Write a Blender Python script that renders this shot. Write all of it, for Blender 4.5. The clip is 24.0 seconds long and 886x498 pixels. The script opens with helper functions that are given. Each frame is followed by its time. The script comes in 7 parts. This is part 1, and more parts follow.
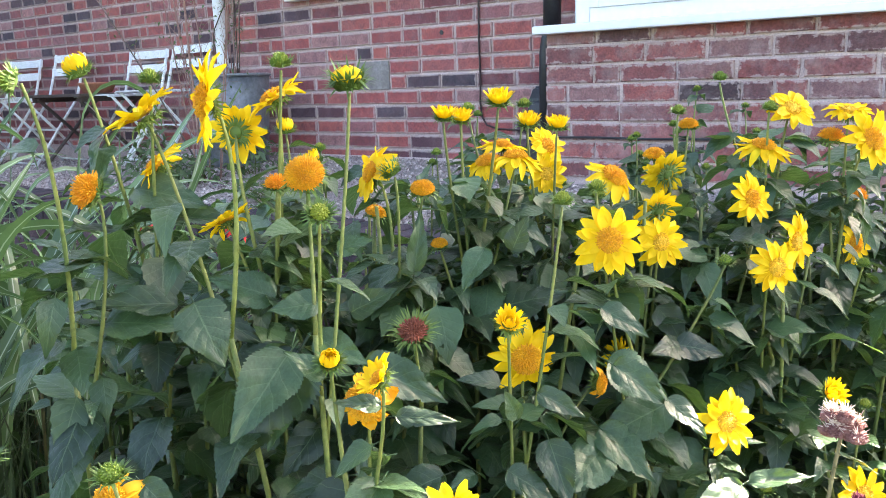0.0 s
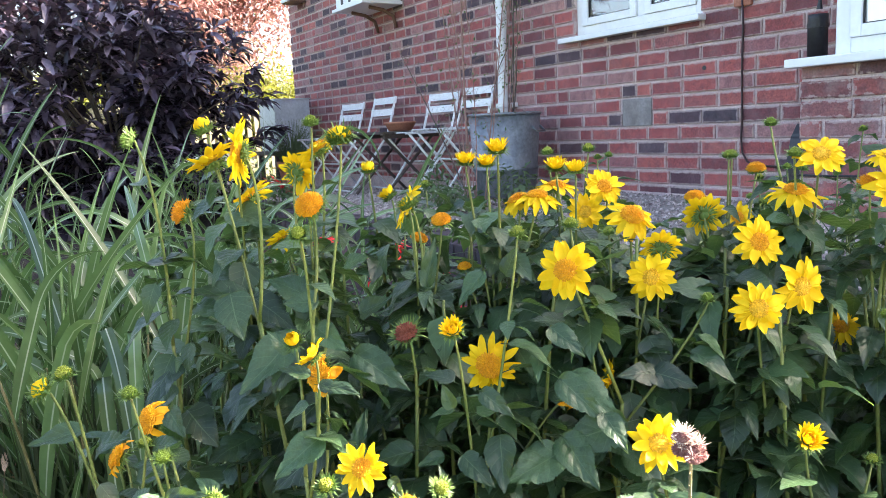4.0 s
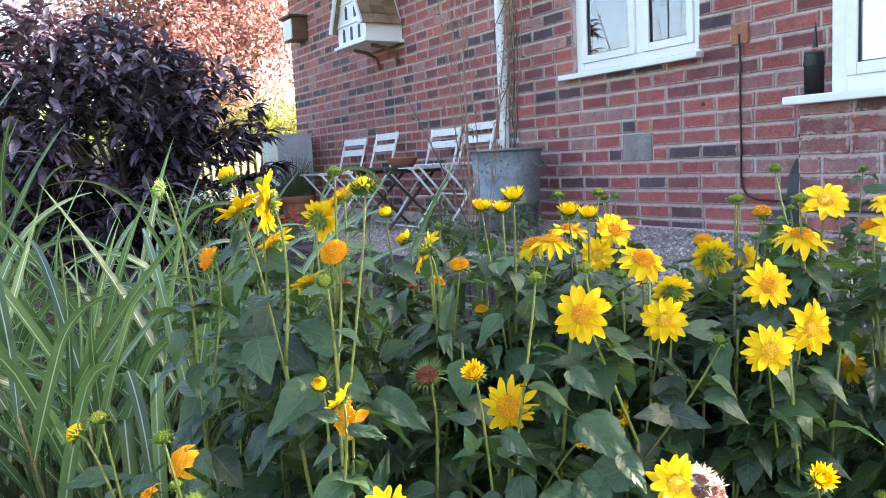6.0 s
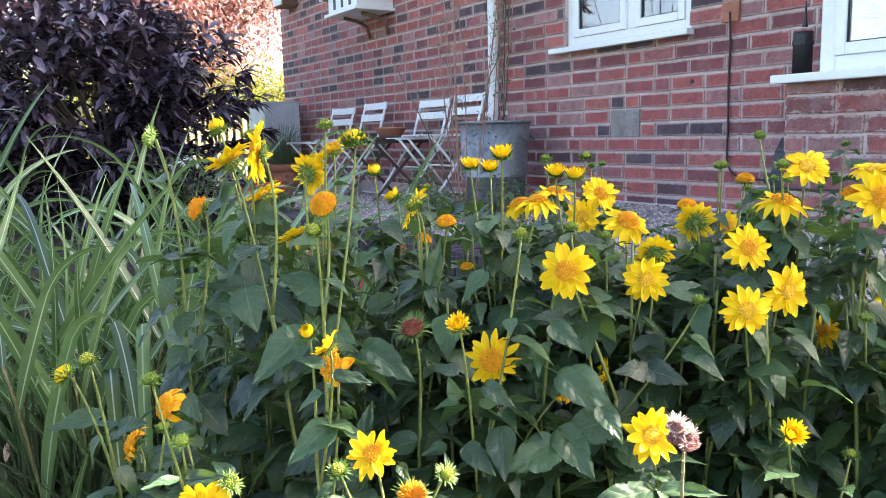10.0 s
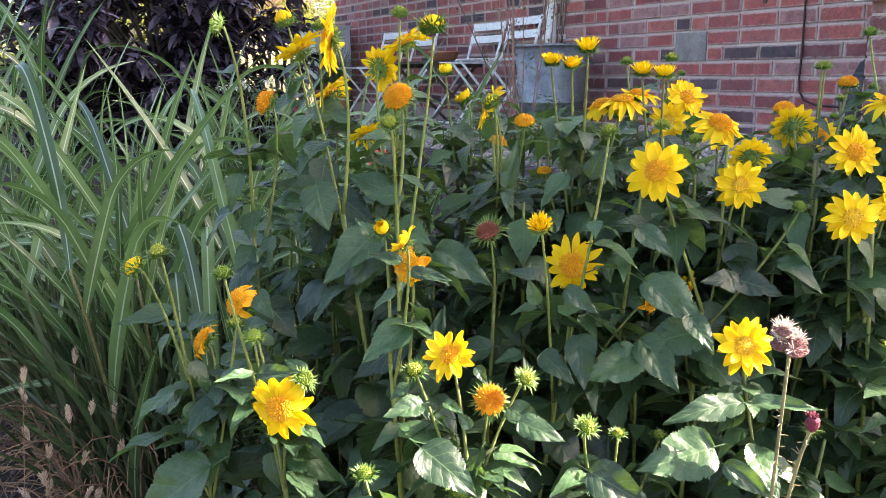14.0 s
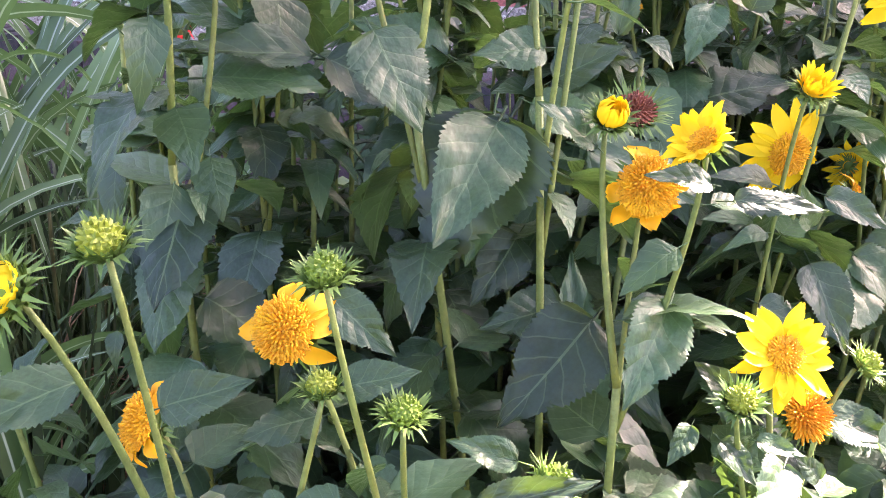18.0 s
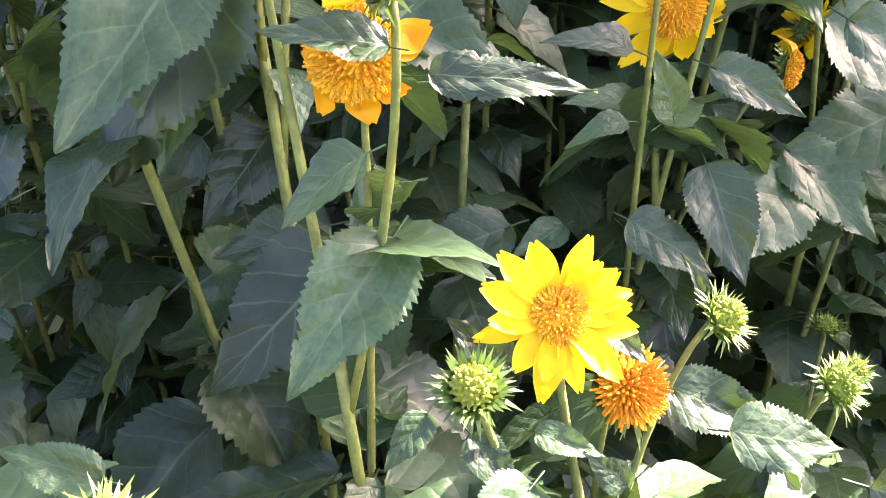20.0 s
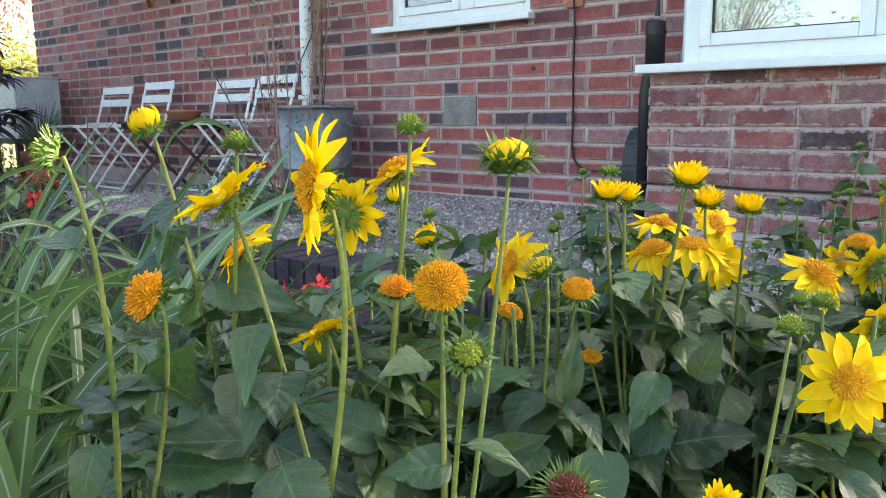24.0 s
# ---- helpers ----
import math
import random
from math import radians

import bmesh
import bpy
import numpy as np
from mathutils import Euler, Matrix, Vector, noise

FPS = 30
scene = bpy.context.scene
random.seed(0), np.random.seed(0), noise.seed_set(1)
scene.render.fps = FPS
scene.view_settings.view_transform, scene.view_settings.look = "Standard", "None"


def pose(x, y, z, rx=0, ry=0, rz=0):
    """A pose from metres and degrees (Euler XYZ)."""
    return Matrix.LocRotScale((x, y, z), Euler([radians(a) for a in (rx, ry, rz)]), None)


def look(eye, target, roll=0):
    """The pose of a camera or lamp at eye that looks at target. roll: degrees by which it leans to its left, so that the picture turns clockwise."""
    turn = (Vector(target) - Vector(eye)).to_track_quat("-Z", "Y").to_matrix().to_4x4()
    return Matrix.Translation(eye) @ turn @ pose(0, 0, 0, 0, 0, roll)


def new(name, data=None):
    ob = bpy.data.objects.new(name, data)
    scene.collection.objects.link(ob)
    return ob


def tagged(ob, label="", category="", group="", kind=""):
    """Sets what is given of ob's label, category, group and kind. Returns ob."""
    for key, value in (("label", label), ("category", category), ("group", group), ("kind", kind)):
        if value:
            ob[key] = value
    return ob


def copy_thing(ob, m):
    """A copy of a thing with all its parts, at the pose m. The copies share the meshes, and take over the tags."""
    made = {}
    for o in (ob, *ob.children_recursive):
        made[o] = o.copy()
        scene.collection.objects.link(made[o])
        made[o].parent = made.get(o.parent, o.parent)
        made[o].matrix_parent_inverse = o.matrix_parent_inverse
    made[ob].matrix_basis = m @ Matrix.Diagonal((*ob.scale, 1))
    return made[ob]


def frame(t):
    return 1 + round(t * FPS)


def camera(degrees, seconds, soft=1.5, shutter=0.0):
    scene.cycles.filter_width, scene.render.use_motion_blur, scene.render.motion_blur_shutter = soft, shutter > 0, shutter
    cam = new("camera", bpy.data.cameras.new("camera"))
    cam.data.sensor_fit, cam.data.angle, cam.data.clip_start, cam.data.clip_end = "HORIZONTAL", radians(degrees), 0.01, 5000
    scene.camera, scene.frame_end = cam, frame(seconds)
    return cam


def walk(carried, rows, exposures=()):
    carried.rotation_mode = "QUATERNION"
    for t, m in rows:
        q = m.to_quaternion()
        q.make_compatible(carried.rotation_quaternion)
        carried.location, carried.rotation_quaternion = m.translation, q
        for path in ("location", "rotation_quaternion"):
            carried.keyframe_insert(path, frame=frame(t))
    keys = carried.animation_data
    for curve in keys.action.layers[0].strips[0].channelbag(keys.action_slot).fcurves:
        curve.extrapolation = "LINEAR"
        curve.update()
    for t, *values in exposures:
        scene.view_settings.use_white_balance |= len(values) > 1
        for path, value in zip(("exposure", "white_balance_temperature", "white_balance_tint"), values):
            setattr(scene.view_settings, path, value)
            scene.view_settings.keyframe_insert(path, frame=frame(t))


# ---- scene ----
cam = camera(59.5, 24.0, soft=0.7)
PATH = [
    (0, (2.776, -3.161, 0.506), (1.637, -1.573, 0.083), -1.9),
    (0.5, (2.925, -3.141, 0.502), (1.675, -1.653, 0.029), 0.8),
    (1, (3.037, -3.039, 0.493), (1.511, -1.838, 0.012), -1.2),
    (1.5, (3.08, -2.983, 0.5), (1.488, -1.886, -0.012), -0.6),
    (2, (3.096, -2.976, 0.497), (1.484, -1.902, -0.002), -1.4),
    (2.5, (3.078, -3.007, 0.487), (1.436, -1.978, -0.007), -2.4),
    (4.5, (3.111, -3.037, 0.526), (1.419, -2.0, 0.275), -2.3),
    (5, (3.096, -3.042, 0.534), (1.419, -1.978, 0.3), -1.6),
    (5.5, (3.11, -3.064, 0.533), (1.418, -2.025, 0.299), -2.3),
    (6, (3.118, -3.069, 0.533), (1.418, -2.04, 0.305), -3.0),
    (6.5, (3.112, -3.065, 0.539), (1.419, -2.025, 0.311), -2.9),
    (7, (3.094, -3.07, 0.543), (1.39, -2.047, 0.316), -2.8),
    (7.5, (3.089, -3.06, 0.546), (1.36, -2.086, 0.294), -3.0),
    (8, (3.096, -3.04, 0.526), (1.38, -2.055, 0.228), -2.8),
    (8.5, (3.113, -3.053, 0.526), (1.419, -2.041, 0.196), -2.8),
    (9, (3.116, -3.06, 0.534), (1.426, -2.034, 0.227), -2.0),
    (9.5, (3.125, -3.075, 0.52), (1.45, -2.026, 0.216), -1.3),
    (11.5, (3.131, -3.083, 0.507), (1.458, -2.021, 0.236), -1.9),
    (12, (3.124, -3.087, 0.507), (1.45, -2.036, 0.202), -1.5),
    (12.5, (3.113, -3.099, 0.519), (1.43, -2.065, 0.207), -0.6),
    (13, (3.106, -3.093, 0.517), (1.421, -2.059, 0.213), -0.3),
    (13.5, (3.096, -3.093, 0.51), (1.388, -2.103, 0.186), -0.4),
    (14, (3.08, -3.091, 0.47), (1.373, -2.157, 0.01), -0.9),
    (14.5, (3.023, -3.122, 0.43), (1.415, -2.164, -0.273), -1.1),
    (15, (2.957, -3.179, 0.427), (1.42, -2.142, -0.322), 0.1),
    (15.5, (2.919, -3.205, 0.435), (1.391, -2.16, -0.322), 0.3),
    (16, (2.833, -3.217, 0.416), (1.296, -2.152, -0.294), 1.3),
    (16.5, (2.717, -3.204, 0.444), (1.126, -2.177, -0.2), -1.4),
    (17, (2.616, -3.16, 0.424), (1.19, -1.91, -0.21), 1.0),
    (17.5, (2.529, -3.14, 0.409), (1.433, -1.593, -0.229), -0.4),
    (19.5, (2.564, -2.991, 0.335), (1.635, -1.521, -0.654), -1.2),
    (20, (2.584, -2.94, 0.348), (1.532, -1.565, -0.654), -2.1),
    (20.5, (2.604, -2.915, 0.367), (1.525, -1.526, -0.587), -2.0),
    (21, (2.626, -2.94, 0.419), (1.519, -1.514, -0.442), -2.4),
    (21.5, (2.64, -2.955, 0.454), (1.455, -1.509, -0.258), -2.5),
    (22, (2.652, -2.967, 0.47), (1.465, -1.488, -0.165), -1.2),
    (22.5, (2.651, -2.969, 0.498), (1.467, -1.441, -0.013), -0.6),
    (23, (2.665, -2.997, 0.531), (1.462, -1.447, 0.146), -0.2),
    (23.5, (2.656, -3.009, 0.543), (1.434, -1.464, 0.197), -0.4),
    (24, (2.617, -3.052, 0.533), (1.329, -1.56, 0.189), -0.5),
]
EXPOSURES = [(0, 3.63, 6950, 12), (0.8, 3.38, 6900, 13), (2, 3.29, 6800, 14), (5, 3.40, 6800, 11), (9, 3.35, 6750, 13), (12.5, 3.34, 6800, 13), (14, 3.16, 6950, 15), (16, 3.16, 6950, 17), (17, 4.05, 6850, 27), (19.5, 3.88, 7000, 32), (21, 4.08, 6850, 30), (22, 4.14, 6650, 26), (23, 3.50, 6900, 13), (24, 3.25, 7300, 5)]
walk(cam, [(t, look(eye, target, roll)) for t, eye, target, roll in PATH], EXPOSURES)

# ---- world and light ----
SUN_AZ = math.atan2(0.44, 0.90)
SUN_EL = radians(36)
world = bpy.data.worlds.new("world")
scene.world = world
world.use_nodes = True
nt = world.node_tree
sky = nt.nodes.new("ShaderNodeTexSky")
sky.sky_type, sky.sun_disc = "NISHITA", False
sky.sun_elevation, sky.sun_rotation = SUN_EL, SUN_AZ
sky.air_density, sky.dust_density, sky.ozone_density = 0.85, 3.5, 0.4
nt.links.new(sky.outputs[0], nt.nodes["Background"].inputs[0])
nt.nodes["Background"].inputs[1].default_value = 0.088
lamp = bpy.data.lights.new("sun", "SUN")
lamp.energy, lamp.angle, lamp.color = 5.0, radians(0.5), (1, 0.91, 0.78)
sun = new("sun", lamp)
sun.matrix_world = look((math.sin(SUN_AZ) * 30, math.cos(SUN_AZ) * 30, math.tan(SUN_EL) * 30), (0, 0, 0))


# ---- materials ----


def nodes_of(name):
    m = bpy.data.materials.new(name)
    m.use_nodes = True
    t = m.node_tree
    return m, t, t.nodes["Principled BSDF"]


def ramp(t, fac, stops, constant=False):
    r = t.nodes.new("ShaderNodeValToRGB")
    if constant:
        r.color_ramp.interpolation = "CONSTANT"
    while len(r.color_ramp.elements) < len(stops):
        r.color_ramp.elements.new(0.5)
    for e, (p, c) in zip(r.color_ramp.elements, stops):
        e.position, e.color = p, (*c, 1)
    t.links.new(fac, r.inputs[0])
    return r.outputs[0]


def noise_of(t, scale, detail=4.0, rough=0.6, coord="Object", stretch=None):
    c = t.nodes.new("ShaderNodeNewGeometry" if coord == "World" else "ShaderNodeTexCoord")
    coord = "Position" if coord == "World" else coord
    n = t.nodes.new("ShaderNodeTexNoise")
    n.inputs["Scale"].default_value, n.inputs["Detail"].default_value, n.inputs["Roughness"].default_value = scale, detail, rough
    out = c.outputs[coord]
    if stretch:
        mp = t.nodes.new("ShaderNodeMapping")
        mp.inputs["Scale"].default_value = stretch
        t.links.new(out, mp.inputs[0])
        out = mp.outputs[0]
    t.links.new(out, n.inputs["Vector"])
    return n.outputs[0]


def mixed(t, kind, fac, a, b):
    m = t.nodes.new("ShaderNodeMix")
    m.data_type, m.blend_type = "RGBA", kind
    for slot, v in ((0, fac), (6, a), (7, b)):
        if isinstance(v, (int, float)):
            m.inputs[slot].default_value = v
        elif isinstance(v, tuple):
            m.inputs[slot].default_value = (*v, 1)
        else:
            t.links.new(v, m.inputs[slot])
    return m.outputs[2]


def bumped(t, bsdf, height, strength, distance=0.01):
    b = t.nodes.new("ShaderNodeBump")
    b.inputs["Strength"].default_value, b.inputs["Distance"].default_value = strength, distance
    t.links.new(height, b.inputs["Height"])
    t.links.new(b.outputs[0], bsdf.inputs["Normal"])
    return b


def surface(name, a, b, scale, rough=0.7, bump=0.3, fine=None, metal=0.0, vary=0.0, distance=0.004, coord="Object", stretch=None, grain=0.25):
    """Two-scale noise between two colours, with relief, and brightness that varies from piece to piece."""
    m, t, p = nodes_of(name)
    big = noise_of(t, scale, 5, 0.65, coord, stretch)
    small = noise_of(t, fine or scale * 9, 3, 0.6, coord, stretch)
    col = ramp(t, big, [(0.32, a), (0.68, b)])
    dim = ramp(t, small, [(0.3, (1 - grain,) * 3), (0.7, (1 + grain * 0.6,) * 3)])
    col = mixed(t, "MULTIPLY", 1.0, col, dim)
    if vary:
        info = t.nodes.new("ShaderNodeObjectInfo")
        v = ramp(t, info.outputs["Random"], [(0, (1 - vary,) * 3), (1, (1 + vary,) * 3)])
        col = mixed(t, "MULTIPLY", 1.0, col, v)
    t.links.new(col, p.inputs["Base Color"])
    p.inputs["Roughness"].default_value, p.inputs["Metallic"].default_value = rough, metal
    if bump:
        bumped(t, p, small, bump, distance)
    return m


def edge_of(t):
    """How far a point of a brick's face lies from the nearest edge, in brick heights."""
    uv = t.nodes.new("ShaderNodeUVMap")
    sep = t.nodes.new("ShaderNodeSeparateXYZ")
    t.links.new(uv.outputs[0], sep.inputs[0])

    def op(kind, a, b):
        n = t.nodes.new("ShaderNodeMath")
        n.operation = kind
        for i, v in enumerate((a, b)):
            if isinstance(v, (int, float)):
                n.inputs[i].default_value = v
            else:
                t.links.new(v, n.inputs[i])
        return n.outputs[0]

    u = op("MULTIPLY", op("MINIMUM", sep.outputs[0], op("SUBTRACT", 1.0, sep.outputs[0])), 3.0)
    v = op("MINIMUM", sep.outputs[1], op("SUBTRACT", 1.0, sep.outputs[1]))
    return op("MINIMUM", u, v)


def brick_material(name, source, stops, weather=(0.50, 0.42, 0.40), fade=0.22, smear=0.0):
    m, t, p = nodes_of(name)
    if source == "island":
        g = t.nodes.new("ShaderNodeNewGeometry")
        r = g.outputs["Random Per Island"]
    else:
        g = t.nodes.new("ShaderNodeObjectInfo")
        r = g.outputs["Random"]
    col = ramp(t, r, stops)
    big = noise_of(t, 7.0, 5, 0.7, "World")
    small = noise_of(t, 130.0, 4, 0.65, "World")
    mottle = ramp(t, noise_of(t, 22.0, 4, 0.7, "World"), [(0.42, (0, 0, 0)), (0.68, (0.55, 0.55, 0.55))])
    col = mixed(t, "MIX", mottle, col, (0.13, 0.066, 0.078))
    patch = ramp(t, noise_of(t, 1.7, 4, 0.6, "World"), [(0.3, (0.74, 0.72, 0.74)), (0.7, (1.22, 1.2, 1.18))])
    col = mixed(t, "MULTIPLY", 1.0, col, patch)
    dim = ramp(t, small, [(0.25, (0.55, 0.55, 0.57)), (0.75, (1.25, 1.2, 1.18))])
    col = mixed(t, "MULTIPLY", 1.0, col, dim)
    bloom = ramp(t, big, [(0.48, (0, 0, 0)), (0.75, (fade,) * 3)])
    col = mixed(t, "MIX", bloom, col, weather)
    if smear:
        edge = edge_of(t)
        uneven = noise_of(t, 38.0, 4, 0.7, "World")
        d = t.nodes.new("ShaderNodeMath")
        d.operation = "MULTIPLY_ADD"
        t.links.new(uneven, d.inputs[0])
        d.inputs[1].default_value, d.inputs[2].default_value = -smear, smear * 0.53
        e = t.nodes.new("ShaderNodeMath")
        e.operation = "ADD"
        t.links.new(edge, e.inputs[0])
        t.links.new(d.outputs[0], e.inputs[1])
        mask = ramp(t, e.outputs[0], [(0.0, (0.7, 0.7, 0.7)), (0.10, (0, 0, 0))])
        col = mixed(t, "MIX", mask, col, (0.50, 0.385, 0.355))
    t.links.new(col, p.inputs["Base Color"])
    p.inputs["Roughness"].default_value = 0.85
    bumped(t, p, small, 0.8, 0.004)
    return m


RED_STOPS = [(0.0, (0.060, 0.046, 0.062)), (0.15, (0.105, 0.066, 0.080)), (0.18, (0.19, 0.062, 0.070)), (0.32, (0.30, 0.085, 0.085)), (0.5, (0.42, 0.105, 0.098)), (0.7, (0.50, 0.145, 0.120)), (0.82, (0.36, 0.125, 0.130)), (0.92, (0.46, 0.24, 0.225)), (1.0, (0.38, 0.19, 0.19))]
BLUE_STOPS = [(0.0, (0.022, 0.021, 0.028)), (0.5, (0.036, 0.033, 0.043)), (1.0, (0.06, 0.048, 0.058))]
PURPLE_STOPS = [(0.0, (0.07, 0.045, 0.06)), (0.5, (0.10, 0.06, 0.075)), (1.0, (0.15, 0.09, 0.10))]
BRICK = brick_material("red_brick", "object", RED_STOPS, fade=0.14, smear=0.30)
BRICK_FAR = brick_material("red_brick_far", "island", RED_STOPS, fade=0.14, smear=0.30)
PLAIN_BRICK = brick_material("plain_brick", "island", RED_STOPS)
BRICK_BAY = brick_material("bay_brick", "object", [(0.0, (0.055, 0.04, 0.045)), (0.12, (0.10, 0.06, 0.06)), (0.18, (0.17, 0.085, 0.085)), (0.4, (0.30, 0.095, 0.088)), (0.6, (0.38, 0.115, 0.10)), (0.8, (0.28, 0.125, 0.12)), (1.0, (0.34, 0.21, 0.20))], fade=0.42, smear=0.85)
BLUE_BRICK = brick_material("blue_brick", "object", BLUE_STOPS, (0.2, 0.19, 0.2), 0.2)
PURPLE_BRICK = brick_material("purple_brick", "object", PURPLE_STOPS, (0.25, 0.2, 0.2), 0.2)
MORTAR = surface("lime_mortar", (0.46, 0.345, 0.325), (0.70, 0.56, 0.53), 5.0, 0.95, 0.7, 160, distance=0.004)
DARK_MORTAR = surface("dark_mortar", (0.16, 0.14, 0.15), (0.25, 0.22, 0.22), 6.0, 0.95, 0.6, 150)
CEMENT = surface("grey_cement", (0.20, 0.17, 0.165), (0.34, 0.31, 0.295), 9.0, 0.9, 0.5, 120)
PAINT = surface("white_gloss_paint", (0.74, 0.75, 0.76), (0.82, 0.82, 0.82), 3.0, 0.35, 0.05, 60, grain=0.05)
CHAIR_PAINT = surface("worn_white_paint", (0.80, 0.80, 0.80), (0.88, 0.88, 0.87), 9.0, 0.45, 0.2, 90)
FENCE_PAINT = surface("cream_fence_paint", (0.20, 0.175, 0.115), (0.28, 0.25, 0.165), 7.0, 0.7, 0.2, 80)
PLASTIC = surface("white_upvc", (0.78, 0.79, 0.80), (0.83, 0.84, 0.84), 2.0, 0.25, 0.02, 30, grain=0.05)
PALE_ZINC = surface("pale_zinc", (0.48, 0.53, 0.57), (0.62, 0.67, 0.71), 5.0, 0.45, 0.1, 40, metal=0.2, grain=0.12)
BLACK = surface("black_iron_paint", (0.012, 0.012, 0.014), (0.03, 0.03, 0.034), 12.0, 0.45, 0.3, 90)
CABLE = surface("dark_cable", (0.03, 0.012, 0.014), (0.05, 0.02, 0.02), 20.0, 0.5, 0.1)
ZINC = surface("galvanised_zinc", (0.17, 0.19, 0.205), (0.34, 0.365, 0.385), 6.0, 0.42, 0.15, 45, metal=0.55)
TERRACOTTA = surface("terracotta", (0.34, 0.12, 0.07), (0.46, 0.20, 0.13), 12.0, 0.85, 0.3, 110)
DARK_WOOD = surface("dark_weathered_wood", (0.05, 0.035, 0.03), (0.11, 0.08, 0.065), 14.0, 0.7, 0.4, 120, stretch=(1, 6, 6))
BROWN_WOOD = surface("brown_wood", (0.12, 0.06, 0.04), (0.2, 0.11, 0.075), 14.0, 0.7, 0.4, 120)
SHINGLE = surface("cedar_shingle", (0.17, 0.11, 0.065), (0.30, 0.21, 0.13), 9.0, 0.85, 0.5, 90, vary=0.3)
CURTAIN = surface("white_net_curtain", (0.76, 0.80, 0.84), (0.84, 0.86, 0.88), 4.0, 0.9, 0.1, 40, grain=0.05)
ROOM = surface("dim_room_plaster", (0.30, 0.29, 0.28), (0.38, 0.37, 0.35), 2.0, 0.9, 0.0)
ROOF_TILE = surface("clay_roof_tile", (0.16, 0.08, 0.06), (0.24, 0.13, 0.10), 3.0, 0.85, 0.3)
SOIL = surface("dark_bark_soil", (0.016, 0.012, 0.012), (0.05, 0.036, 0.032), 16.0, 0.95, 0.9, 120, distance=0.012)
CHIP = surface("bark_chip", (0.03, 0.022, 0.02), (0.08, 0.06, 0.052), 30.0, 0.9, 0.4)
PEBBLE = brick_material("grey_pebble", "island", [(0, (0.22, 0.185, 0.17)), (0.5, (0.47, 0.41, 0.38)), (0.8, (0.62, 0.55, 0.51)), (1, (0.80, 0.75, 0.70))], (0.5, 0.5, 0.5), 0.1)
GRAVEL_BED = surface("gravel_bed", (0.25, 0.215, 0.20), (0.44, 0.39, 0.365), 60.0, 0.95, 0.9, 260, distance=0.01)
PALE_STONE = surface("pale_stone_chip", (0.5, 0.46, 0.42), (0.7, 0.66, 0.6), 30, 0.9, 0.3)
BARK = surface("grey_bark", (0.06, 0.045, 0.035), (0.13, 0.10, 0.08), 14.0, 0.9, 0.6)
STRAW = surface("dry_straw", (0.11, 0.062, 0.040), (0.27, 0.165, 0.11), 30.0, 0.85, 0.2, vary=0.3)
CULM = surface("grass_culm", (0.10, 0.075, 0.035), (0.16, 0.17, 0.06), 6.0, 0.6, 0.2, 60)
SEED = surface("pinkish_seed_head", (0.36, 0.24, 0.18), (0.55, 0.42, 0.32), 60.0, 0.9, 0.4)


def foliage(name, a, b, vary=0.35, gloss=0.5, through_share=0.25, thin=(0.25, 0.45, 0.06), source="object", spec=0.5):
    """A leaf that shines a little and lets light through."""
    m, t, p = nodes_of(name)
    if source == "island":
        g = t.nodes.new("ShaderNodeNewGeometry")
        r = g.outputs["Random Per Island"]
    else:
        g = t.nodes.new("ShaderNodeObjectInfo")
        r = g.outputs["Random"]
    col = ramp(t, r, [(0.0, a), (1.0, b)])
    n = noise_of(t, 28.0, 4, 0.6, "Object")
    dim = ramp(t, n, [(0.3, (1 - vary,) * 3), (0.7, (1 + vary,) * 3)])
    col = mixed(t, "MULTIPLY", 1.0, col, dim)
    t.links.new(col, p.inputs["Base Color"])
    p.inputs["Roughness"].default_value = gloss
    p.inputs["Specular IOR Level"].default_value = spec
    tr = t.nodes.new("ShaderNodeBsdfTranslucent")
    tint = mixed(t, "MIX", 0.5, col, thin)
    t.links.new(tint, tr.inputs[0])
    mx = t.nodes.new("ShaderNodeMixShader")
    mx.inputs[0].default_value = through_share
    t.links.new(p.outputs[0], mx.inputs[1])
    t.links.new(tr.outputs[0], mx.inputs[2])
    t.links.new(mx.outputs[0], t.nodes["Material Output"].inputs[0])
    return m, t, p, col, mx, tr


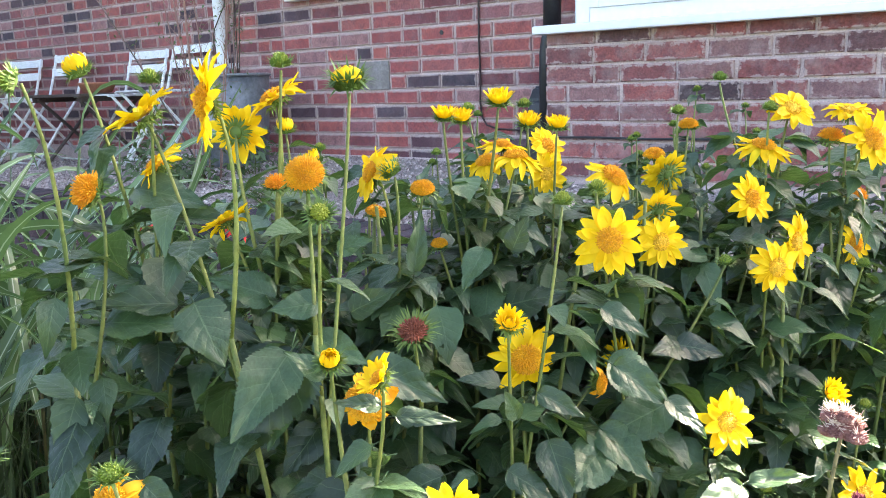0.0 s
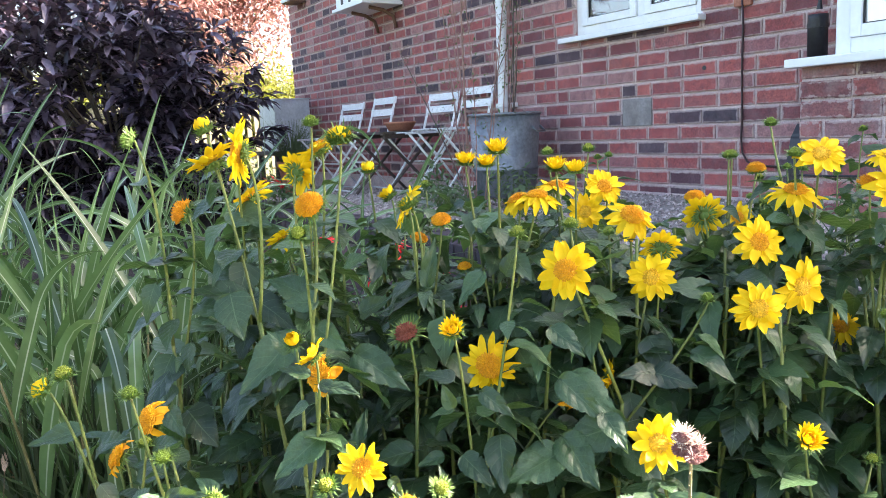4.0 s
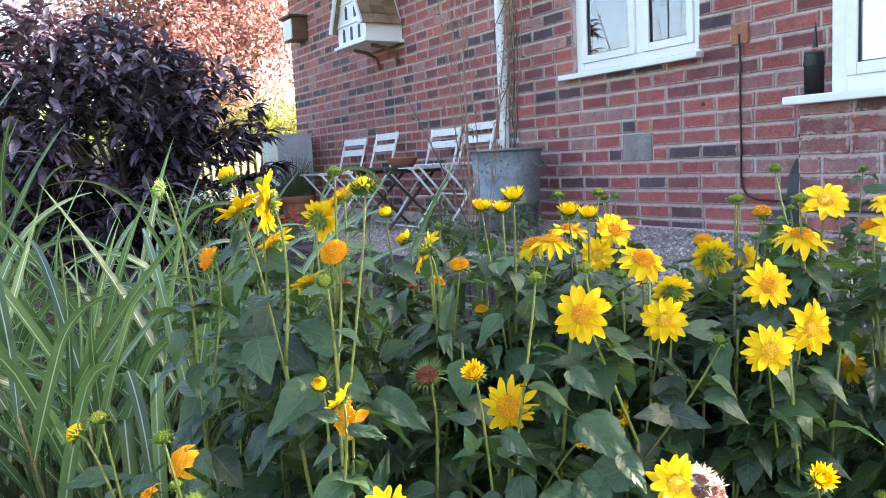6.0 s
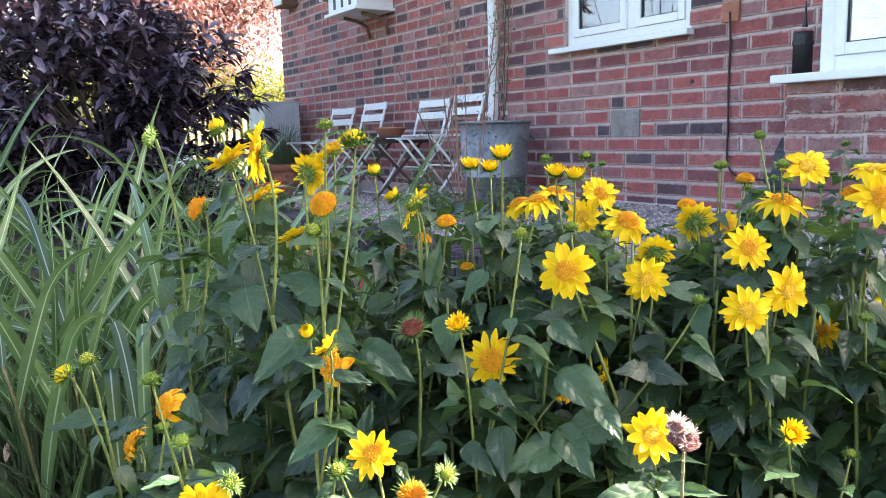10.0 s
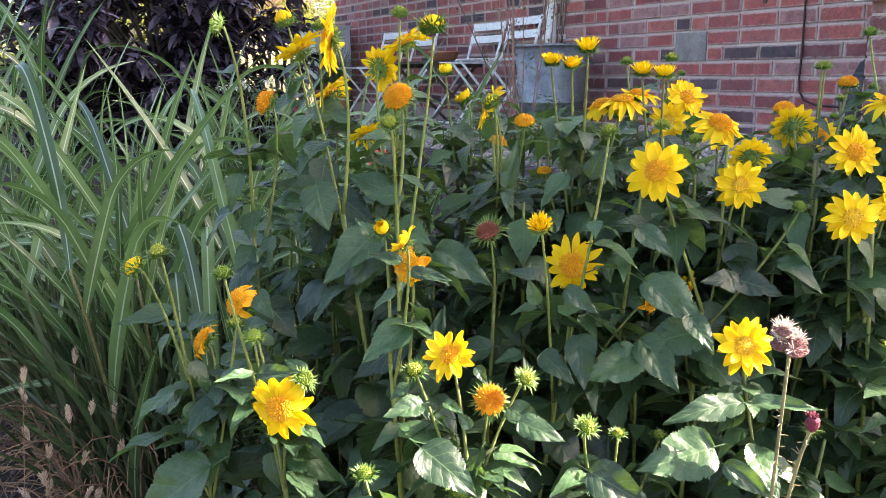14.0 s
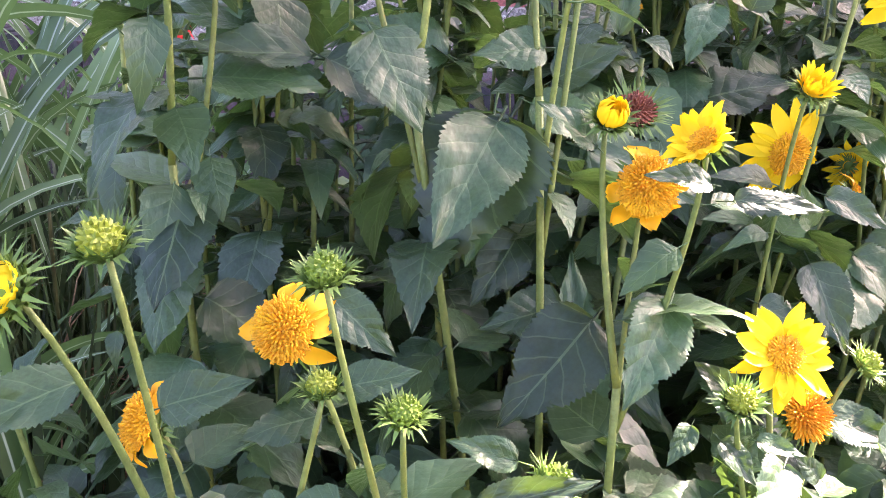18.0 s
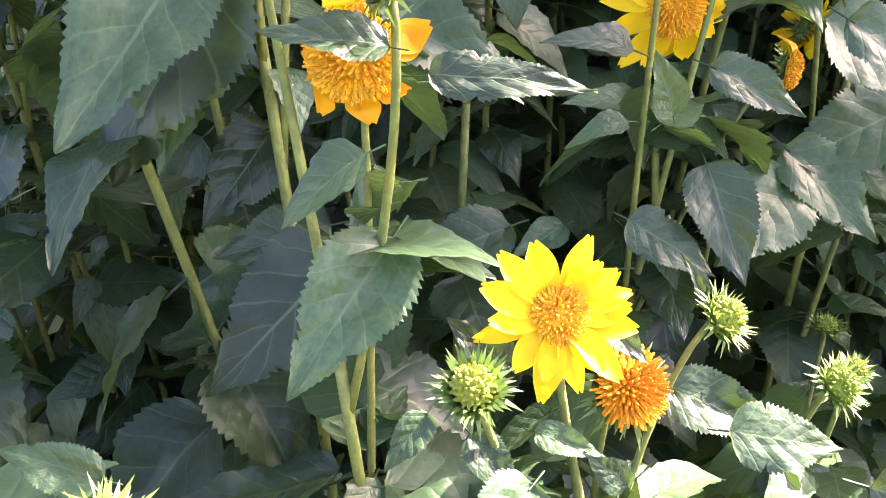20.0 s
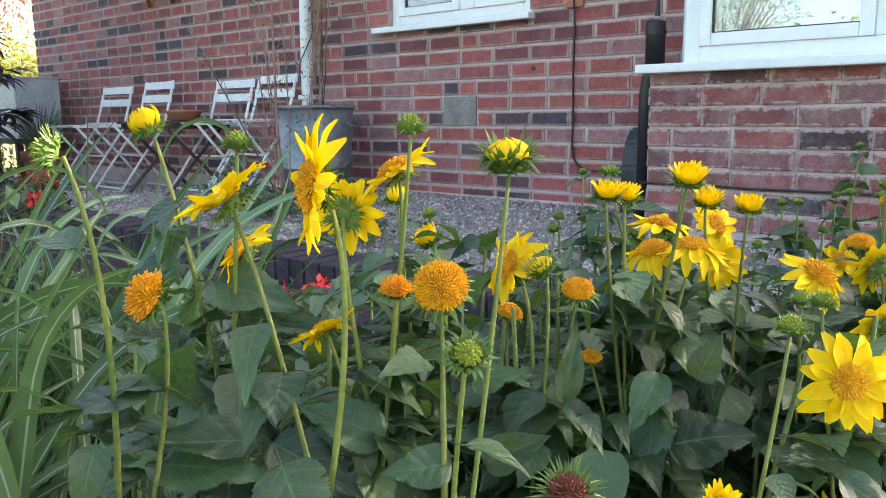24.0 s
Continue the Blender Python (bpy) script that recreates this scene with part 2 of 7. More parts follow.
def sunflower_leaf_material(name, low, high, source):
    m, t, p, col, mx, tr = foliage(name, low, high, 0.30, 0.38, 0.22, source=source, spec=0.48)
    p.inputs["Sheen Weight"].default_value, p.inputs["Sheen Roughness"].default_value = 0.02, 0.4
    uv = t.nodes.new("ShaderNodeUVMap")
    sep = t.nodes.new("ShaderNodeSeparateXYZ")
    t.links.new(uv.outputs[0], sep.inputs[0])

    def calc(op, a, b=0.0):
        n = t.nodes.new("ShaderNodeMath")
        n.operation = op
        for i, v in enumerate((a, b)):
            if isinstance(v, (int, float)):
                n.inputs[i].default_value = v
            else:
                t.links.new(v, n.inputs[i])
        return n.outputs[0]

    side = calc("ABSOLUTE", calc("SUBTRACT", sep.outputs[0], 0.5))
    arc = calc("MULTIPLY", calc("POWER", side, 0.8), 2.6)
    run = calc("ADD", calc("SUBTRACT", calc("MULTIPLY", sep.outputs[1], 6.0), arc), calc("MULTIPLY", noise_of(t, 3.0, 2, 0.5, "Object"), 0.9))
    wave = calc("ABSOLUTE", calc("SUBTRACT", calc("FRACT", run), 0.5))
    vein = calc("LESS_THAN", wave, 0.045)
    rib = calc("LESS_THAN", side, 0.016)
    lines = calc("MULTIPLY", calc("MAXIMUM", calc("MULTIPLY", vein, 0.5), rib), 0.5)
    pale = mixed(t, "MIX", lines, col, (0.12, 0.19, 0.085))
    blot = ramp(t, noise_of(t, 5.0, 5, 0.75, "UV"), [(0.69, (0, 0, 0)), (0.79, (0.6, 0.6, 0.6))])
    pale = mixed(t, "MIX", blot, pale, (0.10, 0.075, 0.035))
    t.links.new(pale, p.inputs["Base Color"])
    stretch = t.nodes.new("ShaderNodeMapping")
    stretch.inputs["Scale"].default_value = (0.7, 1.0, 1.0)
    t.links.new(uv.outputs[0], stretch.inputs[0])
    cells = t.nodes.new("ShaderNodeTexVoronoi")
    cells.feature = "SMOOTH_F1"
    cells.inputs["Scale"].default_value = 17.0
    cells.inputs["Smoothness"].default_value = 0.5
    t.links.new(stretch.outputs[0], cells.inputs["Vector"])
    quilt = calc("SUBTRACT", 0.8, cells.outputs["Distance"])
    blister = noise_of(t, 4.5, 3, 0.5, "UV")
    puff = calc("ADD", calc("MULTIPLY", calc("SQRT", wave), 0.42), calc("ADD", calc("MULTIPLY", quilt, 0.16), calc("MULTIPLY", blister, 0.9)))
    bumped(t, p, puff, 0.32, 0.004)
    return m


LEAF = sunflower_leaf_material("sunflower_leaf", (0.011, 0.027, 0.015), (0.048, 0.100, 0.045), "object")
SPRAY_LEAF = sunflower_leaf_material("young_sunflower_leaf", (0.015, 0.037, 0.020), (0.064, 0.126, 0.056), "island")
STEM = surface("hairy_green_stem", (0.085, 0.13, 0.030), (0.18, 0.20, 0.052), 18.0, 0.6, 0.3, 200, vary=0.2)
BRACT = foliage("green_bract", (0.065, 0.125, 0.028), (0.125, 0.205, 0.048), 0.2, 0.55, 0.2)[0]
BUD_GREEN = foliage("green_bud_florets", (0.16, 0.24, 0.03), (0.32, 0.34, 0.04), 0.2, 0.5, 0.2)[0]
PETAL = foliage("yellow_petal", (0.84, 0.53, 0.009), (0.88, 0.63, 0.017), 0.12, 0.6, 0.30, (0.89, 0.63, 0.013), spec=0.2)[0]
ORANGE_PETAL = foliage("ageing_orange_petal", (0.78, 0.33, 0.01), (0.82, 0.42, 0.012), 0.1, 0.55, 0.28, (0.9, 0.45, 0.01), spec=0.3)[0]
DISC = surface("orange_florets", (0.64, 0.25, 0.003), (0.84, 0.45, 0.008), 90.0, 0.7, 0.4, 400)
YOUNG_DISC = surface("olive_florets", (0.52, 0.30, 0.006), (0.82, 0.46, 0.008), 90.0, 0.7, 0.4, 400)
SPENT = surface("brown_spent_florets", (0.15, 0.042, 0.026), (0.33, 0.10, 0.062), 90.0, 0.85, 0.4, 300)
RUST = surface("rusty_florets", (0.68, 0.24, 0.008), (0.88, 0.42, 0.012), 90.0, 0.8, 0.4, 300)
GRASS_BLADE, gt, gp, gcol = foliage("striped_grass_blade", (0.020, 0.048, 0.018), (0.128, 0.215, 0.090), 0.18, 0.30, 0.25, (0.22, 0.42, 0.09))[:4]
guv = gt.nodes.new("ShaderNodeUVMap")
gsep = gt.nodes.new("ShaderNodeSeparateXYZ")
gt.links.new(guv.outputs[0], gsep.inputs[0])
grib = ramp(gt, gsep.outputs[0], [(0.43, (0, 0, 0)), (0.47, (0.75, 0.75, 0.75)), (0.53, (0.75, 0.75, 0.75)), (0.57, (0, 0, 0))])
gt.links.new(mixed(gt, "MIX", grib, gcol, (0.48, 0.56, 0.44)), gp.inputs["Base Color"])
PURPLE_LEAF = foliage("dark_purple_leaf", (0.020, 0.017, 0.028), (0.15, 0.125, 0.18), 0.3, 0.22, 0.14, (0.12, 0.03, 0.05), "island", 0.5)[0]
PINK_LEAF = foliage("coppery_pink_leaf", (0.21, 0.092, 0.09), (0.37, 0.20, 0.185), 0.25, 0.6, 0.34, (0.55, 0.32, 0.31), "island")[0]
LIME_LEAF = foliage("lime_green_leaf", (0.075, 0.085, 0.013), (0.15, 0.16, 0.028), 0.3, 0.6, 0.4, (0.4, 0.43, 0.06), "island")[0]
FAR_LEAF = foliage("mid_green_leaf", (0.045, 0.08, 0.025), (0.10, 0.15, 0.045), 0.3, 0.6, 0.3, (0.3, 0.4, 0.06), "island")[0]
# Darker copy of the blade green; the clump's inner shade is in the colour.
INNER_BLADE = foliage("shade_dark_inner_blade", (0.008, 0.019, 0.008), (0.055, 0.084, 0.040), 0.2, 0.4, 0.15, (0.2, 0.3, 0.08), "island")[0]
SMALL_LEAF = foliage("low_herb_leaf", (0.06, 0.11, 0.05), (0.12, 0.17, 0.07), 0.3, 0.55, 0.25, (0.25, 0.4, 0.06), "island")[0]
RED_PETAL = foliage("red_petal", (0.55, 0.012, 0.015), (0.75, 0.03, 0.03), 0.15, 0.5, 0.25, (0.8, 0.05, 0.03), "island")[0]
WHITE_PETAL = foliage("white_petal", (0.62, 0.62, 0.58), (0.75, 0.75, 0.70), 0.1, 0.6, 0.25, (0.8, 0.8, 0.7), "island")[0]
FLUFF = surface("pinkish_white_fluff", (0.55, 0.42, 0.38), (0.72, 0.62, 0.56), 40.0, 0.95, 0.3)
THISTLE = surface("crimson_thistle", (0.11, 0.008, 0.028), (0.20, 0.022, 0.058), 60.0, 0.8, 0.3)
SEED_BALL = surface("dull_crimson_seed", (0.16, 0.055, 0.055), (0.36, 0.19, 0.175), 90.0, 0.9, 0.4, 300)
THISTLE_STEM = surface("pale_thistle_stem", (0.15, 0.13, 0.07), (0.27, 0.24, 0.13), 40.0, 0.8, 0.4)
TWIG = surface("reddish_twig", (0.26, 0.14, 0.115), (0.40, 0.25, 0.20), 30.0, 0.8, 0.2)


def glass_material():
    m, t, p = nodes_of("window_glass")
    p.inputs["Base Color"].default_value = (1, 1, 1, 1)
    p.inputs["Roughness"].default_value = 0.0
    p.inputs["Transmission Weight"].default_value = 1.0
    p.inputs["IOR"].default_value = 1.5
    gloss = t.nodes.new("ShaderNodeBsdfGlossy")
    gloss.inputs["Roughness"].default_value = 0.0
    fresnel = t.nodes.new("ShaderNodeFresnel")
    fresnel.inputs[0].default_value = 2.6
    mx = t.nodes.new("ShaderNodeMixShader")
    t.links.new(fresnel.outputs[0], mx.inputs[0])
    t.links.new(p.outputs[0], mx.inputs[1])
    t.links.new(gloss.outputs[0], mx.inputs[2])
    t.links.new(mx.outputs[0], t.nodes["Material Output"].inputs[0])
    return m


GLASS = glass_material()


def ground_material():
    m, t, p = nodes_of("garden_ground")
    c = t.nodes.new("ShaderNodeTexCoord")
    sep = t.nodes.new("ShaderNodeSeparateXYZ")
    t.links.new(c.outputs["Object"], sep.inputs[0])
    big = noise_of(t, 9.0, 6, 0.7)
    small = noise_of(t, 130.0, 4, 0.7)
    earth = ramp(t, big, [(0.3, (0.014, 0.011, 0.011)), (0.7, (0.052, 0.038, 0.034))])
    lawn = ramp(t, noise_of(t, 3.0, 6, 0.7), [(0.3, (0.05, 0.085, 0.022)), (0.7, (0.13, 0.13, 0.045))])
    wander = noise_of(t, 1.4, 4, 0.6)

    def beyond(axis, start, end):
        shift = t.nodes.new("ShaderNodeMath")
        shift.operation = "MULTIPLY_ADD"
        t.links.new(wander, shift.inputs[0])
        shift.inputs[1].default_value = 0.8
        t.links.new(sep.outputs[axis], shift.inputs[2])
        mp = t.nodes.new("ShaderNodeMapRange")
        mp.inputs[1].default_value, mp.inputs[2].default_value = start + 0.4, end + 0.4
        t.links.new(shift.outputs[0], mp.inputs[0])
        return mp.outputs[0]

    col = earth
    for axis, start, end in ((0, -4.6, -5.2), (0, 3.5, 3.7), (1, -3.75, -3.95)):
        col = mixed(t, "MIX", beyond(axis, start, end), col, lawn)
    dim = ramp(t, small, [(0.3, (0.6, 0.6, 0.6)), (0.7, (1.3, 1.3, 1.3))])
    t.links.new(mixed(t, "MULTIPLY", 1.0, col, dim), p.inputs["Base Color"])
    p.inputs["Roughness"].default_value = 0.95
    bumped(t, p, small, 0.9, 0.012)
    return m


GROUND = ground_material()

# ---- builders ----
AT = {}


def thing(name, place=(0, 0, 0), label="", category="", group="", kind=""):
    ob = new(name)
    ob.empty_display_size = 0.05
    ob.location = place
    AT[ob] = Matrix.Translation(place)
    return tagged(ob, label, category, group, kind)


def mesh_of(name, bm, mat, smooth=False):
    me = bpy.data.meshes.new(name)
    bm.to_mesh(me)
    bm.free()
    me.materials.append(mat)
    if smooth:
        me.shade_smooth()
    return me


def part(name, data, material, parent, label="", m=None, smooth=False, kind=""):
    """One mesh object under a thing or a part; m is its pose in the world."""
    me = mesh_of(name, data, material, smooth) if isinstance(data, bmesh.types.BMesh) else data
    ob = new(name, me)
    m = m or Matrix()
    if parent:
        ob.parent = parent
        ob.matrix_basis = AT[parent].inverted() @ m
    else:
        ob.matrix_basis = m
    AT[ob] = m
    return tagged(ob, label, kind=kind)


def add_box(bm, a, b, bevel=0.0):
    made = bmesh.ops.create_cube(bm, size=1)["verts"]
    for v in made:
        v.co = Vector([a[i] + (v.co[i] + 0.5) * (b[i] - a[i]) for i in range(3)])
    if bevel:
        edges = list({e for v in made for e in v.link_edges})
        bmesh.ops.bevel(bm, geom=edges, offset=bevel, segments=2, affect="EDGES", profile=0.6)
    return bm


def boxes(*list_of, bevel=0.0):
    bm = bmesh.new()
    for a, b in list_of:
        add_box(bm, a, b, bevel)
    return bm


def add_tube(bm, points, radius, sides=7, end=None):
    """A tube along the points, tapering from radius to end; closed at both ends."""
    end = radius if end is None else end
    points = [Vector(p) for p in points]
    rings, side = [], None
    for i, p in enumerate(points):
        d = (points[min(i + 1, len(points) - 1)] - points[max(i - 1, 0)]).normalized()
        side = (side - d * side.dot(d)).normalized() if side else d.orthogonal().normalized()
        up = d.cross(side)
        r = radius + (end - radius) * i / (len(points) - 1)
        rings.append([bm.verts.new(p + (side * math.cos(a) + up * math.sin(a)) * r) for a in [2 * math.pi * k / sides for k in range(sides)]])
    for a, b in zip(rings, rings[1:]):
        for k in range(sides):
            bm.faces.new((a[k], a[(k + 1) % sides], b[(k + 1) % sides], b[k]))
    bm.faces.new(rings[0][::-1])
    bm.faces.new(rings[-1])
    return bm


def tube(points, radius, sides=7, end=None):
    return add_tube(bmesh.new(), points, radius, sides, end)


def curve_points(a, b, c, n=7):
    a, b, c = Vector(a), Vector(b), Vector(c)
    return [a * (1 - s) ** 2 + b * 2 * s * (1 - s) + c * s * s for s in [i / n for i in range(n + 1)]]


def lathe(profile, sides=28):
    """A turned body from (radius, height) pairs."""
    bm = bmesh.new()
    rings = [[bm.verts.new((r * math.cos(2 * math.pi * k / sides), r * math.sin(2 * math.pi * k / sides), z)) for k in range(sides)] for r, z in profile]
    for a, b in zip(rings, rings[1:]):
        for k in range(sides):
            bm.faces.new((a[k], a[(k + 1) % sides], b[(k + 1) % sides], b[k]))
    bm.faces.new(rings[0][::-1])
    bm.faces.new(rings[-1])
    return bm


def aim(place, d, roll=0.0, size=1.0):
    """A pose at place whose z axis points along d."""
    q = Vector(d).to_track_quat("Z", "Y").to_matrix().to_4x4()
    return Matrix.Translation(place) @ q @ Matrix.Rotation(roll, 4, "Z") @ Matrix.Diagonal((size, size, size, 1))


RNG = random.Random(7)


def rnd(a, b):
    return RNG.uniform(a, b)

# ---- setting: ground, terrace, house ----
SOIL_Z = -0.43


def build_ground():
    bm = bmesh.new()
    near = [-60, -30, -15, -8, -4, -2, -1] + [i * 0.12 for i in range(-5, 31)] + [4, 6, 9, 15, 30, 60]
    deep = [-60, -30, -15, -8, -5] + [-4.2 + i * 0.12 for i in range(0, 24)] + [-1, 0, 2, 5, 9, 15, 30, 60]
    grid = []
    for x in near:
        row = []
        for y in deep:
            bump = 0.02 * noise.noise(Vector((x * 3, y * 3, 0))) + 0.012 * noise.noise(Vector((x * 11, y * 11, 4)))
            lift = 0.38 * max(0.0, min(1.0, (-1.2 - x) / 2.0)) if y > -60 else 0.38
            row.append(bm.verts.new((x, y, SOIL_Z + bump + lift)))
        grid.append(row)
    for a, b in zip(grid, grid[1:]):
        for i in range(len(deep) - 1):
            bm.faces.new((a[i], b[i], b[i + 1], a[i + 1]))
    return tagged(part("ground", bm, GROUND, None, smooth=True), "dark bark-mulched soil running out to sunlit lawn", "ground", kind="structure")


build_ground()


def gravel_z(x, y):
    low = max(0.0, min(1.0, (-1.0 - x) / 2.6))
    back = max(0.0, min(1.0, (y + 1.2) / 1.2))
    return 0.045 + back * (0.075 - 0.14 * low) - 0.05 * low * (1 - back)


def build_terrace():
    bm = bmesh.new()
    xs = [-6.5 + 0.15 * i for i in range(68)]
    ys = [-1.215 + 0.1215 * i for i in range(11)]
    grid = [[bm.verts.new((x, y, gravel_z(x, y) + 0.008 * noise.noise(Vector((x * 9, y * 9, 2))))) for y in ys] for x in xs]
    for a, b in zip(grid, grid[1:]):
        for i in range(len(ys) - 1):
            bm.faces.new((a[i], b[i], b[i + 1], a[i + 1]))
    rim = [e for e in bm.edges if e.is_boundary]
    low = bmesh.ops.extrude_edge_only(bm, edges=rim)["geom"]
    for v in low:
        if isinstance(v, bmesh.types.BMVert):
            v.co.z = -0.5
    bm.normal_update()
    return tagged(part("terrace", bm, GRAVEL_BED, None, smooth=True), "raised terrace of pale grey gravel beside the house", "terrace", kind="structure")


terrace = build_terrace()


def scatter_stones(name, mat, count, pick, sizes, parent, label):
    """Many small faceted stones joined in one mesh."""
    r = random.Random(len(name) * 31 + count)
    verts, faces = [], []
    for _ in range(count):
        x, y, z = pick(r)
        s = r.uniform(*sizes)
        turn = Euler((r.uniform(0, 6), r.uniform(0, 6), r.uniform(0, 6))).to_matrix()
        base = len(verts)
        shape = [Vector(c) for c in ((1, 0, 0), (-1, 0, 0), (0, 0.8, 0), (0, -0.8, 0), (0, 0, 0.6), (0, 0, -0.6))]
        for c in shape:
            c = turn @ (c * r.uniform(0.75, 1.2))
            verts.append((x + c.x * s, y + c.y * s, z + c.z * s * 0.8))
        for f in ((0, 2, 4), (2, 1, 4), (1, 3, 4), (3, 0, 4), (2, 0, 5), (1, 2, 5), (3, 1, 5), (0, 3, 5)):
            faces.append([base + i for i in f])
    me = bpy.data.meshes.new(name)
    me.from_pydata(verts, [], faces)
    me.materials.append(mat)
    return part(name, me, None, parent, label, kind="stuff")


def on_gravel(r):
    x = -5.5 + 9.0 * r.random() ** 0.75
    y = r.uniform(-1.21, -0.02) if x < 1.25 else r.uniform(-1.21, -0.42)
    return x, y, gravel_z(x, y) + 0.003


def on_soil(r):
    x, y = r.uniform(0.7, 3.2), r.uniform(-3.6, -1.5)
    return x, y, SOIL_Z + 0.012


scatter_stones("gravel", PEBBLE, 22000, on_gravel, (0.006, 0.0135), terrace, "loose pale grey gravel")
tagged(scatter_stones("bark_chips", CHIP, 6000, on_soil, (0.006, 0.02), None, ""), "dark bark chips lying on the flower bed soil", "mulch", kind="stuff")
tagged(scatter_stones("stone_chips", PALE_STONE, 170, on_soil, (0.006, 0.014), None, ""), "pale stone chips scattered over dark soil", "stones", kind="stuff")

# brick pieces -------------------------------------------------


def face_uv(me, fronts):
    """Unwraps the front faces over the whole square; every other face lies on its edge."""
    uv = me.uv_layers.new(name="UVMap").data
    for poly in me.polygons:
        for k, l in enumerate(poly.loop_indices):
            uv[l].uv = ((0, 0), (1, 0), (1, 1), (0, 1))[k] if poly.index in fronts else (0, 0)


def brick_mesh(name, length, height, mat, seed, depth=0.03, chip=0.004):
    """One brick face with worn, chamfered edges; its front looks along -y."""
    r = random.Random(seed)
    w, h = length / 2, height / 2
    j = lambda s: r.uniform(-s, s)
    ring = [(-w, -h), (w, -h), (w, h), (-w, h)]
    back = [(x, depth, z) for x, z in ring]
    edge = [(x + j(0.0018), 0.0035 + j(0.001), z + j(0.0018)) for x, z in ring]
    face = [(x - math.copysign(chip + abs(j(0.002)), x), j(0.0012), z - math.copysign(chip + abs(j(0.002)), z)) for x, z in ring]
    faces = [(8, 9, 10, 11)]
    for a, b in ((0, 4), (4, 8)):
        faces += [(a + k, a + (k + 1) % 4, b + (k + 1) % 4, b + k) for k in range(4)]
    me = bpy.data.meshes.new(name)
    me.from_pydata(back + edge + face, [], faces)
    face_uv(me, {0})
    me.materials.append(mat)
    return me


def course(x0, x1, row, module, joint, seed):
    """Spans of the bricks of one course between x0 and x1, in a stretcher bond with a few headers."""
    r = random.Random(seed * 977 + row)
    x = x0 - (module / 2 if row % 2 else 0) - r.uniform(0, 0.02)
    spans = []
    while x < x1 - 0.03:
        length = module * (0.5 if r.random() < 0.12 else r.uniform(0.96, 1.04))
        a, b = max(x, x0), min(x + length - joint, x1)
        if b - a > 0.03:
            spans.append((a, b))
        x += length
    return spans


def cut(spans, lo, hi):
    """The spans with the stretch from lo to hi taken out."""
    out = []
    for a, b in spans:
        if b <= lo or a >= hi:
            out.append((a, b))
        else:
            if lo - a > 0.03:
                out.append((a, lo))
            if b - hi > 0.03:
                out.append((hi, b))
    return out


HOUSE_L, HOUSE_R, BAY_L, BAY_Y, EAVES = -4.83, 3.628, 1.32, -0.40, 2.42
WIN = (-0.385, 0.525, 0.985, 2.10)
BAYWIN = (1.43, 3.40, 0.70, 2.05)
COURSE, JOINT = 0.075, 0.010


def wall_with_hole(x0, x1, y0, y1, z0, z1, hole):
    a, b, c, d = hole
    return boxes(((x0, y0, z0), (a, y1, z1)), ((b, y0, z0), (x1, y1, z1)), ((a, y0, z0), (b, y1, c)), ((a, y0, d), (b, y1, z1)))


wall_main = tagged(part("wall_main", wall_with_hole(HOUSE_L, 1.62, 0.006, 0.3, -0.5, EAVES, WIN), MORTAR, None), "red brick house wall with pale lime mortar joints", "wall", kind="structure")
wall_bay = tagged(part("wall_bay", boxes(((BAY_L, BAY_Y + 0.006, -0.5), (HOUSE_R, BAY_Y + 0.3, 0.665))), MORTAR, None), "projecting red brick bay wall with crumbling mortar", "wall", kind="structure")
tagged(part("wall_bay_pier", boxes(((3.40, BAY_Y + 0.006, 0.665), (HOUSE_R, BAY_Y + 0.3, EAVES))), MORTAR, None), "brick pier beside the bay window", "wall", kind="structure")
tagged(part("wall_bay_lintel", boxes(((1.43, BAY_Y + 0.006, 2.05), (3.40, BAY_Y + 0.3, EAVES))), MORTAR, None), "wall over the bay window", "wall", kind="structure")
tagged(part("wall_bay_side", boxes(((BAY_L + 0.006, BAY_Y + 0.3, -0.5), (BAY_L + 0.29, 0.004, 0.665))), MORTAR, None), "short brick return of the bay", "wall", kind="structure")
tagged(part("wall_left", boxes(((HOUSE_L, 0.3, -0.5), (HOUSE_L + 0.3, 5.7, EAVES))), PLAIN_BRICK, None), "plain brick end wall of the house", "wall", kind="structure")
tagged(part("wall_right", boxes(((HOUSE_R - 0.3, BAY_Y + 0.3, -0.5), (HOUSE_R, 5.7, EAVES))), PLAIN_BRICK, None), "plain brick end wall of the house", "wall", kind="structure")
tagged(part("wall_back", boxes(((HOUSE_L, 5.7, -0.5), (HOUSE_R, 6.0, EAVES))), PLAIN_BRICK, None), "plain brick rear wall of the house", "wall", kind="structure")
tagged(part("floor", boxes(((HOUSE_L + 0.3, 0.3, 0.0), (HOUSE_R - 0.3, 5.7, 0.1))), ROOM, None), "plain floor inside the house", "floor", kind="structure")
tagged(part("ceiling", boxes(((HOUSE_L, BAY_Y, EAVES), (HOUSE_R, 6.0, EAVES + 0.1))), ROOM, None), "plain ceiling inside the house", "ceiling", kind="structure")


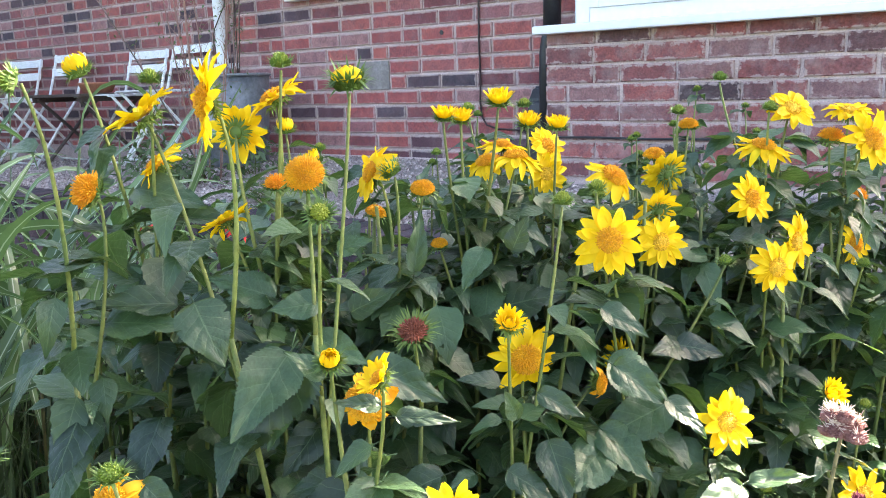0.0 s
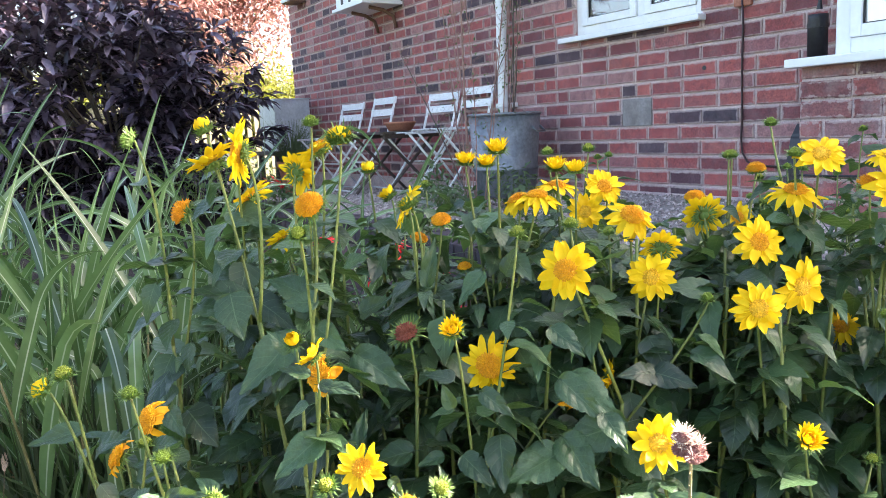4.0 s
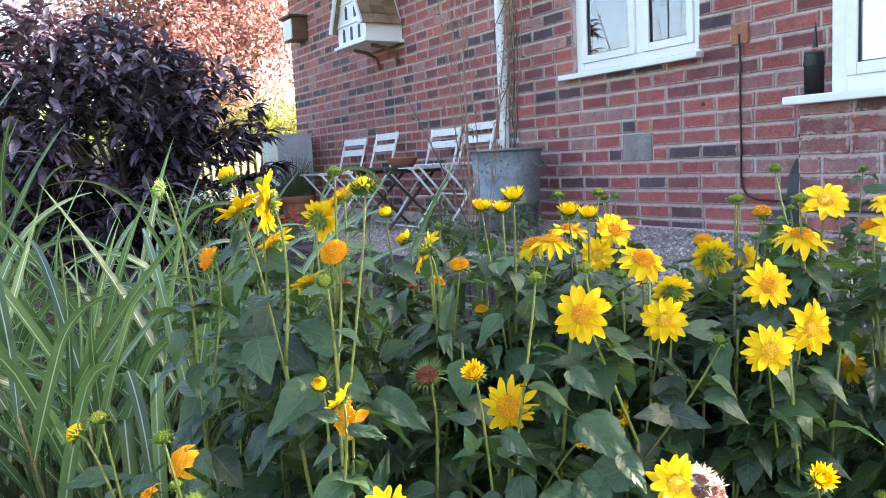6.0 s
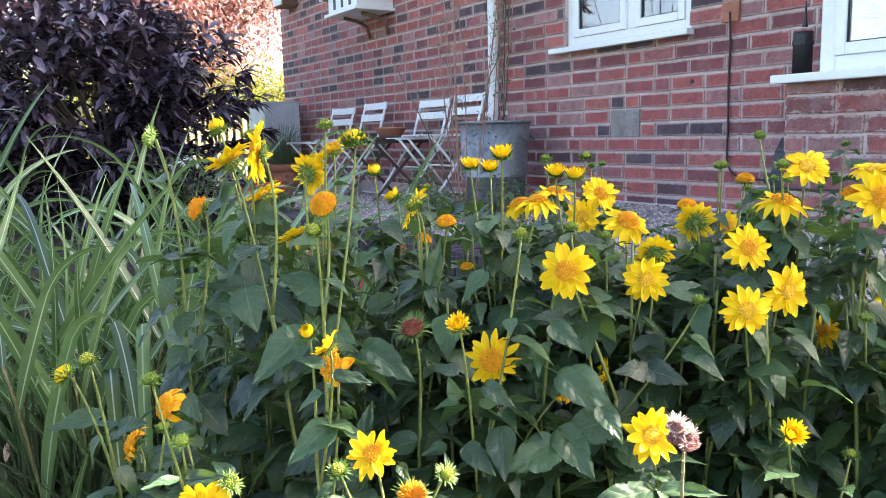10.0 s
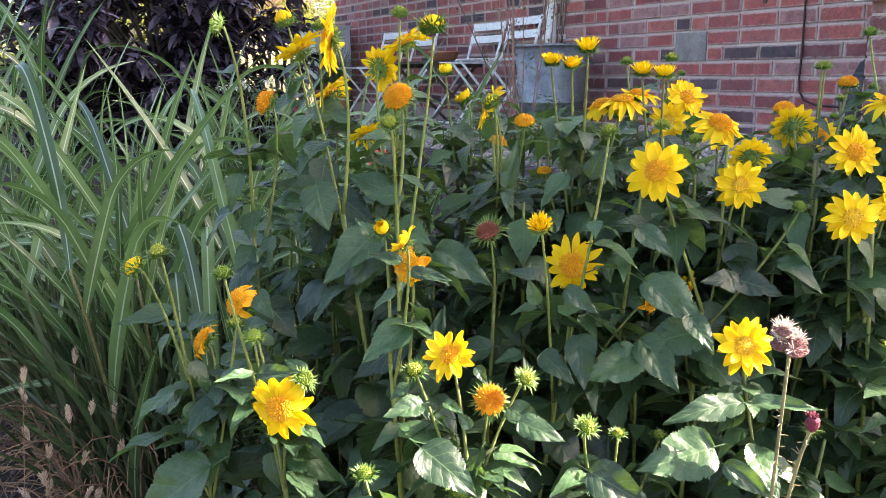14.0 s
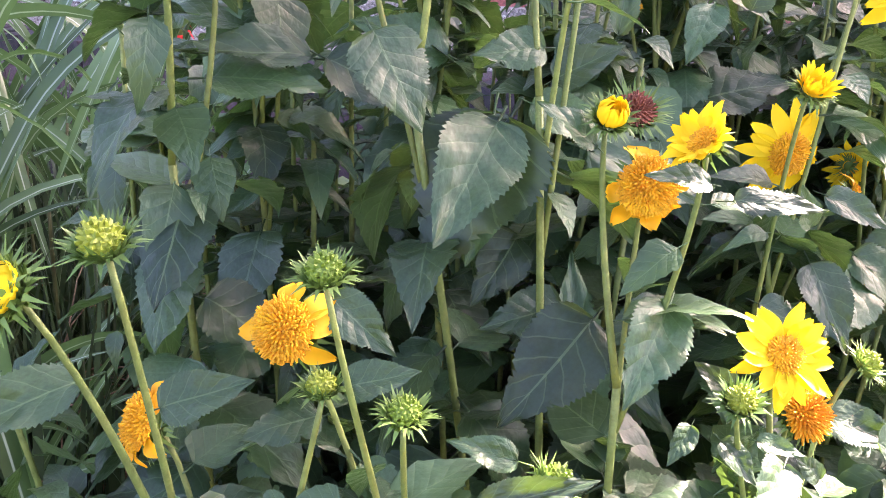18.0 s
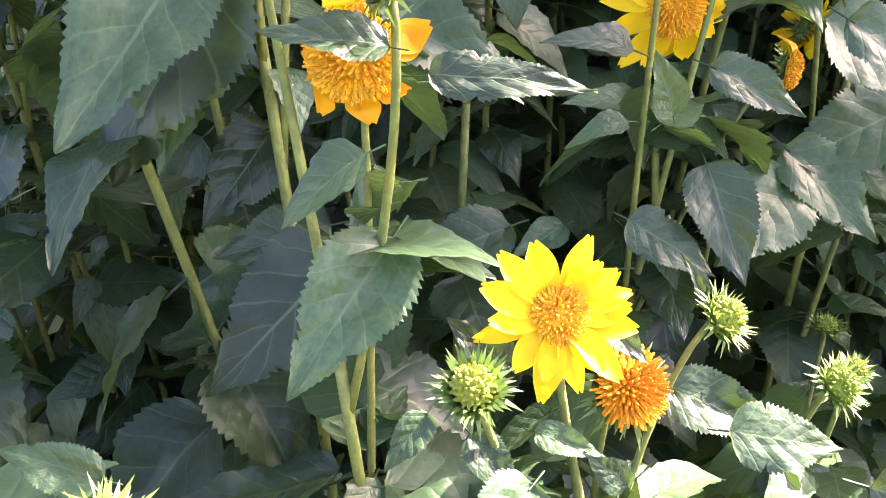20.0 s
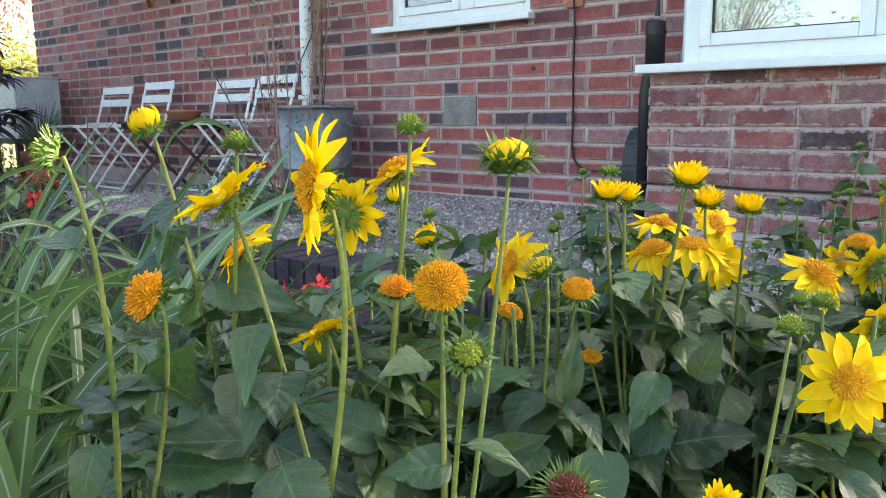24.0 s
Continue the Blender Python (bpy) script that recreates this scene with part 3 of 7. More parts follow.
def build_roof():
    roof = thing("roof", (0, 0, EAVES), "clay tiled pitched roof over the house", "roof", kind="structure")
    ridge_y, ridge_z, lip = 3.0, 5.8, 0.22
    for name, ya in (("roof_slope", -lip), ("roof_slope", 6.0 + lip)):
        bm = bmesh.new()
        for dz in (0.0, 0.12):
            for x, y, z in ((HOUSE_L - lip, ya, EAVES + 0.1), (HOUSE_R - 0.02, ya, EAVES + 0.1), (HOUSE_R - 0.02, ridge_y, ridge_z), (HOUSE_L - lip, ridge_y, ridge_z)):
                bm.verts.new((x, y, z + dz))
        bm.verts.ensure_lookup_table()
        v = bm.verts
        for f in ((0, 1, 2, 3), (7, 6, 5, 4), (0, 4, 5, 1), (1, 5, 6, 2), (2, 6, 7, 3), (3, 7, 4, 0)):
            bm.faces.new([v[i] for i in f])
        part(name, bm, ROOF_TILE, roof)
    for x in (HOUSE_L, HOUSE_R - 0.3):
        bm = bmesh.new()
        front = [bm.verts.new(c) for c in ((x, 0, EAVES + 0.1), (x, 6, EAVES + 0.1), (x, 3, ridge_z))]
        back = [bm.verts.new(v.co + Vector((0.28, 0, 0))) for v in front]
        bm.faces.new(front)
        bm.faces.new(back[::-1])
        for i in range(3):
            bm.faces.new((front[i], back[i], back[(i + 1) % 3], front[(i + 1) % 3]))
        part("gable", bm, PLAIN_BRICK, roof)
    part("gutter", tube([(HOUSE_L - lip, -lip - 0.04, EAVES + 0.06), (1.1, -lip - 0.04, EAVES + 0.05)], 0.05, 10), BLACK, roof, "black eaves gutter")


build_roof()

# windows -------------------------------------------------------


def build_window(name, hole, y, sill, lights, label, curtain, side=0.0):
    x0, x1, z0, z1 = hole
    w = tagged(thing(name, (x0, y, z0)), label, "window", kind="structure")
    f = 0.055
    fy0, fy1 = y + 0.03, y + 0.10
    part("window_frame", boxes(((x0, fy0, z0), (x0 + f, fy1, z1)), ((x1 - f, fy0, z0), (x1, fy1, z1)), ((x0 + f, fy0, z0), (x1 - f, fy1, z0 + f)), ((x0 + f, fy0, z1 - f), (x1 - f, fy1, z1)), bevel=0.004), PLASTIC, w)
    edges = [x0 + f] + lights + [x1 - f]
    for i in range(len(edges) - 1):
        a, b = edges[i], edges[i + 1]
        a = a + (0.0 if i == 0 else 0.03)
        b = b - (0.0 if i == len(edges) - 2 else 0.03)
        if i:
            part("mullion", boxes(((edges[i] - 0.03, fy0 + 0.004, z0 + f), (edges[i] + 0.03, fy1 - 0.004, z1 - f)), bevel=0.004), PLASTIC, w)
        s = 0.042
        sash = part("sash", boxes(((a, fy0 - 0.012, z0 + f), (a + s, fy1 - 0.02, z1 - f)), ((b - s, fy0 - 0.012, z0 + f), (b, fy1 - 0.02, z1 - f)), ((a + s, fy0 - 0.012, z0 + f), (b - s, fy1 - 0.02, z0 + f + s)), ((a + s, fy0 - 0.012, z1 - f - s), (b - s, fy1 - 0.02, z1 - f)), bevel=0.005), PLASTIC, w)
        pane = part("pane", boxes(((a + s - 0.004, fy0 + 0.006, z0 + f + s - 0.004), (b - s + 0.004, fy0 + 0.012, z1 - f - s + 0.004))), GLASS, sash)
        pane.visible_shadow = False
        part("gasket", boxes(((a + s, fy0 - 0.002, z0 + f + s), (b - s, fy0 + 0.0055, z0 + f + s + 0.004)), ((a + s, fy0 - 0.002, z0 + f + s + 0.004), (a + s + 0.004, fy0 + 0.0055, z1 - f - s))), BLACK, sash, "black rubber gasket")
    sx0, sx1, sz = sill
    part("window_sill", boxes(((sx0, y - 0.055, sz), (sx1, y + 0.03, z0 - 0.001)), bevel=0.006), PLASTIC, w)
    if side:
        part("side_panel", boxes(((x0, y + 0.101, z0), (x0 + 0.06, y + side, z1)), bevel=0.003), PLASTIC, w, "white plastic side of the bay")
    # In window_2 this net is added only to brighten the panes.
    if curtain:
        bm = bmesh.new()
        n = 60
        rows = []
        for z in (z0 - 0.02, z1 + 0.02):
            rows.append([bm.verts.new((x0 - 0.02 + (x1 - x0 + 0.04) * i / n, y + 0.062 + 0.002 * math.sin(i * 1.3), z)) for i in range(n + 1)])
        for i in range(n):
            bm.faces.new((rows[0][i], rows[0][i + 1], rows[1][i + 1], rows[1][i]))
        ob = part("curtain", bm, CURTAIN, None, smooth=True)
        tagged(ob, "white net curtain hanging behind the window, brightening its panes", "curtain")
        md = ob.modifiers.new("thick", "SOLIDIFY")
        md.thickness = 0.004
    return w


build_window("window_1", WIN, 0.0, (-0.465, 0.55, 0.955), [0.11], "white plastic casement window with white sill", True)
build_window("window_2", BAYWIN, BAY_Y, (1.285, 3.5, 0.667), [2.06, 2.72], "large white plastic bay window over a white sill", True, 0.402)

# wall fittings -------------------------------------------------


def build_downpipe():
    t = thing("downpipe", (-0.985, -0.075, 0.08), "old white painted rainwater downpipe on the brick wall", "pipe")
    pts = [(-0.985, -0.075, 0.09), (-0.985, -0.075, 0.7), (-0.982, -0.072, 1.2), (-0.988, -0.075, 1.8), (-0.985, -0.08, 2.44)]
    part("pipe", tube(pts, 0.034, 14), PAINT, t, smooth=True)
    for z in (0.62, 1.55, 2.2):
        part("bracket", boxes(((-1.04, -0.03, z), (-0.93, 0.004, z + 0.03)), ((-1.025, -0.115, z), (-0.945, -0.03, z + 0.028)), bevel=0.004), PAINT, t)


def build_black_pipe():
    t = thing("soil_pipe", (1.20, -0.15, 0.08), "black cast iron waste pipe in the corner by the bay", "pipe")
    part("pipe", tube([(1.182, -0.14, 0.10), (1.182, -0.14, 0.60), (1.19, -0.14, 0.66), (1.21, -0.14, 0.70)], 0.031, 16), BLACK, t, smooth=True)
    part("socket", tube([(1.21, -0.14, 0.70), (1.21, -0.14, 0.865), (1.21, -0.14, 0.88)], 0.038, 16), BLACK, t, smooth=True)
    part("collar", tube([(1.21, -0.14, 0.83), (1.21, -0.14, 0.845)], 0.041, 16), BLACK, t)
    part("spike", tube([(1.215, -0.14, 0.9), (1.216, -0.14, 0.93), (1.217, -0.14, 1.0)], 0.012, 8, 0.002), BLACK, t)
    bm = bmesh.new()
    prof = [(0.0, 0.47), (0.04, 0.47), (0.085, 0.41), (0.11, 0.31), (0.115, 0.06)]
    sec = []
    for x in (1.06, 1.27):
        sec.append([bm.verts.new((x, -0.004, 0.06))] + [bm.verts.new((x, -0.004 - d, z)) for d, z in prof])
    a, b = sec
    bm.faces.new(a)
    bm.faces.new(b[::-1])
    for i in range(len(a)):
        k = (i + 1) % len(a)
        bm.faces.new((a[i], b[i], b[k], a[k]))
    bmesh.ops.bevel(bm, geom=list(bm.edges), offset=0.012, segments=2, affect="EDGES")
    part("hood", bm, BLACK, t, "black rounded hood at the pipe foot")


def build_cable():
    t = thing("wall_cable", (0.765, -0.008, 1.0), "thin dark cable clipped down the brick wall from a terracotta plate", "cable")
    part("plate", boxes(((0.715, -0.014, 0.985), (0.805, 0.004, 1.075)), bevel=0.006), TERRACOTTA, t, "terracotta coloured vent plate")
    pts = [(0.762, -0.016, 1.03), (0.766, -0.012, 0.9), (0.762, -0.012, 0.7), (0.767, -0.012, 0.5), (0.763, -0.012, 0.40), (0.772, -0.013, 0.335), (0.80, -0.014, 0.295), (0.86, -0.014, 0.278), (0.95, -0.014, 0.276), (1.08, -0.016, 0.272)]
    part("lead", tube(pts, 0.0048, 6), CABLE, t, smooth=True)
    part("hole_plug", tube([(0.545, 0.0, 0.735), (0.545, -0.006, 0.735)], 0.011, 10), BLACK, t)
    run = thing("bay_cable", (1.34, BAY_Y - 0.01, 0.276), "thin black cable along the foot of the bay wall", "cable")
    part("lead", tube([(1.30, BAY_Y - 0.012, 0.278)] + [(1.4 + 0.15 * i, BAY_Y - 0.012, 0.277 + 0.002 * math.sin(i * 2.1)) for i in range(15)], 0.0045, 6), BLACK, run, smooth=True)


build_downpipe()
build_black_pipe()
build_cable()

tagged(part("cement_patch", boxes(((0.0, -0.004, 0.473), (0.207, 0.02, 0.617)), bevel=0.004), CEMENT, None), "grey cement patch let into the brick wall", "patch", kind="structure")
tagged(part("plinth", boxes(((HOUSE_L, -0.022, -0.4), (1.06, 0.0, 0.130)), bevel=0.006), MORTAR, None), "rough pinkish mortar plinth along the wall foot", "plinth", kind="structure")
tagged(part("bay_plinth", boxes(((BAY_L - 0.01, BAY_Y - 0.018, -0.4), (HOUSE_R, BAY_Y + 0.003, 0.055)), bevel=0.008), MORTAR, None), "mortar ledge at the foot of the bay", "plinth", kind="structure")


def build_dovecote():
    t = thing("dovecote", (-2.66, 0, 1.5), "white wooden dovecote with a shingled roof on the brick wall", "birdhouse")
    x0, x1, y0, z0, zs, zt = -2.92, -2.40, -0.32, 1.50, 1.66, 2.18
    bm = bmesh.new()
    xm = (x0 + x1) / 2
    prof = [(x0, z0), (x1, z0), (x1, zs), (xm, zt), (x0, zs)]
    a = [bm.verts.new((x, y0, z)) for x, z in prof]
    b = [bm.verts.new((x, -0.005, z)) for x, z in prof]
    bm.faces.new(a)
    bm.faces.new(b[::-1])
    for i in range(5):
        bm.faces.new((a[i], b[i], b[(i + 1) % 5], a[(i + 1) % 5]))
    body = part("body", bm, PAINT, t)
    for z in (z0 + 0.155, z0 + 0.32):
        part("ledge", boxes(((x0 + (0.02 if z < 1.7 else 0.09), y0 - 0.012, z - 0.006), (x1 - (0.02 if z < 1.7 else 0.09), y0 - 0.001, z + 0.006))), PAINT, body)
    # Flat black plates on the front paint the darkness inside the holes.
    for z, xs in ((z0 + 0.075, (-2.80, -2.66, -2.52)), (z0 + 0.245, (-2.74, -2.58))):
        for x in xs:
            hb = bmesh.new()
            arc = [(x - 0.02, z - 0.05), (x + 0.02, z - 0.05)] + [(x + 0.02 * math.cos(q), z + 0.03 + 0.025 * math.sin(q)) for q in [math.pi * k / 6 for k in range(7)]]
            fr = [hb.verts.new((u, y0 - 0.003, v)) for u, v in arc]
            bk = [hb.verts.new((u, y0 + 0.002, v)) for u, v in arc]
            hb.faces.new(fr)
            for i in range(len(fr)):
                hb.faces.new((fr[i], bk[i], bk[(i + 1) % len(fr)], fr[(i + 1) % len(fr)]))
            part("entrance", hb, BLACK, body, "black arched plate painting the shade of an entrance hole")
    for side in (-1, 1):
        edge = x1 if side > 0 else x0
        slope = Vector((xm - edge, 0, zt - zs))
        out = Vector((slope.z, 0, -slope.x)).normalized() * (1 if side > 0 else -1)
        for k in range(8):
            for q in range(3):
                bmq = bmesh.new()
                lo = Vector((edge, 0, zs)) - slope * 0.10 + slope * (k * 0.138)
                hi = lo + slope * 0.16
                ya, yb = y0 - 0.05 + q * 0.115, y0 - 0.05 + q * 0.115 + 0.112
                off = out * (0.014 + 0.004 * (q % 2))
                vs = [bmq.verts.new((c.x + o.x, y, c.z + o.z)) for o in (out * 0.002, off) for c, y in ((lo, ya), (lo, yb), (hi, yb), (hi, ya))]
                for f in ((0, 1, 2, 3), (7, 6, 5, 4), (0, 4, 5, 1), (1, 5, 6, 2), (2, 6, 7, 3), (3, 7, 4, 0)):
                    bmq.faces.new([vs[i] for i in f])
                part("shingle", bmq, SHINGLE, t)
        part("bargeboard", tube([(edge + 0.03 * side, y0 - 0.055, zs - 0.05), (xm, y0 - 0.055, zt + 0.02)], 0.018, 6), PAINT, t)
    part("base", boxes(((x0 - 0.03, y0 - 0.03, z0 - 0.025), (x1 + 0.03, -0.004, z0)), bevel=0.004), PAINT, t)
    for x in (-2.80, -2.48):
        part("bracket", tube([(x, -0.01, z0 - 0.19), (x, -0.035, z0 - 0.10), (x, -0.12, z0 - 0.055), (x, -0.24, z0 - 0.038)], 0.014, 8), BROWN_WOOD, t, "carved wooden bracket", smooth=True)


def build_nest_box():
    t = thing("nest_box", (-4.45, 0, 1.8), "small brown wooden nest box with a pale front", "birdhouse")
    part("body", boxes(((-4.58, -0.16, 1.80), (-4.34, -0.004, 2.02)), bevel=0.006), BROWN_WOOD, t)
    part("front", boxes(((-4.57, -0.175, 1.81), (-4.35, -0.161, 2.0)), bevel=0.003), CURTAIN, t, "pale painted front")
    part("lid", boxes(((-4.62, -0.2, 2.02), (-4.31, -0.004, 2.04)), bevel=0.004), DARK_WOOD, t)


build_dovecote()
build_nest_box()

# ---- terrace furniture ----


def build_chair():
    """A folding slatted garden chair; faces -y, feet at z 0."""
    t = thing("folding_chair", (0, 0, 0), "white painted folding metal garden chair with slatted back", "chair", "chairs along the wall")
    w, r = 0.20, 0.0095
    for sx in (-w, w):
        part("back_leg", tube([(sx, -0.32, 0.0), (sx, -0.14, 0.235), (sx, 0.02, 0.44), (sx, 0.06, 0.56), (sx, 0.115, 0.745)], r, 8), CHAIR_PAINT, t, smooth=True)
        part("front_leg", tube([(sx * 0.9, 0.05, 0.0), (sx * 0.9, -0.14, 0.235), (sx * 0.9, -0.33, 0.452)], r, 8), CHAIR_PAINT, t, smooth=True)
        part("seat_rail", boxes(((sx * 0.95 - 0.006, -0.36, 0.443), (sx * 0.95 + 0.006, 0.02, 0.452))), CHAIR_PAINT, t)
    for y, z in ((-0.30, 0.02), (0.035, 0.02), (-0.14, 0.235)):
        part("cross_bar", tube([(-w, y, z), (w, y, z)], 0.007, 6), CHAIR_PAINT, t)
    for i in range(6):
        y = -0.355 + i * 0.064
        part("seat_slat", boxes(((-0.195, y, 0.452), (0.195, y + 0.045, 0.460)), bevel=0.002), CHAIR_PAINT, t)
    for z, y in ((0.598, 0.070), (0.69, 0.098)):
        bm = bmesh.new()
        for k in range(9):
            x = -0.215 + 0.05375 * k
            d = 0.012 * (1 - (x / 0.215) ** 2)
            for dy, dz in ((0.0, 0.0), (0.012, 0.0), (0.02, 0.052), (0.008, 0.052)):
                bm.verts.new((x, y + dy + d, z + dz))
        bm.verts.ensure_lookup_table()
        v = bm.verts
        for k in range(8):
            for q in range(4):
                bm.faces.new((v[4 * k + q], v[4 * k + (q + 1) % 4], v[4 * k + 4 + (q + 1) % 4], v[4 * k + 4 + q]))
        bm.faces.new((v[0], v[3], v[2], v[1]))
        bm.faces.new((v[32], v[33], v[34], v[35]))
        part("back_slat", bm, CHAIR_PAINT, t)
    return t


chair = build_chair()
spots = ((-3.20, -0.2, 2), (-2.60, -0.2, -3), (-1.66, -0.2, 1), (-1.27, -0.17, -2))
chair.matrix_basis = pose(spots[0][0], spots[0][1], gravel_z(-3.08, -0.4) + 0.004, 0, 0, spots[0][2])
for x, y, turn in spots[1:]:
    copy_thing(chair, pose(x, y, gravel_z(x, y - 0.2) + 0.004, 0, 0, turn) @ Matrix.Scale(0.92 if x > -2 else 1.0, 4))


def build_table():
    g = gravel_z(-1.95, -0.4)
    t = thing("folding_table", (-2.0, -0.4, g), "small dark slatted folding table between the chairs", "table")
    for i in range(6):
        part("top_slat", boxes(((-2.22, -0.62 + i * 0.078, g + 0.43), (-1.62, -0.55 + i * 0.078, g + 0.448)), bevel=0.003), DARK_WOOD, t)
    for x in (-2.20, -1.67):
        part("apron", boxes(((x, -0.60, g + 0.40), (x + 0.03, -0.17, g + 0.43))), DARK_WOOD, t)
    for x in (-2.15, -1.70):
        part("leg", tube([(x, -0.60, g), (x, -0.18, g + 0.42)], 0.011, 8), DARK_WOOD, t)
        part("leg", tube([(x + 0.02, -0.18, g), (x + 0.02, -0.60, g + 0.42)], 0.011, 8), DARK_WOOD, t)
    dish = lathe([(0.07, 0.0), (0.085, 0.005), (0.108, 0.05), (0.114, 0.054), (0.114, 0.064), (0.102, 0.062), (0.08, 0.018), (0.02, 0.014)])
    tagged(part("saucer", dish, TERRACOTTA, None, m=Matrix.Translation((-1.82, -0.38, g + 0.449)), smooth=True), "wide orange terracotta saucer on the folding table", "saucer")


build_table()


def build_tub():
    x, y = -0.63, -0.33
    g = gravel_z(x, y)
    t = thing("zinc_tub", (x, y, g), "tall round galvanised zinc tub with a rolled rim", "planter")
    m = Matrix.Translation((x, y, g))
    part("body", lathe([(0.165, 0.0), (0.174, 0.012), (0.185, 0.15), (0.193, 0.155), (0.193, 0.165), (0.187, 0.17), (0.21, 0.47), (0.202, 0.47), (0.18, 0.40), (0.02, 0.39)], 40), ZINC, t, m=m, smooth=True)
    ring = [(0.211 * math.cos(a), 0.211 * math.sin(a), 0.473) for a in [2 * math.pi * k / 40 for k in range(41)]]
    part("rim", tube(ring, 0.009, 8), ZINC, t, m=m, smooth=True)
    for a in (0.4, math.pi + 0.4):
        c, s = math.cos(a), math.sin(a)
        pts = [(0.207 * c - 0.05 * s, 0.207 * s + 0.05 * c, 0.40), (0.24 * c - 0.045 * s, 0.24 * s + 0.045 * c, 0.37), (0.24 * c + 0.045 * s, 0.24 * s - 0.045 * c, 0.37), (0.207 * c + 0.05 * s, 0.207 * s - 0.05 * c, 0.40)]
        part("handle", tube(pts, 0.007, 8), ZINC, t, m=m, smooth=True)


build_tub()


def build_cube_planter():
    t = thing("zinc_planter", (-4.4, -0.3, 0.36), "square galvanised zinc planter standing on a dark bench", "planter")
    x0, x1, y0, y1, z0, z1 = -4.66, -4.20, -0.46, -0.10, 0.36, 0.85
    part("body", boxes(((x0, y0, z0), (x1, y0 + 0.012, z1)), ((x0, y1 - 0.012, z0), (x1, y1, z1)), ((x0, y0 + 0.012, z0), (x0 + 0.012, y1 - 0.012, z1)), ((x1 - 0.012, y0 + 0.012, z0), (x1, y1 - 0.012, z1)), ((x0 + 0.012, y0 + 0.012, z0), (x1 - 0.012, y1 - 0.012, z1 - 0.06)), bevel=0.003), PALE_ZINC, t)
    part("rim", boxes(((x0 - 0.012, y0 - 0.012, z1), (x1 + 0.012, y0 + 0.02, z1 + 0.012)), ((x0 - 0.012, y1 - 0.02, z1), (x1 + 0.012, y1 + 0.008, z1 + 0.012)), ((x0 - 0.012, y0 + 0.02, z1), (x0 + 0.02, y1 - 0.02, z1 + 0.012)), ((x1 - 0.02, y0 + 0.02, z1), (x1 + 0.012, y1 - 0.02, z1 + 0.012)), bevel=0.003), PALE_ZINC, t)
    b = thing("bench", (-4.4, -0.3, -0.03), "low dark wooden bench under the zinc planter", "bench")
    g = gravel_z(-4.4, -0.3)
    part("top", boxes(((x0 - 0.1, y0 - 0.06, 0.32), (x1 + 0.06, y1, 0.359)), bevel=0.005), DARK_WOOD, b)
    for x in (x0 - 0.05, x1 - 0.02):
        for y in (y0 - 0.03, y1 - 0.06):
            part("leg", boxes(((x, y, g), (x + 0.05, y + 0.05, 0.32)), bevel=0.004), DARK_WOOD, b)


build_cube_planter()


def build_pot(x, y, r, h, label):
    g = gravel_z(x, y)
    t = thing("terracotta_pot", (x, y, g), label, "flowerpot")
    m = Matrix.Translation((x, y, g))
    part("body", lathe([(r * 0.68, 0), (r * 0.7, 0.01), (r * 0.93, h * 0.8), (r * 0.8, h * 0.8), (r * 0.02, h * 0.79)], 30), TERRACOTTA, t, m=m, smooth=True)
    part("rim", lathe([(r * 0.94, h * 0.78), (r, h * 0.79), (r * 1.03, h), (r * 0.92, h), (r * 0.86, h * 0.86), (r * 0.84, h * 0.80)], 30), TERRACOTTA, t, m=m, smooth=True)
    part("compost", lathe([(r * 0.87, h * 0.86), (r * 0.5, h * 0.90), (0.01, h * 0.9)], 20), SOIL, t, m=m, smooth=True)
    bm = bmesh.new()
    for _ in range(320):
        a, d, l = rnd(0, 6.28), rnd(0, r * 0.7), rnd(0.12, 0.42)
        p = Vector((d * math.cos(a), d * math.sin(a), h * 0.89))
        lean = Vector((math.cos(a), math.sin(a), 0)) * rnd(0.02, 0.18)
        add_tube(bm, [p, p + lean * 0.4 + Vector((0, 0, l * 0.6)), p + lean * 1.4 + Vector((0, 0, l))], 0.0022, 3, 0.0006)
    part("grassy_plant", bm, SMALL_LEAF, t, "fine grassy plant", m=m)


build_pot(-3.62, -0.52, 0.15, 0.29, "terracotta pot holding a fine grassy plant")

# ---- planting: leaf, petal and head meshes ----


def leaf_outline(s, width):
    return width * (math.sin(math.pi * s ** 0.60) ** 0.9) * (1 - 0.22 * s) + 0.004


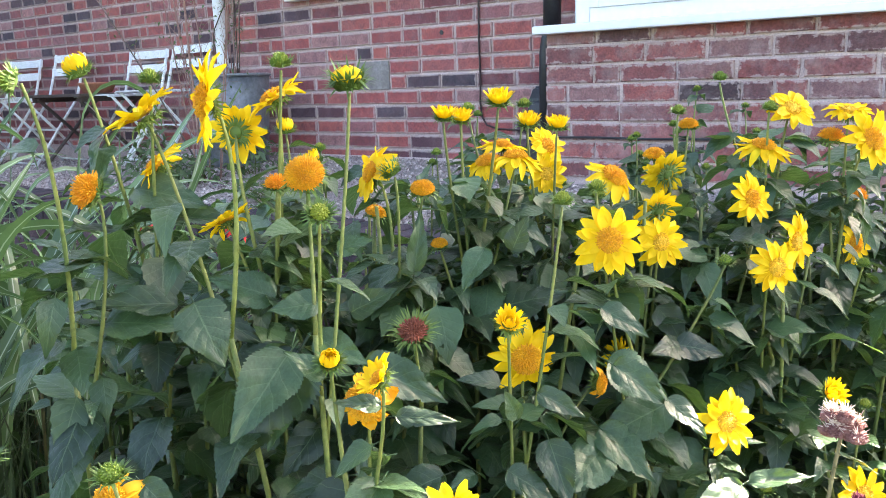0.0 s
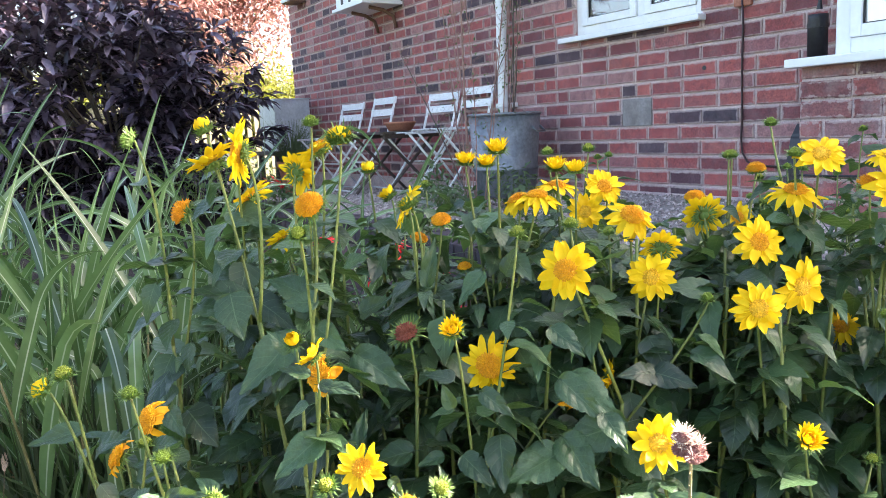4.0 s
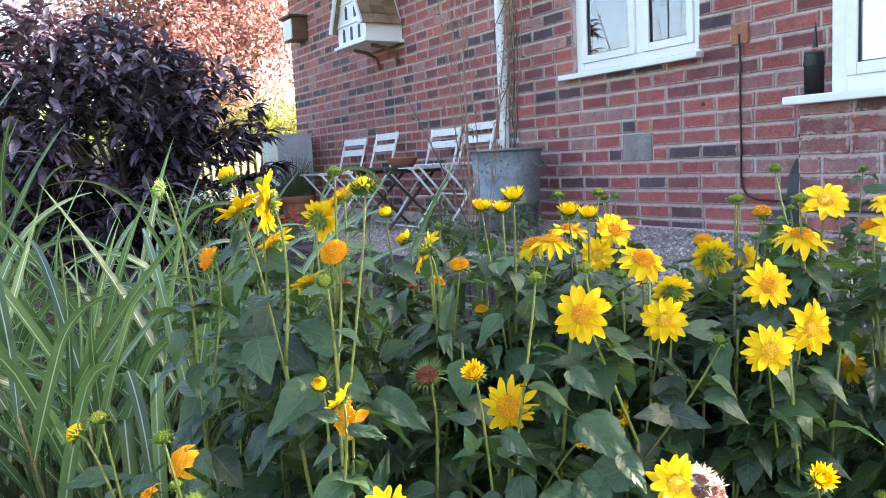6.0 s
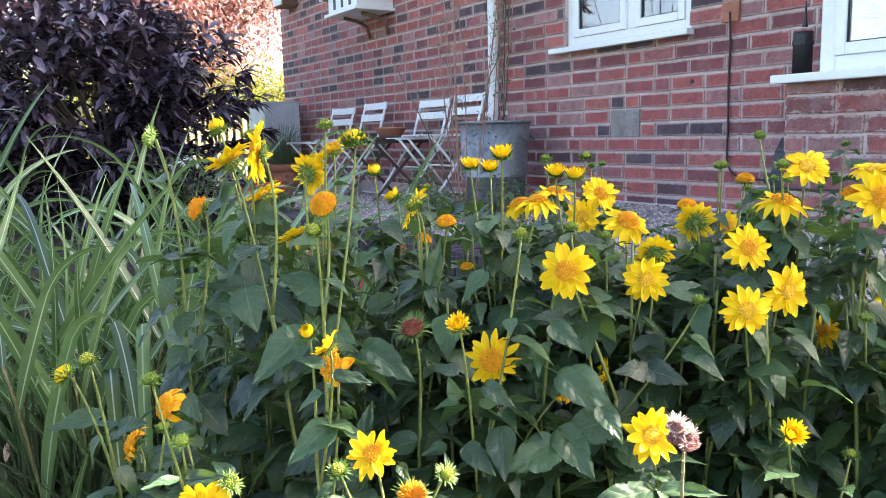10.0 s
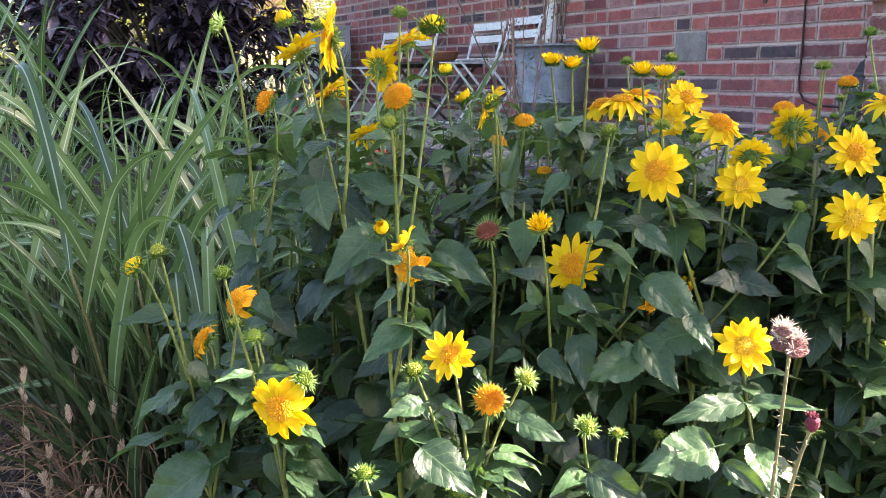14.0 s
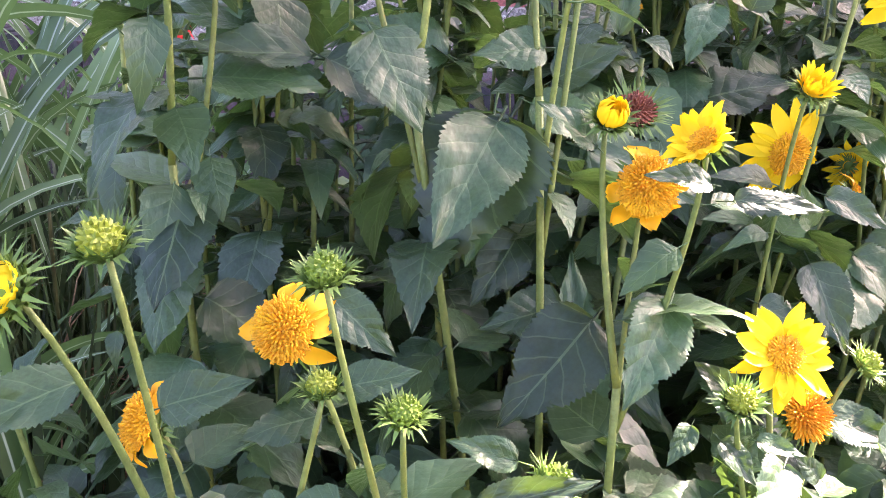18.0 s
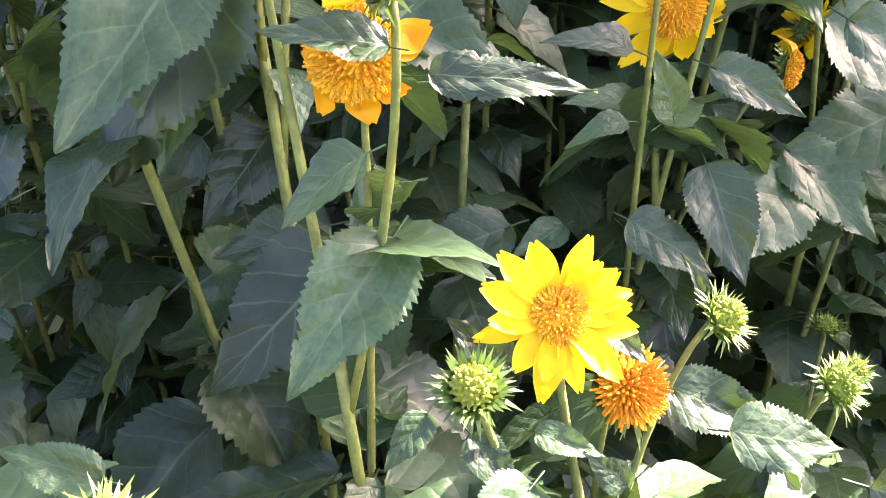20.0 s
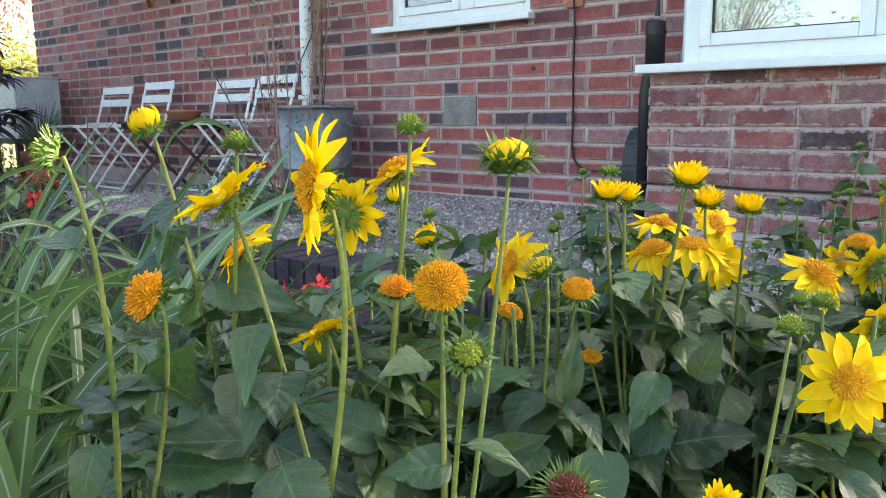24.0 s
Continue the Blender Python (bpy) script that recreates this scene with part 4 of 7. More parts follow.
def leaf_mesh(name, width, droop, fold, twist, seed, nv=18, nu=3, wave=1.0, nick=True):
    """A pointed leaf of length 1 along +y from its stalk, with forward-pointing teeth, sunken side veins and a wavy margin."""
    r = random.Random(seed)
    bm = bmesh.new()
    uv = bm.loops.layers.uv.new("UVMap")
    coords = {}
    phase, lean = r.uniform(0, 6), r.uniform(-0.05, 0.05)

    def point(s, q, grow=1.0):
        half = leaf_outline(min(s, 1.0), width)
        x = q * half * grow + lean * math.sin(s * 3.1)
        ripple = wave * (0.030 * math.sin(s * 11 + phase + (1.6 if q > 0 else 0)) * q * q + 0.012 * math.sin(s * 30 - abs(q) * 6) * abs(q) * (1 - 0.6 * abs(q)) * 2)
        z = -droop * s ** 2.1 + abs(q) * half * fold - 0.20 * fold * half * q * q + ripple + twist * x * s + 0.035 * wave * noise.noise(Vector((q * 1.6 + seed, s * 3, seed * 1.7)))
        y = s * (1 - 0.14 * abs(droop)) - 0.10 * abs(q) * half * max(0, 1 - s * 3)
        v = bm.verts.new((x, y, z))
        coords[v] = (0.5 + q / 2, s)
        return v

    rows = [[point(i / nv, k / nu, r.uniform(0.96, 1.03) if abs(k) == nu else 1.0) for k in range(-nu, nu + 1)] for i in range(nv + 1)]
    for i, (a, b) in enumerate(zip(rows, rows[1:])):
        for k in range(1, 2 * nu - 1):
            bm.faces.new((a[k], a[k + 1], b[k + 1], b[k]))
        grow = 1.0 + (0.085 if 0 < i < nv - 1 else 0.0) * r.uniform(0.6, 1.4)
        if nick and 2 < i < nv - 2 and r.random() < 0.07:
            grow = 0.80
        t = (i + 0.78) / nv
        left, right = point(t, -1, grow), point(t, 1, grow)
        bm.faces.new((a[0], a[1], b[1], b[0], left))
        bm.faces.new((a[-2], a[-1], right, b[-1], b[-2]))
    for f in bm.faces:
        for l in f.loops:
            l[uv].uv = coords[l.vert]
    st = []
    for a in range(4):
        ang = 2 * math.pi * a / 4
        st.append((bm.verts.new((0.013 * math.cos(ang), -0.16, 0.013 * math.sin(ang) - 0.02)), bm.verts.new((0.010 * math.cos(ang), 0.06, 0.010 * math.sin(ang) - 0.006))))
    for a in range(4):
        bm.faces.new((st[a][0], st[(a + 1) % 4][0], st[(a + 1) % 4][1], st[a][1]))
    return mesh_of(name, bm, LEAF, True)


LEAVES = [leaf_mesh("leaf", rnd(0.31, 0.40), d, f, t, i) for i, (d, f, t) in enumerate(((0.10, 0.22, 0.1), (0.28, 0.28, -0.2), (0.42, 0.20, 0.2), (0.2, 0.42, 0.0), (0.55, 0.22, -0.1), (0.06, 0.14, 0.3), (0.36, 0.48, 0.1), (0.7, 0.30, 0.2), (0.3, 0.16, -0.15), (0.48, 0.36, 0.25), (0.16, -0.18, 0.1), (0.60, -0.10, -0.2)))]
SLIM = [leaf_mesh("leaf", rnd(0.17, 0.24), d, f, 0.1, 20 + i) for i, (d, f) in enumerate(((0.2, 0.4), (0.5, 0.3), (-0.1, 0.5), (0.3, 0.6)))]
FLAT = [leaf_mesh("leaf", rnd(0.31, 0.38), d, f, t, 70 + i, 26) for i, (d, f, t) in enumerate(((0.08, 0.2, 0.1), (0.14, 0.3, -0.1), (0.18, 0.12, 0.1), (0.05, 0.36, 0.0)))]
TEMPLATES = [leaf_mesh("spray_leaf", w, d, f, 0.1, 50 + i, 6, 1, 0.6, False) for i, (w, d, f) in enumerate(((0.30, 0.3, 0.3), (0.24, 0.5, 0.4), (0.36, 0.2, 0.2)))]


def leaf_spray(points, per, reach, size, seed):
    """Small toothed leaves in pairs round a stem, joined in one mesh."""
    r = random.Random(seed)
    verts, faces, corners = [], [], []
    shapes = [([v.co.copy() for v in me.vertices], [tuple(p.vertices) for p in me.polygons], [tuple(l.uv) for l in me.uv_layers[0].data]) for me in TEMPLATES]
    for p in points:
        for _ in range(per):
            co, polys, uvs = r.choice(shapes)
            a = r.uniform(0, 6.283)
            k = size * r.uniform(0.55, 1.25)
            out = Vector((math.cos(a), math.sin(a), 0)) * reach * r.uniform(0.1, 1.0)
            m = Matrix.Translation(Vector(p) + out + Vector((0, 0, r.uniform(-0.02, 0.02)))) @ Matrix.Rotation(a - 1.57 + r.uniform(-0.7, 0.7), 4, "Z") @ Matrix.Rotation(r.uniform(-0.9, 0.5), 4, "X") @ Matrix.Rotation(r.uniform(-0.5, 0.5), 4, "Y") @ Matrix.Diagonal((k, k, k, 1))
            if any((m @ Vector((0, f, 0)) - h).length < 0.036 for f in (0.3, 0.7) for h in HEADS):
                continue
            base = len(verts)
            verts += [(m @ c)[:] for c in co]
            faces += [[base + i for i in f] for f in polys]
            corners += uvs
    me = bpy.data.meshes.new("leaf_spray")
    me.from_pydata(verts, [], faces)
    layer = me.uv_layers.new(name="UVMap")
    layer.data.foreach_set("uv", [c for q in corners for c in q])
    me.materials.append(SPRAY_LEAF)
    me.shade_smooth()
    return me


def petal_mesh(name, mat, length, width, curl, seed):
    """A ray petal: broad, creased lengthwise, with a blunt, slightly notched tip."""
    r = random.Random(seed)
    bm = bmesh.new()
    rows, n = [], 9
    side = r.uniform(-0.0022, 0.0022)
    for i in range(n + 1):
        s = i / n
        half = width * (0.52 + 0.48 * math.sin(math.pi * min(1, s * 0.95 + 0.02))) * (1 - s ** 4.5) ** 0.5 if i < n else width * 0.22
        row = []
        for k in range(-2, 3):
            q = k / 2
            z = curl * s * s + abs(q) * half * 0.30 - (0.0008 if abs(k) == 1 else 0) + 0.0012 * math.sin(s * 6 + seed)
            row.append(bm.verts.new((q * half + side * s * s, s * length - (0.0014 if i == n and k == 0 else 0), z)))
        rows.append(row)
    for a, b in zip(rows, rows[1:]):
        for k in range(4):
            bm.faces.new((a[k], a[k + 1], b[k + 1], b[k]))
    return mesh_of(name, bm, mat, True)


PETALS = [petal_mesh("petal", PETAL, rnd(0.024, 0.029), rnd(0.0056, 0.0070), c, i) for i, c in enumerate((0.002, -0.003, 0.005, -0.006, 0.0, -0.009, -0.004))]
OLD_PETALS = [petal_mesh("petal", ORANGE_PETAL, rnd(0.018, 0.025), rnd(0.0050, 0.0066), c, 30 + i) for i, c in enumerate((-0.004, -0.010, 0.003))]


def tuft_mesh(rings, seed):
    """The packed young petals of a bud. rings: count, foot radius, bulge, closing, height, half width."""
    r = random.Random(seed)
    bm = bmesh.new()
    for count, foot, bulge, closing, height, width in rings:
        for i in range(count):
            a = 2 * math.pi * i / count + r.uniform(-0.12, 0.12)
            out, side = Vector((math.cos(a), math.sin(a), 0)), Vector((-math.sin(a), math.cos(a), 0))
            h, c, rows = height * r.uniform(0.82, 1.12), closing + r.uniform(-0.0018, 0.0018), []
            for k in range(7):
                q = k / 6
                p = out * max(0.0006, foot + bulge * math.sin(math.pi * q * 0.9) - c * q * q) + Vector((0, 0, h * q))
                w = width * (0.25 if k == 6 else max(0.35, math.sin(math.pi * (0.16 + 0.76 * q))))
                rows.append([bm.verts.new(p + side * w * e - out * abs(e) * w * 0.4) for e in (-1, 0, 1)])
            for u, v in zip(rows, rows[1:]):
                for e in range(2):
                    bm.faces.new((u[e], u[e + 1], v[e + 1], v[e]))
    return mesh_of("petal_tuft", bm, PETAL, True)


TUFTS = {
    "closed": [tuft_mesh(((20, 0.0085, 0.0060, 0.0078, 0.0135, 0.0026), (14, 0.0065, 0.0045, 0.0062, 0.0140, 0.0024)), 71)],
    "half": [tuft_mesh(((20, 0.0088, 0.0030, 0.0020, 0.0150, 0.0023), (15, 0.0065, 0.003, 0.002, 0.0150, 0.0022), (9, 0.004, 0.002, 0.002, 0.0135, 0.002)), 72), tuft_mesh(((19, 0.009, 0.003, 0.0005, 0.0145, 0.0024), (15, 0.0068, 0.003, 0.0012, 0.0150, 0.0022), (9, 0.004, 0.002, 0.002, 0.0130, 0.002)), 73)],
    "open": [tuft_mesh(((18, 0.009, 0.002, -0.0055, 0.0130, 0.0026), (15, 0.007, 0.002, -0.002, 0.0145, 0.0023), (10, 0.0045, 0.002, 0.001, 0.0130, 0.002)), 74), tuft_mesh(((18, 0.009, 0.002, -0.008, 0.0120, 0.0027), (15, 0.007, 0.002, -0.003, 0.0140, 0.0023), (10, 0.0045, 0.002, 0.001, 0.0130, 0.002)), 75)],
}


def disc_mesh(name, mat, radius, height, spike, count, seed, dip=0.0):
    """A dome packed with little florets in a spiral; looks along +z."""
    r = random.Random(seed)
    bm = bmesh.new()
    bmesh.ops.create_uvsphere(bm, u_segments=16, v_segments=8, radius=1)
    for v in bm.verts:
        v.co = Vector((v.co.x * radius * 0.95, v.co.y * radius * 0.95, v.co.z * height * (0.9 if v.co.z > 0 else 0.5)))
    for i in range(count):
        f = (i + 0.5) / count
        th = i * 2.39996
        pol = math.acos(1 - f * 0.98)
        d = Vector((math.sin(pol) * math.cos(th), math.sin(pol) * math.sin(th), math.cos(pol)))
        p = Vector((d.x * radius, d.y * radius, d.z * height * (1 - dip * (1 - f) ** 2)))
        side = d.orthogonal().normalized()
        up = d.cross(side)
        w = radius * 1.35 / math.sqrt(count)
        tip = p + d * spike * r.uniform(0.35, 1.45)
        jog = (side * r.uniform(-1, 1) + up * r.uniform(-1, 1)) * w * 0.7
        ring = [bm.verts.new(p - d * 0.001 + (side * math.cos(a) + up * math.sin(a)) * w) for a in (0.0, 1.57, 3.14, 4.71)]
        mid = [bm.verts.new(tip + jog + (side * math.cos(a) + up * math.sin(a)) * w * 0.45) for a in (0.0, 1.57, 3.14, 4.71)]
        for k in range(4):
            bm.faces.new((ring[k], ring[(k + 1) % 4], mid[(k + 1) % 4], mid[k]))
        bm.faces.new(mid)
    return mesh_of(name, bm, mat)


DISCS = {
    "full": [disc_mesh("disc", DISC, 0.0118, 0.0060, 0.0020, 170, 1), disc_mesh("disc", YOUNG_DISC, 0.0110, 0.0045, 0.0018, 150, 2, 0.45)],
    "dome": [disc_mesh("disc", DISC, 0.0185, 0.0150, 0.0022, 420, 3), disc_mesh("disc", DISC, 0.0168, 0.0125, 0.0021, 380, 4)],
    "old": [disc_mesh("disc", DISC, 0.0158, 0.0080, 0.0026, 300, 9), disc_mesh("disc", DISC, 0.0148, 0.0072, 0.0024, 270, 10)],
    "rust": [disc_mesh("disc", RUST, 0.0148, 0.012, 0.0048, 240, 5)],
    "spent": [disc_mesh("disc", SPENT, 0.0125, 0.010, 0.0036, 150, 6)],
    "bud": [disc_mesh("disc", YOUNG_DISC, 0.0070, 0.006, 0.0015, 60, 7)],
    "green": [disc_mesh("disc", BUD_GREEN, 0.0098, 0.0115, 0.0016, 70, 8)],
}


def bract_mesh(count, radius, length, spread, seed, rows=2):
    """A ruff of narrow pointed bracts under a head, bending outwards."""
    r = random.Random(seed)
    bm = bmesh.new()
    bmesh.ops.create_uvsphere(bm, u_segments=12, v_segments=6, radius=radius * 0.72)
    for v in bm.verts:
        v.co.z = v.co.z * 0.5 - radius * 0.2
    for k in range(rows):
        for i in range(count):
            a = 2 * math.pi * (i + 0.5 * k) / count + r.uniform(-0.1, 0.1)
            out = Vector((math.cos(a), math.sin(a), 0))
            side = Vector((-out.y, out.x, 0))
            l = length * r.uniform(0.7, 1.2)
            s = spread + r.uniform(-0.5, 0.55) - 0.45 * k
            up = Vector((0, 0, 1))
            p0 = out * radius * 0.75 - up * radius * 0.4
            p1 = p0 + (out * 0.75 + up * (0.65 - s * 0.5)).normalized() * l * 0.5
            p2 = p1 + (out * 0.9 + up * (0.35 - s)).normalized() * l * 0.6
            w = r.uniform(0.0012, 0.0019)
            vs = [bm.verts.new(c) for c in (p0 - side * w, p0 + side * w, p1 + side * w * 0.9 + up * 0.0006, p1 - side * w * 0.9 + up * 0.0006, p2)]
            c0 = bm.verts.new((p0 + p1) / 2 - up * 0.0012)
            bm.faces.new((vs[0], vs[1], c0))
            bm.faces.new((vs[1], vs[2], c0))
            bm.faces.new((vs[2], vs[3], c0))
            bm.faces.new((vs[3], vs[0], c0))
            bm.faces.new((vs[3], vs[2], vs[4]))
    return mesh_of("ruff", bm, BRACT)


BRACTS = {
    "full": [bract_mesh(17, 0.0105, 0.015, 1.35, 1, 2), bract_mesh(17, 0.0105, 0.016, 1.15, 2, 2)],
    "dome": [bract_mesh(17, 0.014, 0.017, 0.95, 3, 3)],
    "bud": [bract_mesh(20, 0.0105, 0.0150, 0.45, 4, 3), bract_mesh(19, 0.0105, 0.0160, 0.60, 5, 3)],
    "green": [bract_mesh(19, 0.0098, 0.0150, 0.35, 6, 4), bract_mesh(18, 0.0098, 0.0162, 0.60, 7, 4)],
    "spent": [bract_mesh(22, 0.0120, 0.022, 0.5, 8, 3)],
}


def flower_head(plant, kind, place, d, size, petals=13, shape=0.0):
    """A head with its florets, ruff and petals, looking along d. shape: how far the petals hang back (+) or close up (-)."""
    size *= {"full": 0.80, "old": 0.80, "side": 0.84, "dome": 0.68, "bud": 0.68, "green": 0.64, "rust": 0.78}.get(kind, 0.85)
    m = aim(place, d, rnd(0, 6.28), size)
    disc_kind = {"full": "full", "side": "old"}.get(kind, kind)
    disc = part("flower_head", RNG.choice(DISCS[disc_kind]), None, plant, m=m)
    ruff = {"full": "full", "old": "full", "side": "full", "rust": "dome"}.get(kind, kind)
    part("ruff", RNG.choice(BRACTS[ruff]), None, disc, m=m @ Matrix.Translation((0, 0, -0.0045 if ruff == "full" else -0.001)))
    if kind in ("full", "old", "side"):
        pool = OLD_PETALS if kind == "side" else PETALS
        rows = ((petals, 0.009, 0.10, 1.0), (petals - 6, 0.008, 0.24, 0.86)) if kind == "full" else ((petals, 0.0125, 0.06, 1.18), (petals - 8, 0.0115, 0.2, 1.0))
        for n, rad, lift, long in rows:
            turn = rnd(0, 6.28)
            for i in range(n):
                if kind == "side" and RNG.random() < 0.62:
                    continue
                a = turn + 2 * math.pi * i / n + rnd(-0.1, 0.1)
                tilt = lift - shape + rnd(-0.16, 0.14)
                pm = m @ Matrix.Rotation(a, 4, "Z") @ Matrix.Translation((0, rad, -0.0006)) @ Matrix.Rotation(tilt, 4, "X") @ Matrix.Rotation(rnd(-0.25, 0.25), 4, "Y") @ Matrix.Diagonal((rnd(0.9, 1.12), long * rnd(0.88, 1.08) * (0.66 if kind == "side" else 1), 1, 1))
                part("petal", RNG.choice(pool), None, disc, m=pm)
    if kind == "bud" and shape < 0:
        part("sepal_cup", RNG.choice(BRACTS["green"]), None, disc, "green sepals closed round the petals", m=m @ Matrix.Translation((0, 0, 0.004)) @ Matrix.Diagonal((1.12, 1.12, 1.35, 1)))
    if kind == "bud":
        part("petal_tuft", RNG.choice(TUFTS["closed" if shape < 0 else "half" if shape < 0.3 else "open"]), None, disc, "packed young yellow petals", m=m @ Matrix.Diagonal((1.12, 1.12, rnd(1.0, 1.15), 1)))
    return disc


TOWARDS = Vector((0.66, -0.62, 0.35)).normalized()
SIDEWAYS = Vector((-0.74, -0.64, -0.05)).normalized()


HEADS = []


def hang_leaf(plant, p, heading, size, pitch, slim=False, roll=0.0):
    m = Matrix.Translation(p) @ Matrix.Rotation(heading, 4, "Z") @ Matrix.Translation((0, 0.16 * size, 0)) @ Matrix.Rotation(pitch, 4, "X") @ Matrix.Rotation(roll, 4, "Y") @ Matrix.Diagonal((size, size, size, 1))
    shape = RNG.choice(SLIM if slim else LEAVES)
    spots = [m @ Vector((0, s, 0)) for s in (0.3, 0.65, 1.0)]
    if all((q - h).length > 0.042 for q in spots for h in HEADS):
        part("leaf", shape, None, plant, m=m)


def leaf_pairs(plant, pts, top, big, small, gap, low=0.12):
    """Pairs of leaves up a stem, each pair turned against the last."""
    heading = rnd(0, 6.28)
    n = max(2, int((top - pts[0].z - low) / gap))
    for i in range(n):
        s = (low + i * gap) / max(0.05, top - pts[0].z)
        f = min(0.999, s) * (len(pts) - 1)
        k = int(f)
        p = pts[k].lerp(pts[min(k + 1, len(pts) - 1)], f - k)
        size = (big + (small - big) * (i / max(1, n - 1)) ** 1.5) * rnd(0.8, 1.15)
        for side in (0, math.pi):
            if RNG.random() < 0.93:
                hang_leaf(plant, p, heading + side + rnd(-0.3, 0.3), size * rnd(0.88, 1.1), rnd(-0.75, 0.12), roll=rnd(-0.3, 0.3))
        heading += 1.57 + rnd(-0.3, 0.3)


def set_leaf(plant, base, tip, wide=0.85):
    """One leaf from the end of its stalk to its tip, its face to the light over the lawn. wide: its breadth against the usual."""
    base, tip = Vector(base), Vector(tip)
    y = tip - base
    size = y.length * 1.04
    y.normalize()
    face = Vector((0.50, -0.52, 0.70)) + Vector((rnd(-0.2, 0.2), rnd(-0.2, 0.2), rnd(-0.1, 0.2)))
    z = (face - y * face.dot(y)).normalized()
    x = y.cross(z)
    m = Matrix((x, y, z)).transposed().to_4x4()
    m.translation = base
    part("leaf", RNG.choice(FLAT), None, plant, m=m @ Matrix.Diagonal((size * wide, size, size, 1)))


PLANTS = []


def sunflower(base, heads, label, node_drop=0.16, big=0.090, gap=0.040, leaves=()):
    """Note one clump of the bed; its heads and chosen leaves keep the space before them open."""
    for h in heads:
        p = Vector(h[1])
        HEADS.extend([p, p + TOWARDS * 0.045, p + TOWARDS * 0.09])
    for a, b, *_ in leaves:
        p = Vector(a).lerp(Vector(b), 0.5)
        HEADS.extend([p + TOWARDS * 0.02, p + TOWARDS * 0.06])
    PLANTS.append((base, heads, label, node_drop, big, gap, leaves))


def build_sunflower(base, heads, label, node_drop, big, gap, leaves):
    """A clump: one main stem that forks to its heads. heads: kind, place, direction or None, size, droop."""
    plant = thing("sunflower_plant", (base[0], base[1], SOIL_Z), label, "flower", "yellow flowers in the bed")
    mean = sum((Vector(h[1]) for h in heads), Vector()) / len(heads)
    low = min(h[1][2] for h in heads)
    twigs = []
    for i, (kind, place, d, size, shape) in enumerate(heads):
        place = Vector(place)
        d = (Vector(d) if d else {"full": TOWARDS, "old": TOWARDS, "side": SIDEWAYS}.get(kind, Vector((0.12, -0.14, 1)))).normalized()
        d = (d + Vector((rnd(-0.1, 0.1), rnd(-0.1, 0.1), rnd(-0.08, 0.08)))).normalized()
        node = Vector((base[0] + (mean.x - base[0]) * 0.75 + rnd(-0.012, 0.012), base[1] + (mean.y - base[1]) * 0.75 + rnd(-0.012, 0.012), max(SOIL_Z + 0.15, min(low - 0.05, mean.z - 0.55 * node_drop - 0.03))))
        root = Vector((base[0] + rnd(-0.025, 0.025), base[1] + rnd(-0.025, 0.025), SOIL_Z - 0.02))
        neck = place - d * 0.006 * size
        if i == 0:
            trunk = curve_points(root, root.lerp(node, 0.5) + Vector((rnd(-0.02, 0.02), rnd(-0.02, 0.02), 0.04)), node, 9)
            part("stem", tube(trunk, 0.0031, 8, 0.0022), STEM, plant, smooth=True)
            leaf_pairs(plant, trunk, node.z, big, big * 0.68, gap)
            first = node
        bend = Vector((neck.x * 0.8 + first.x * 0.2, neck.y * 0.8 + first.y * 0.2, neck.z - abs(neck.z - first.z) * 0.25)) - d * 0.02 * size
        start = trunk[-1].lerp(trunk[-3], rnd(0.2, 0.9)) if i else trunk[-1]
        branch = curve_points(start, bend, neck, 8)
        twigs += branch[1:6]
        part("stem", tube(branch, 0.0018 if i else 0.0021, 7, 0.0012), STEM, plant, smooth=True)
        flower_head(plant, kind, place, d, size, RNG.choice((12, 13, 14)), shape)
        reach = (neck - start).length
        if reach > 0.07:
            steps = ((0.14, 0.066), (0.36, 0.056), (0.56, 0.044), (0.74, 0.032)) if reach > 0.15 else ((0.3, 0.050), (0.62, 0.034))
            h = rnd(0, 6.28)
            for s, z in steps:
                p = branch[int(s * 8)]
                for side in (0, math.pi):
                    if RNG.random() < 0.85:
                        hang_leaf(plant, p, h + side + rnd(-0.35, 0.35), z * rnd(0.8, 1.25), rnd(-0.6, 0.3), RNG.random() < 0.25, rnd(-0.25, 0.25))
                h += 1.57
    part("leaf_spray", leaf_spray(twigs, 3, 0.014, 0.044, int(abs(base[0] * 997 + base[1] * 691) * 10)), None, plant, "small young side leaves", kind="stuff")
    for spec in leaves:
        set_leaf(plant, *spec)
    return plant


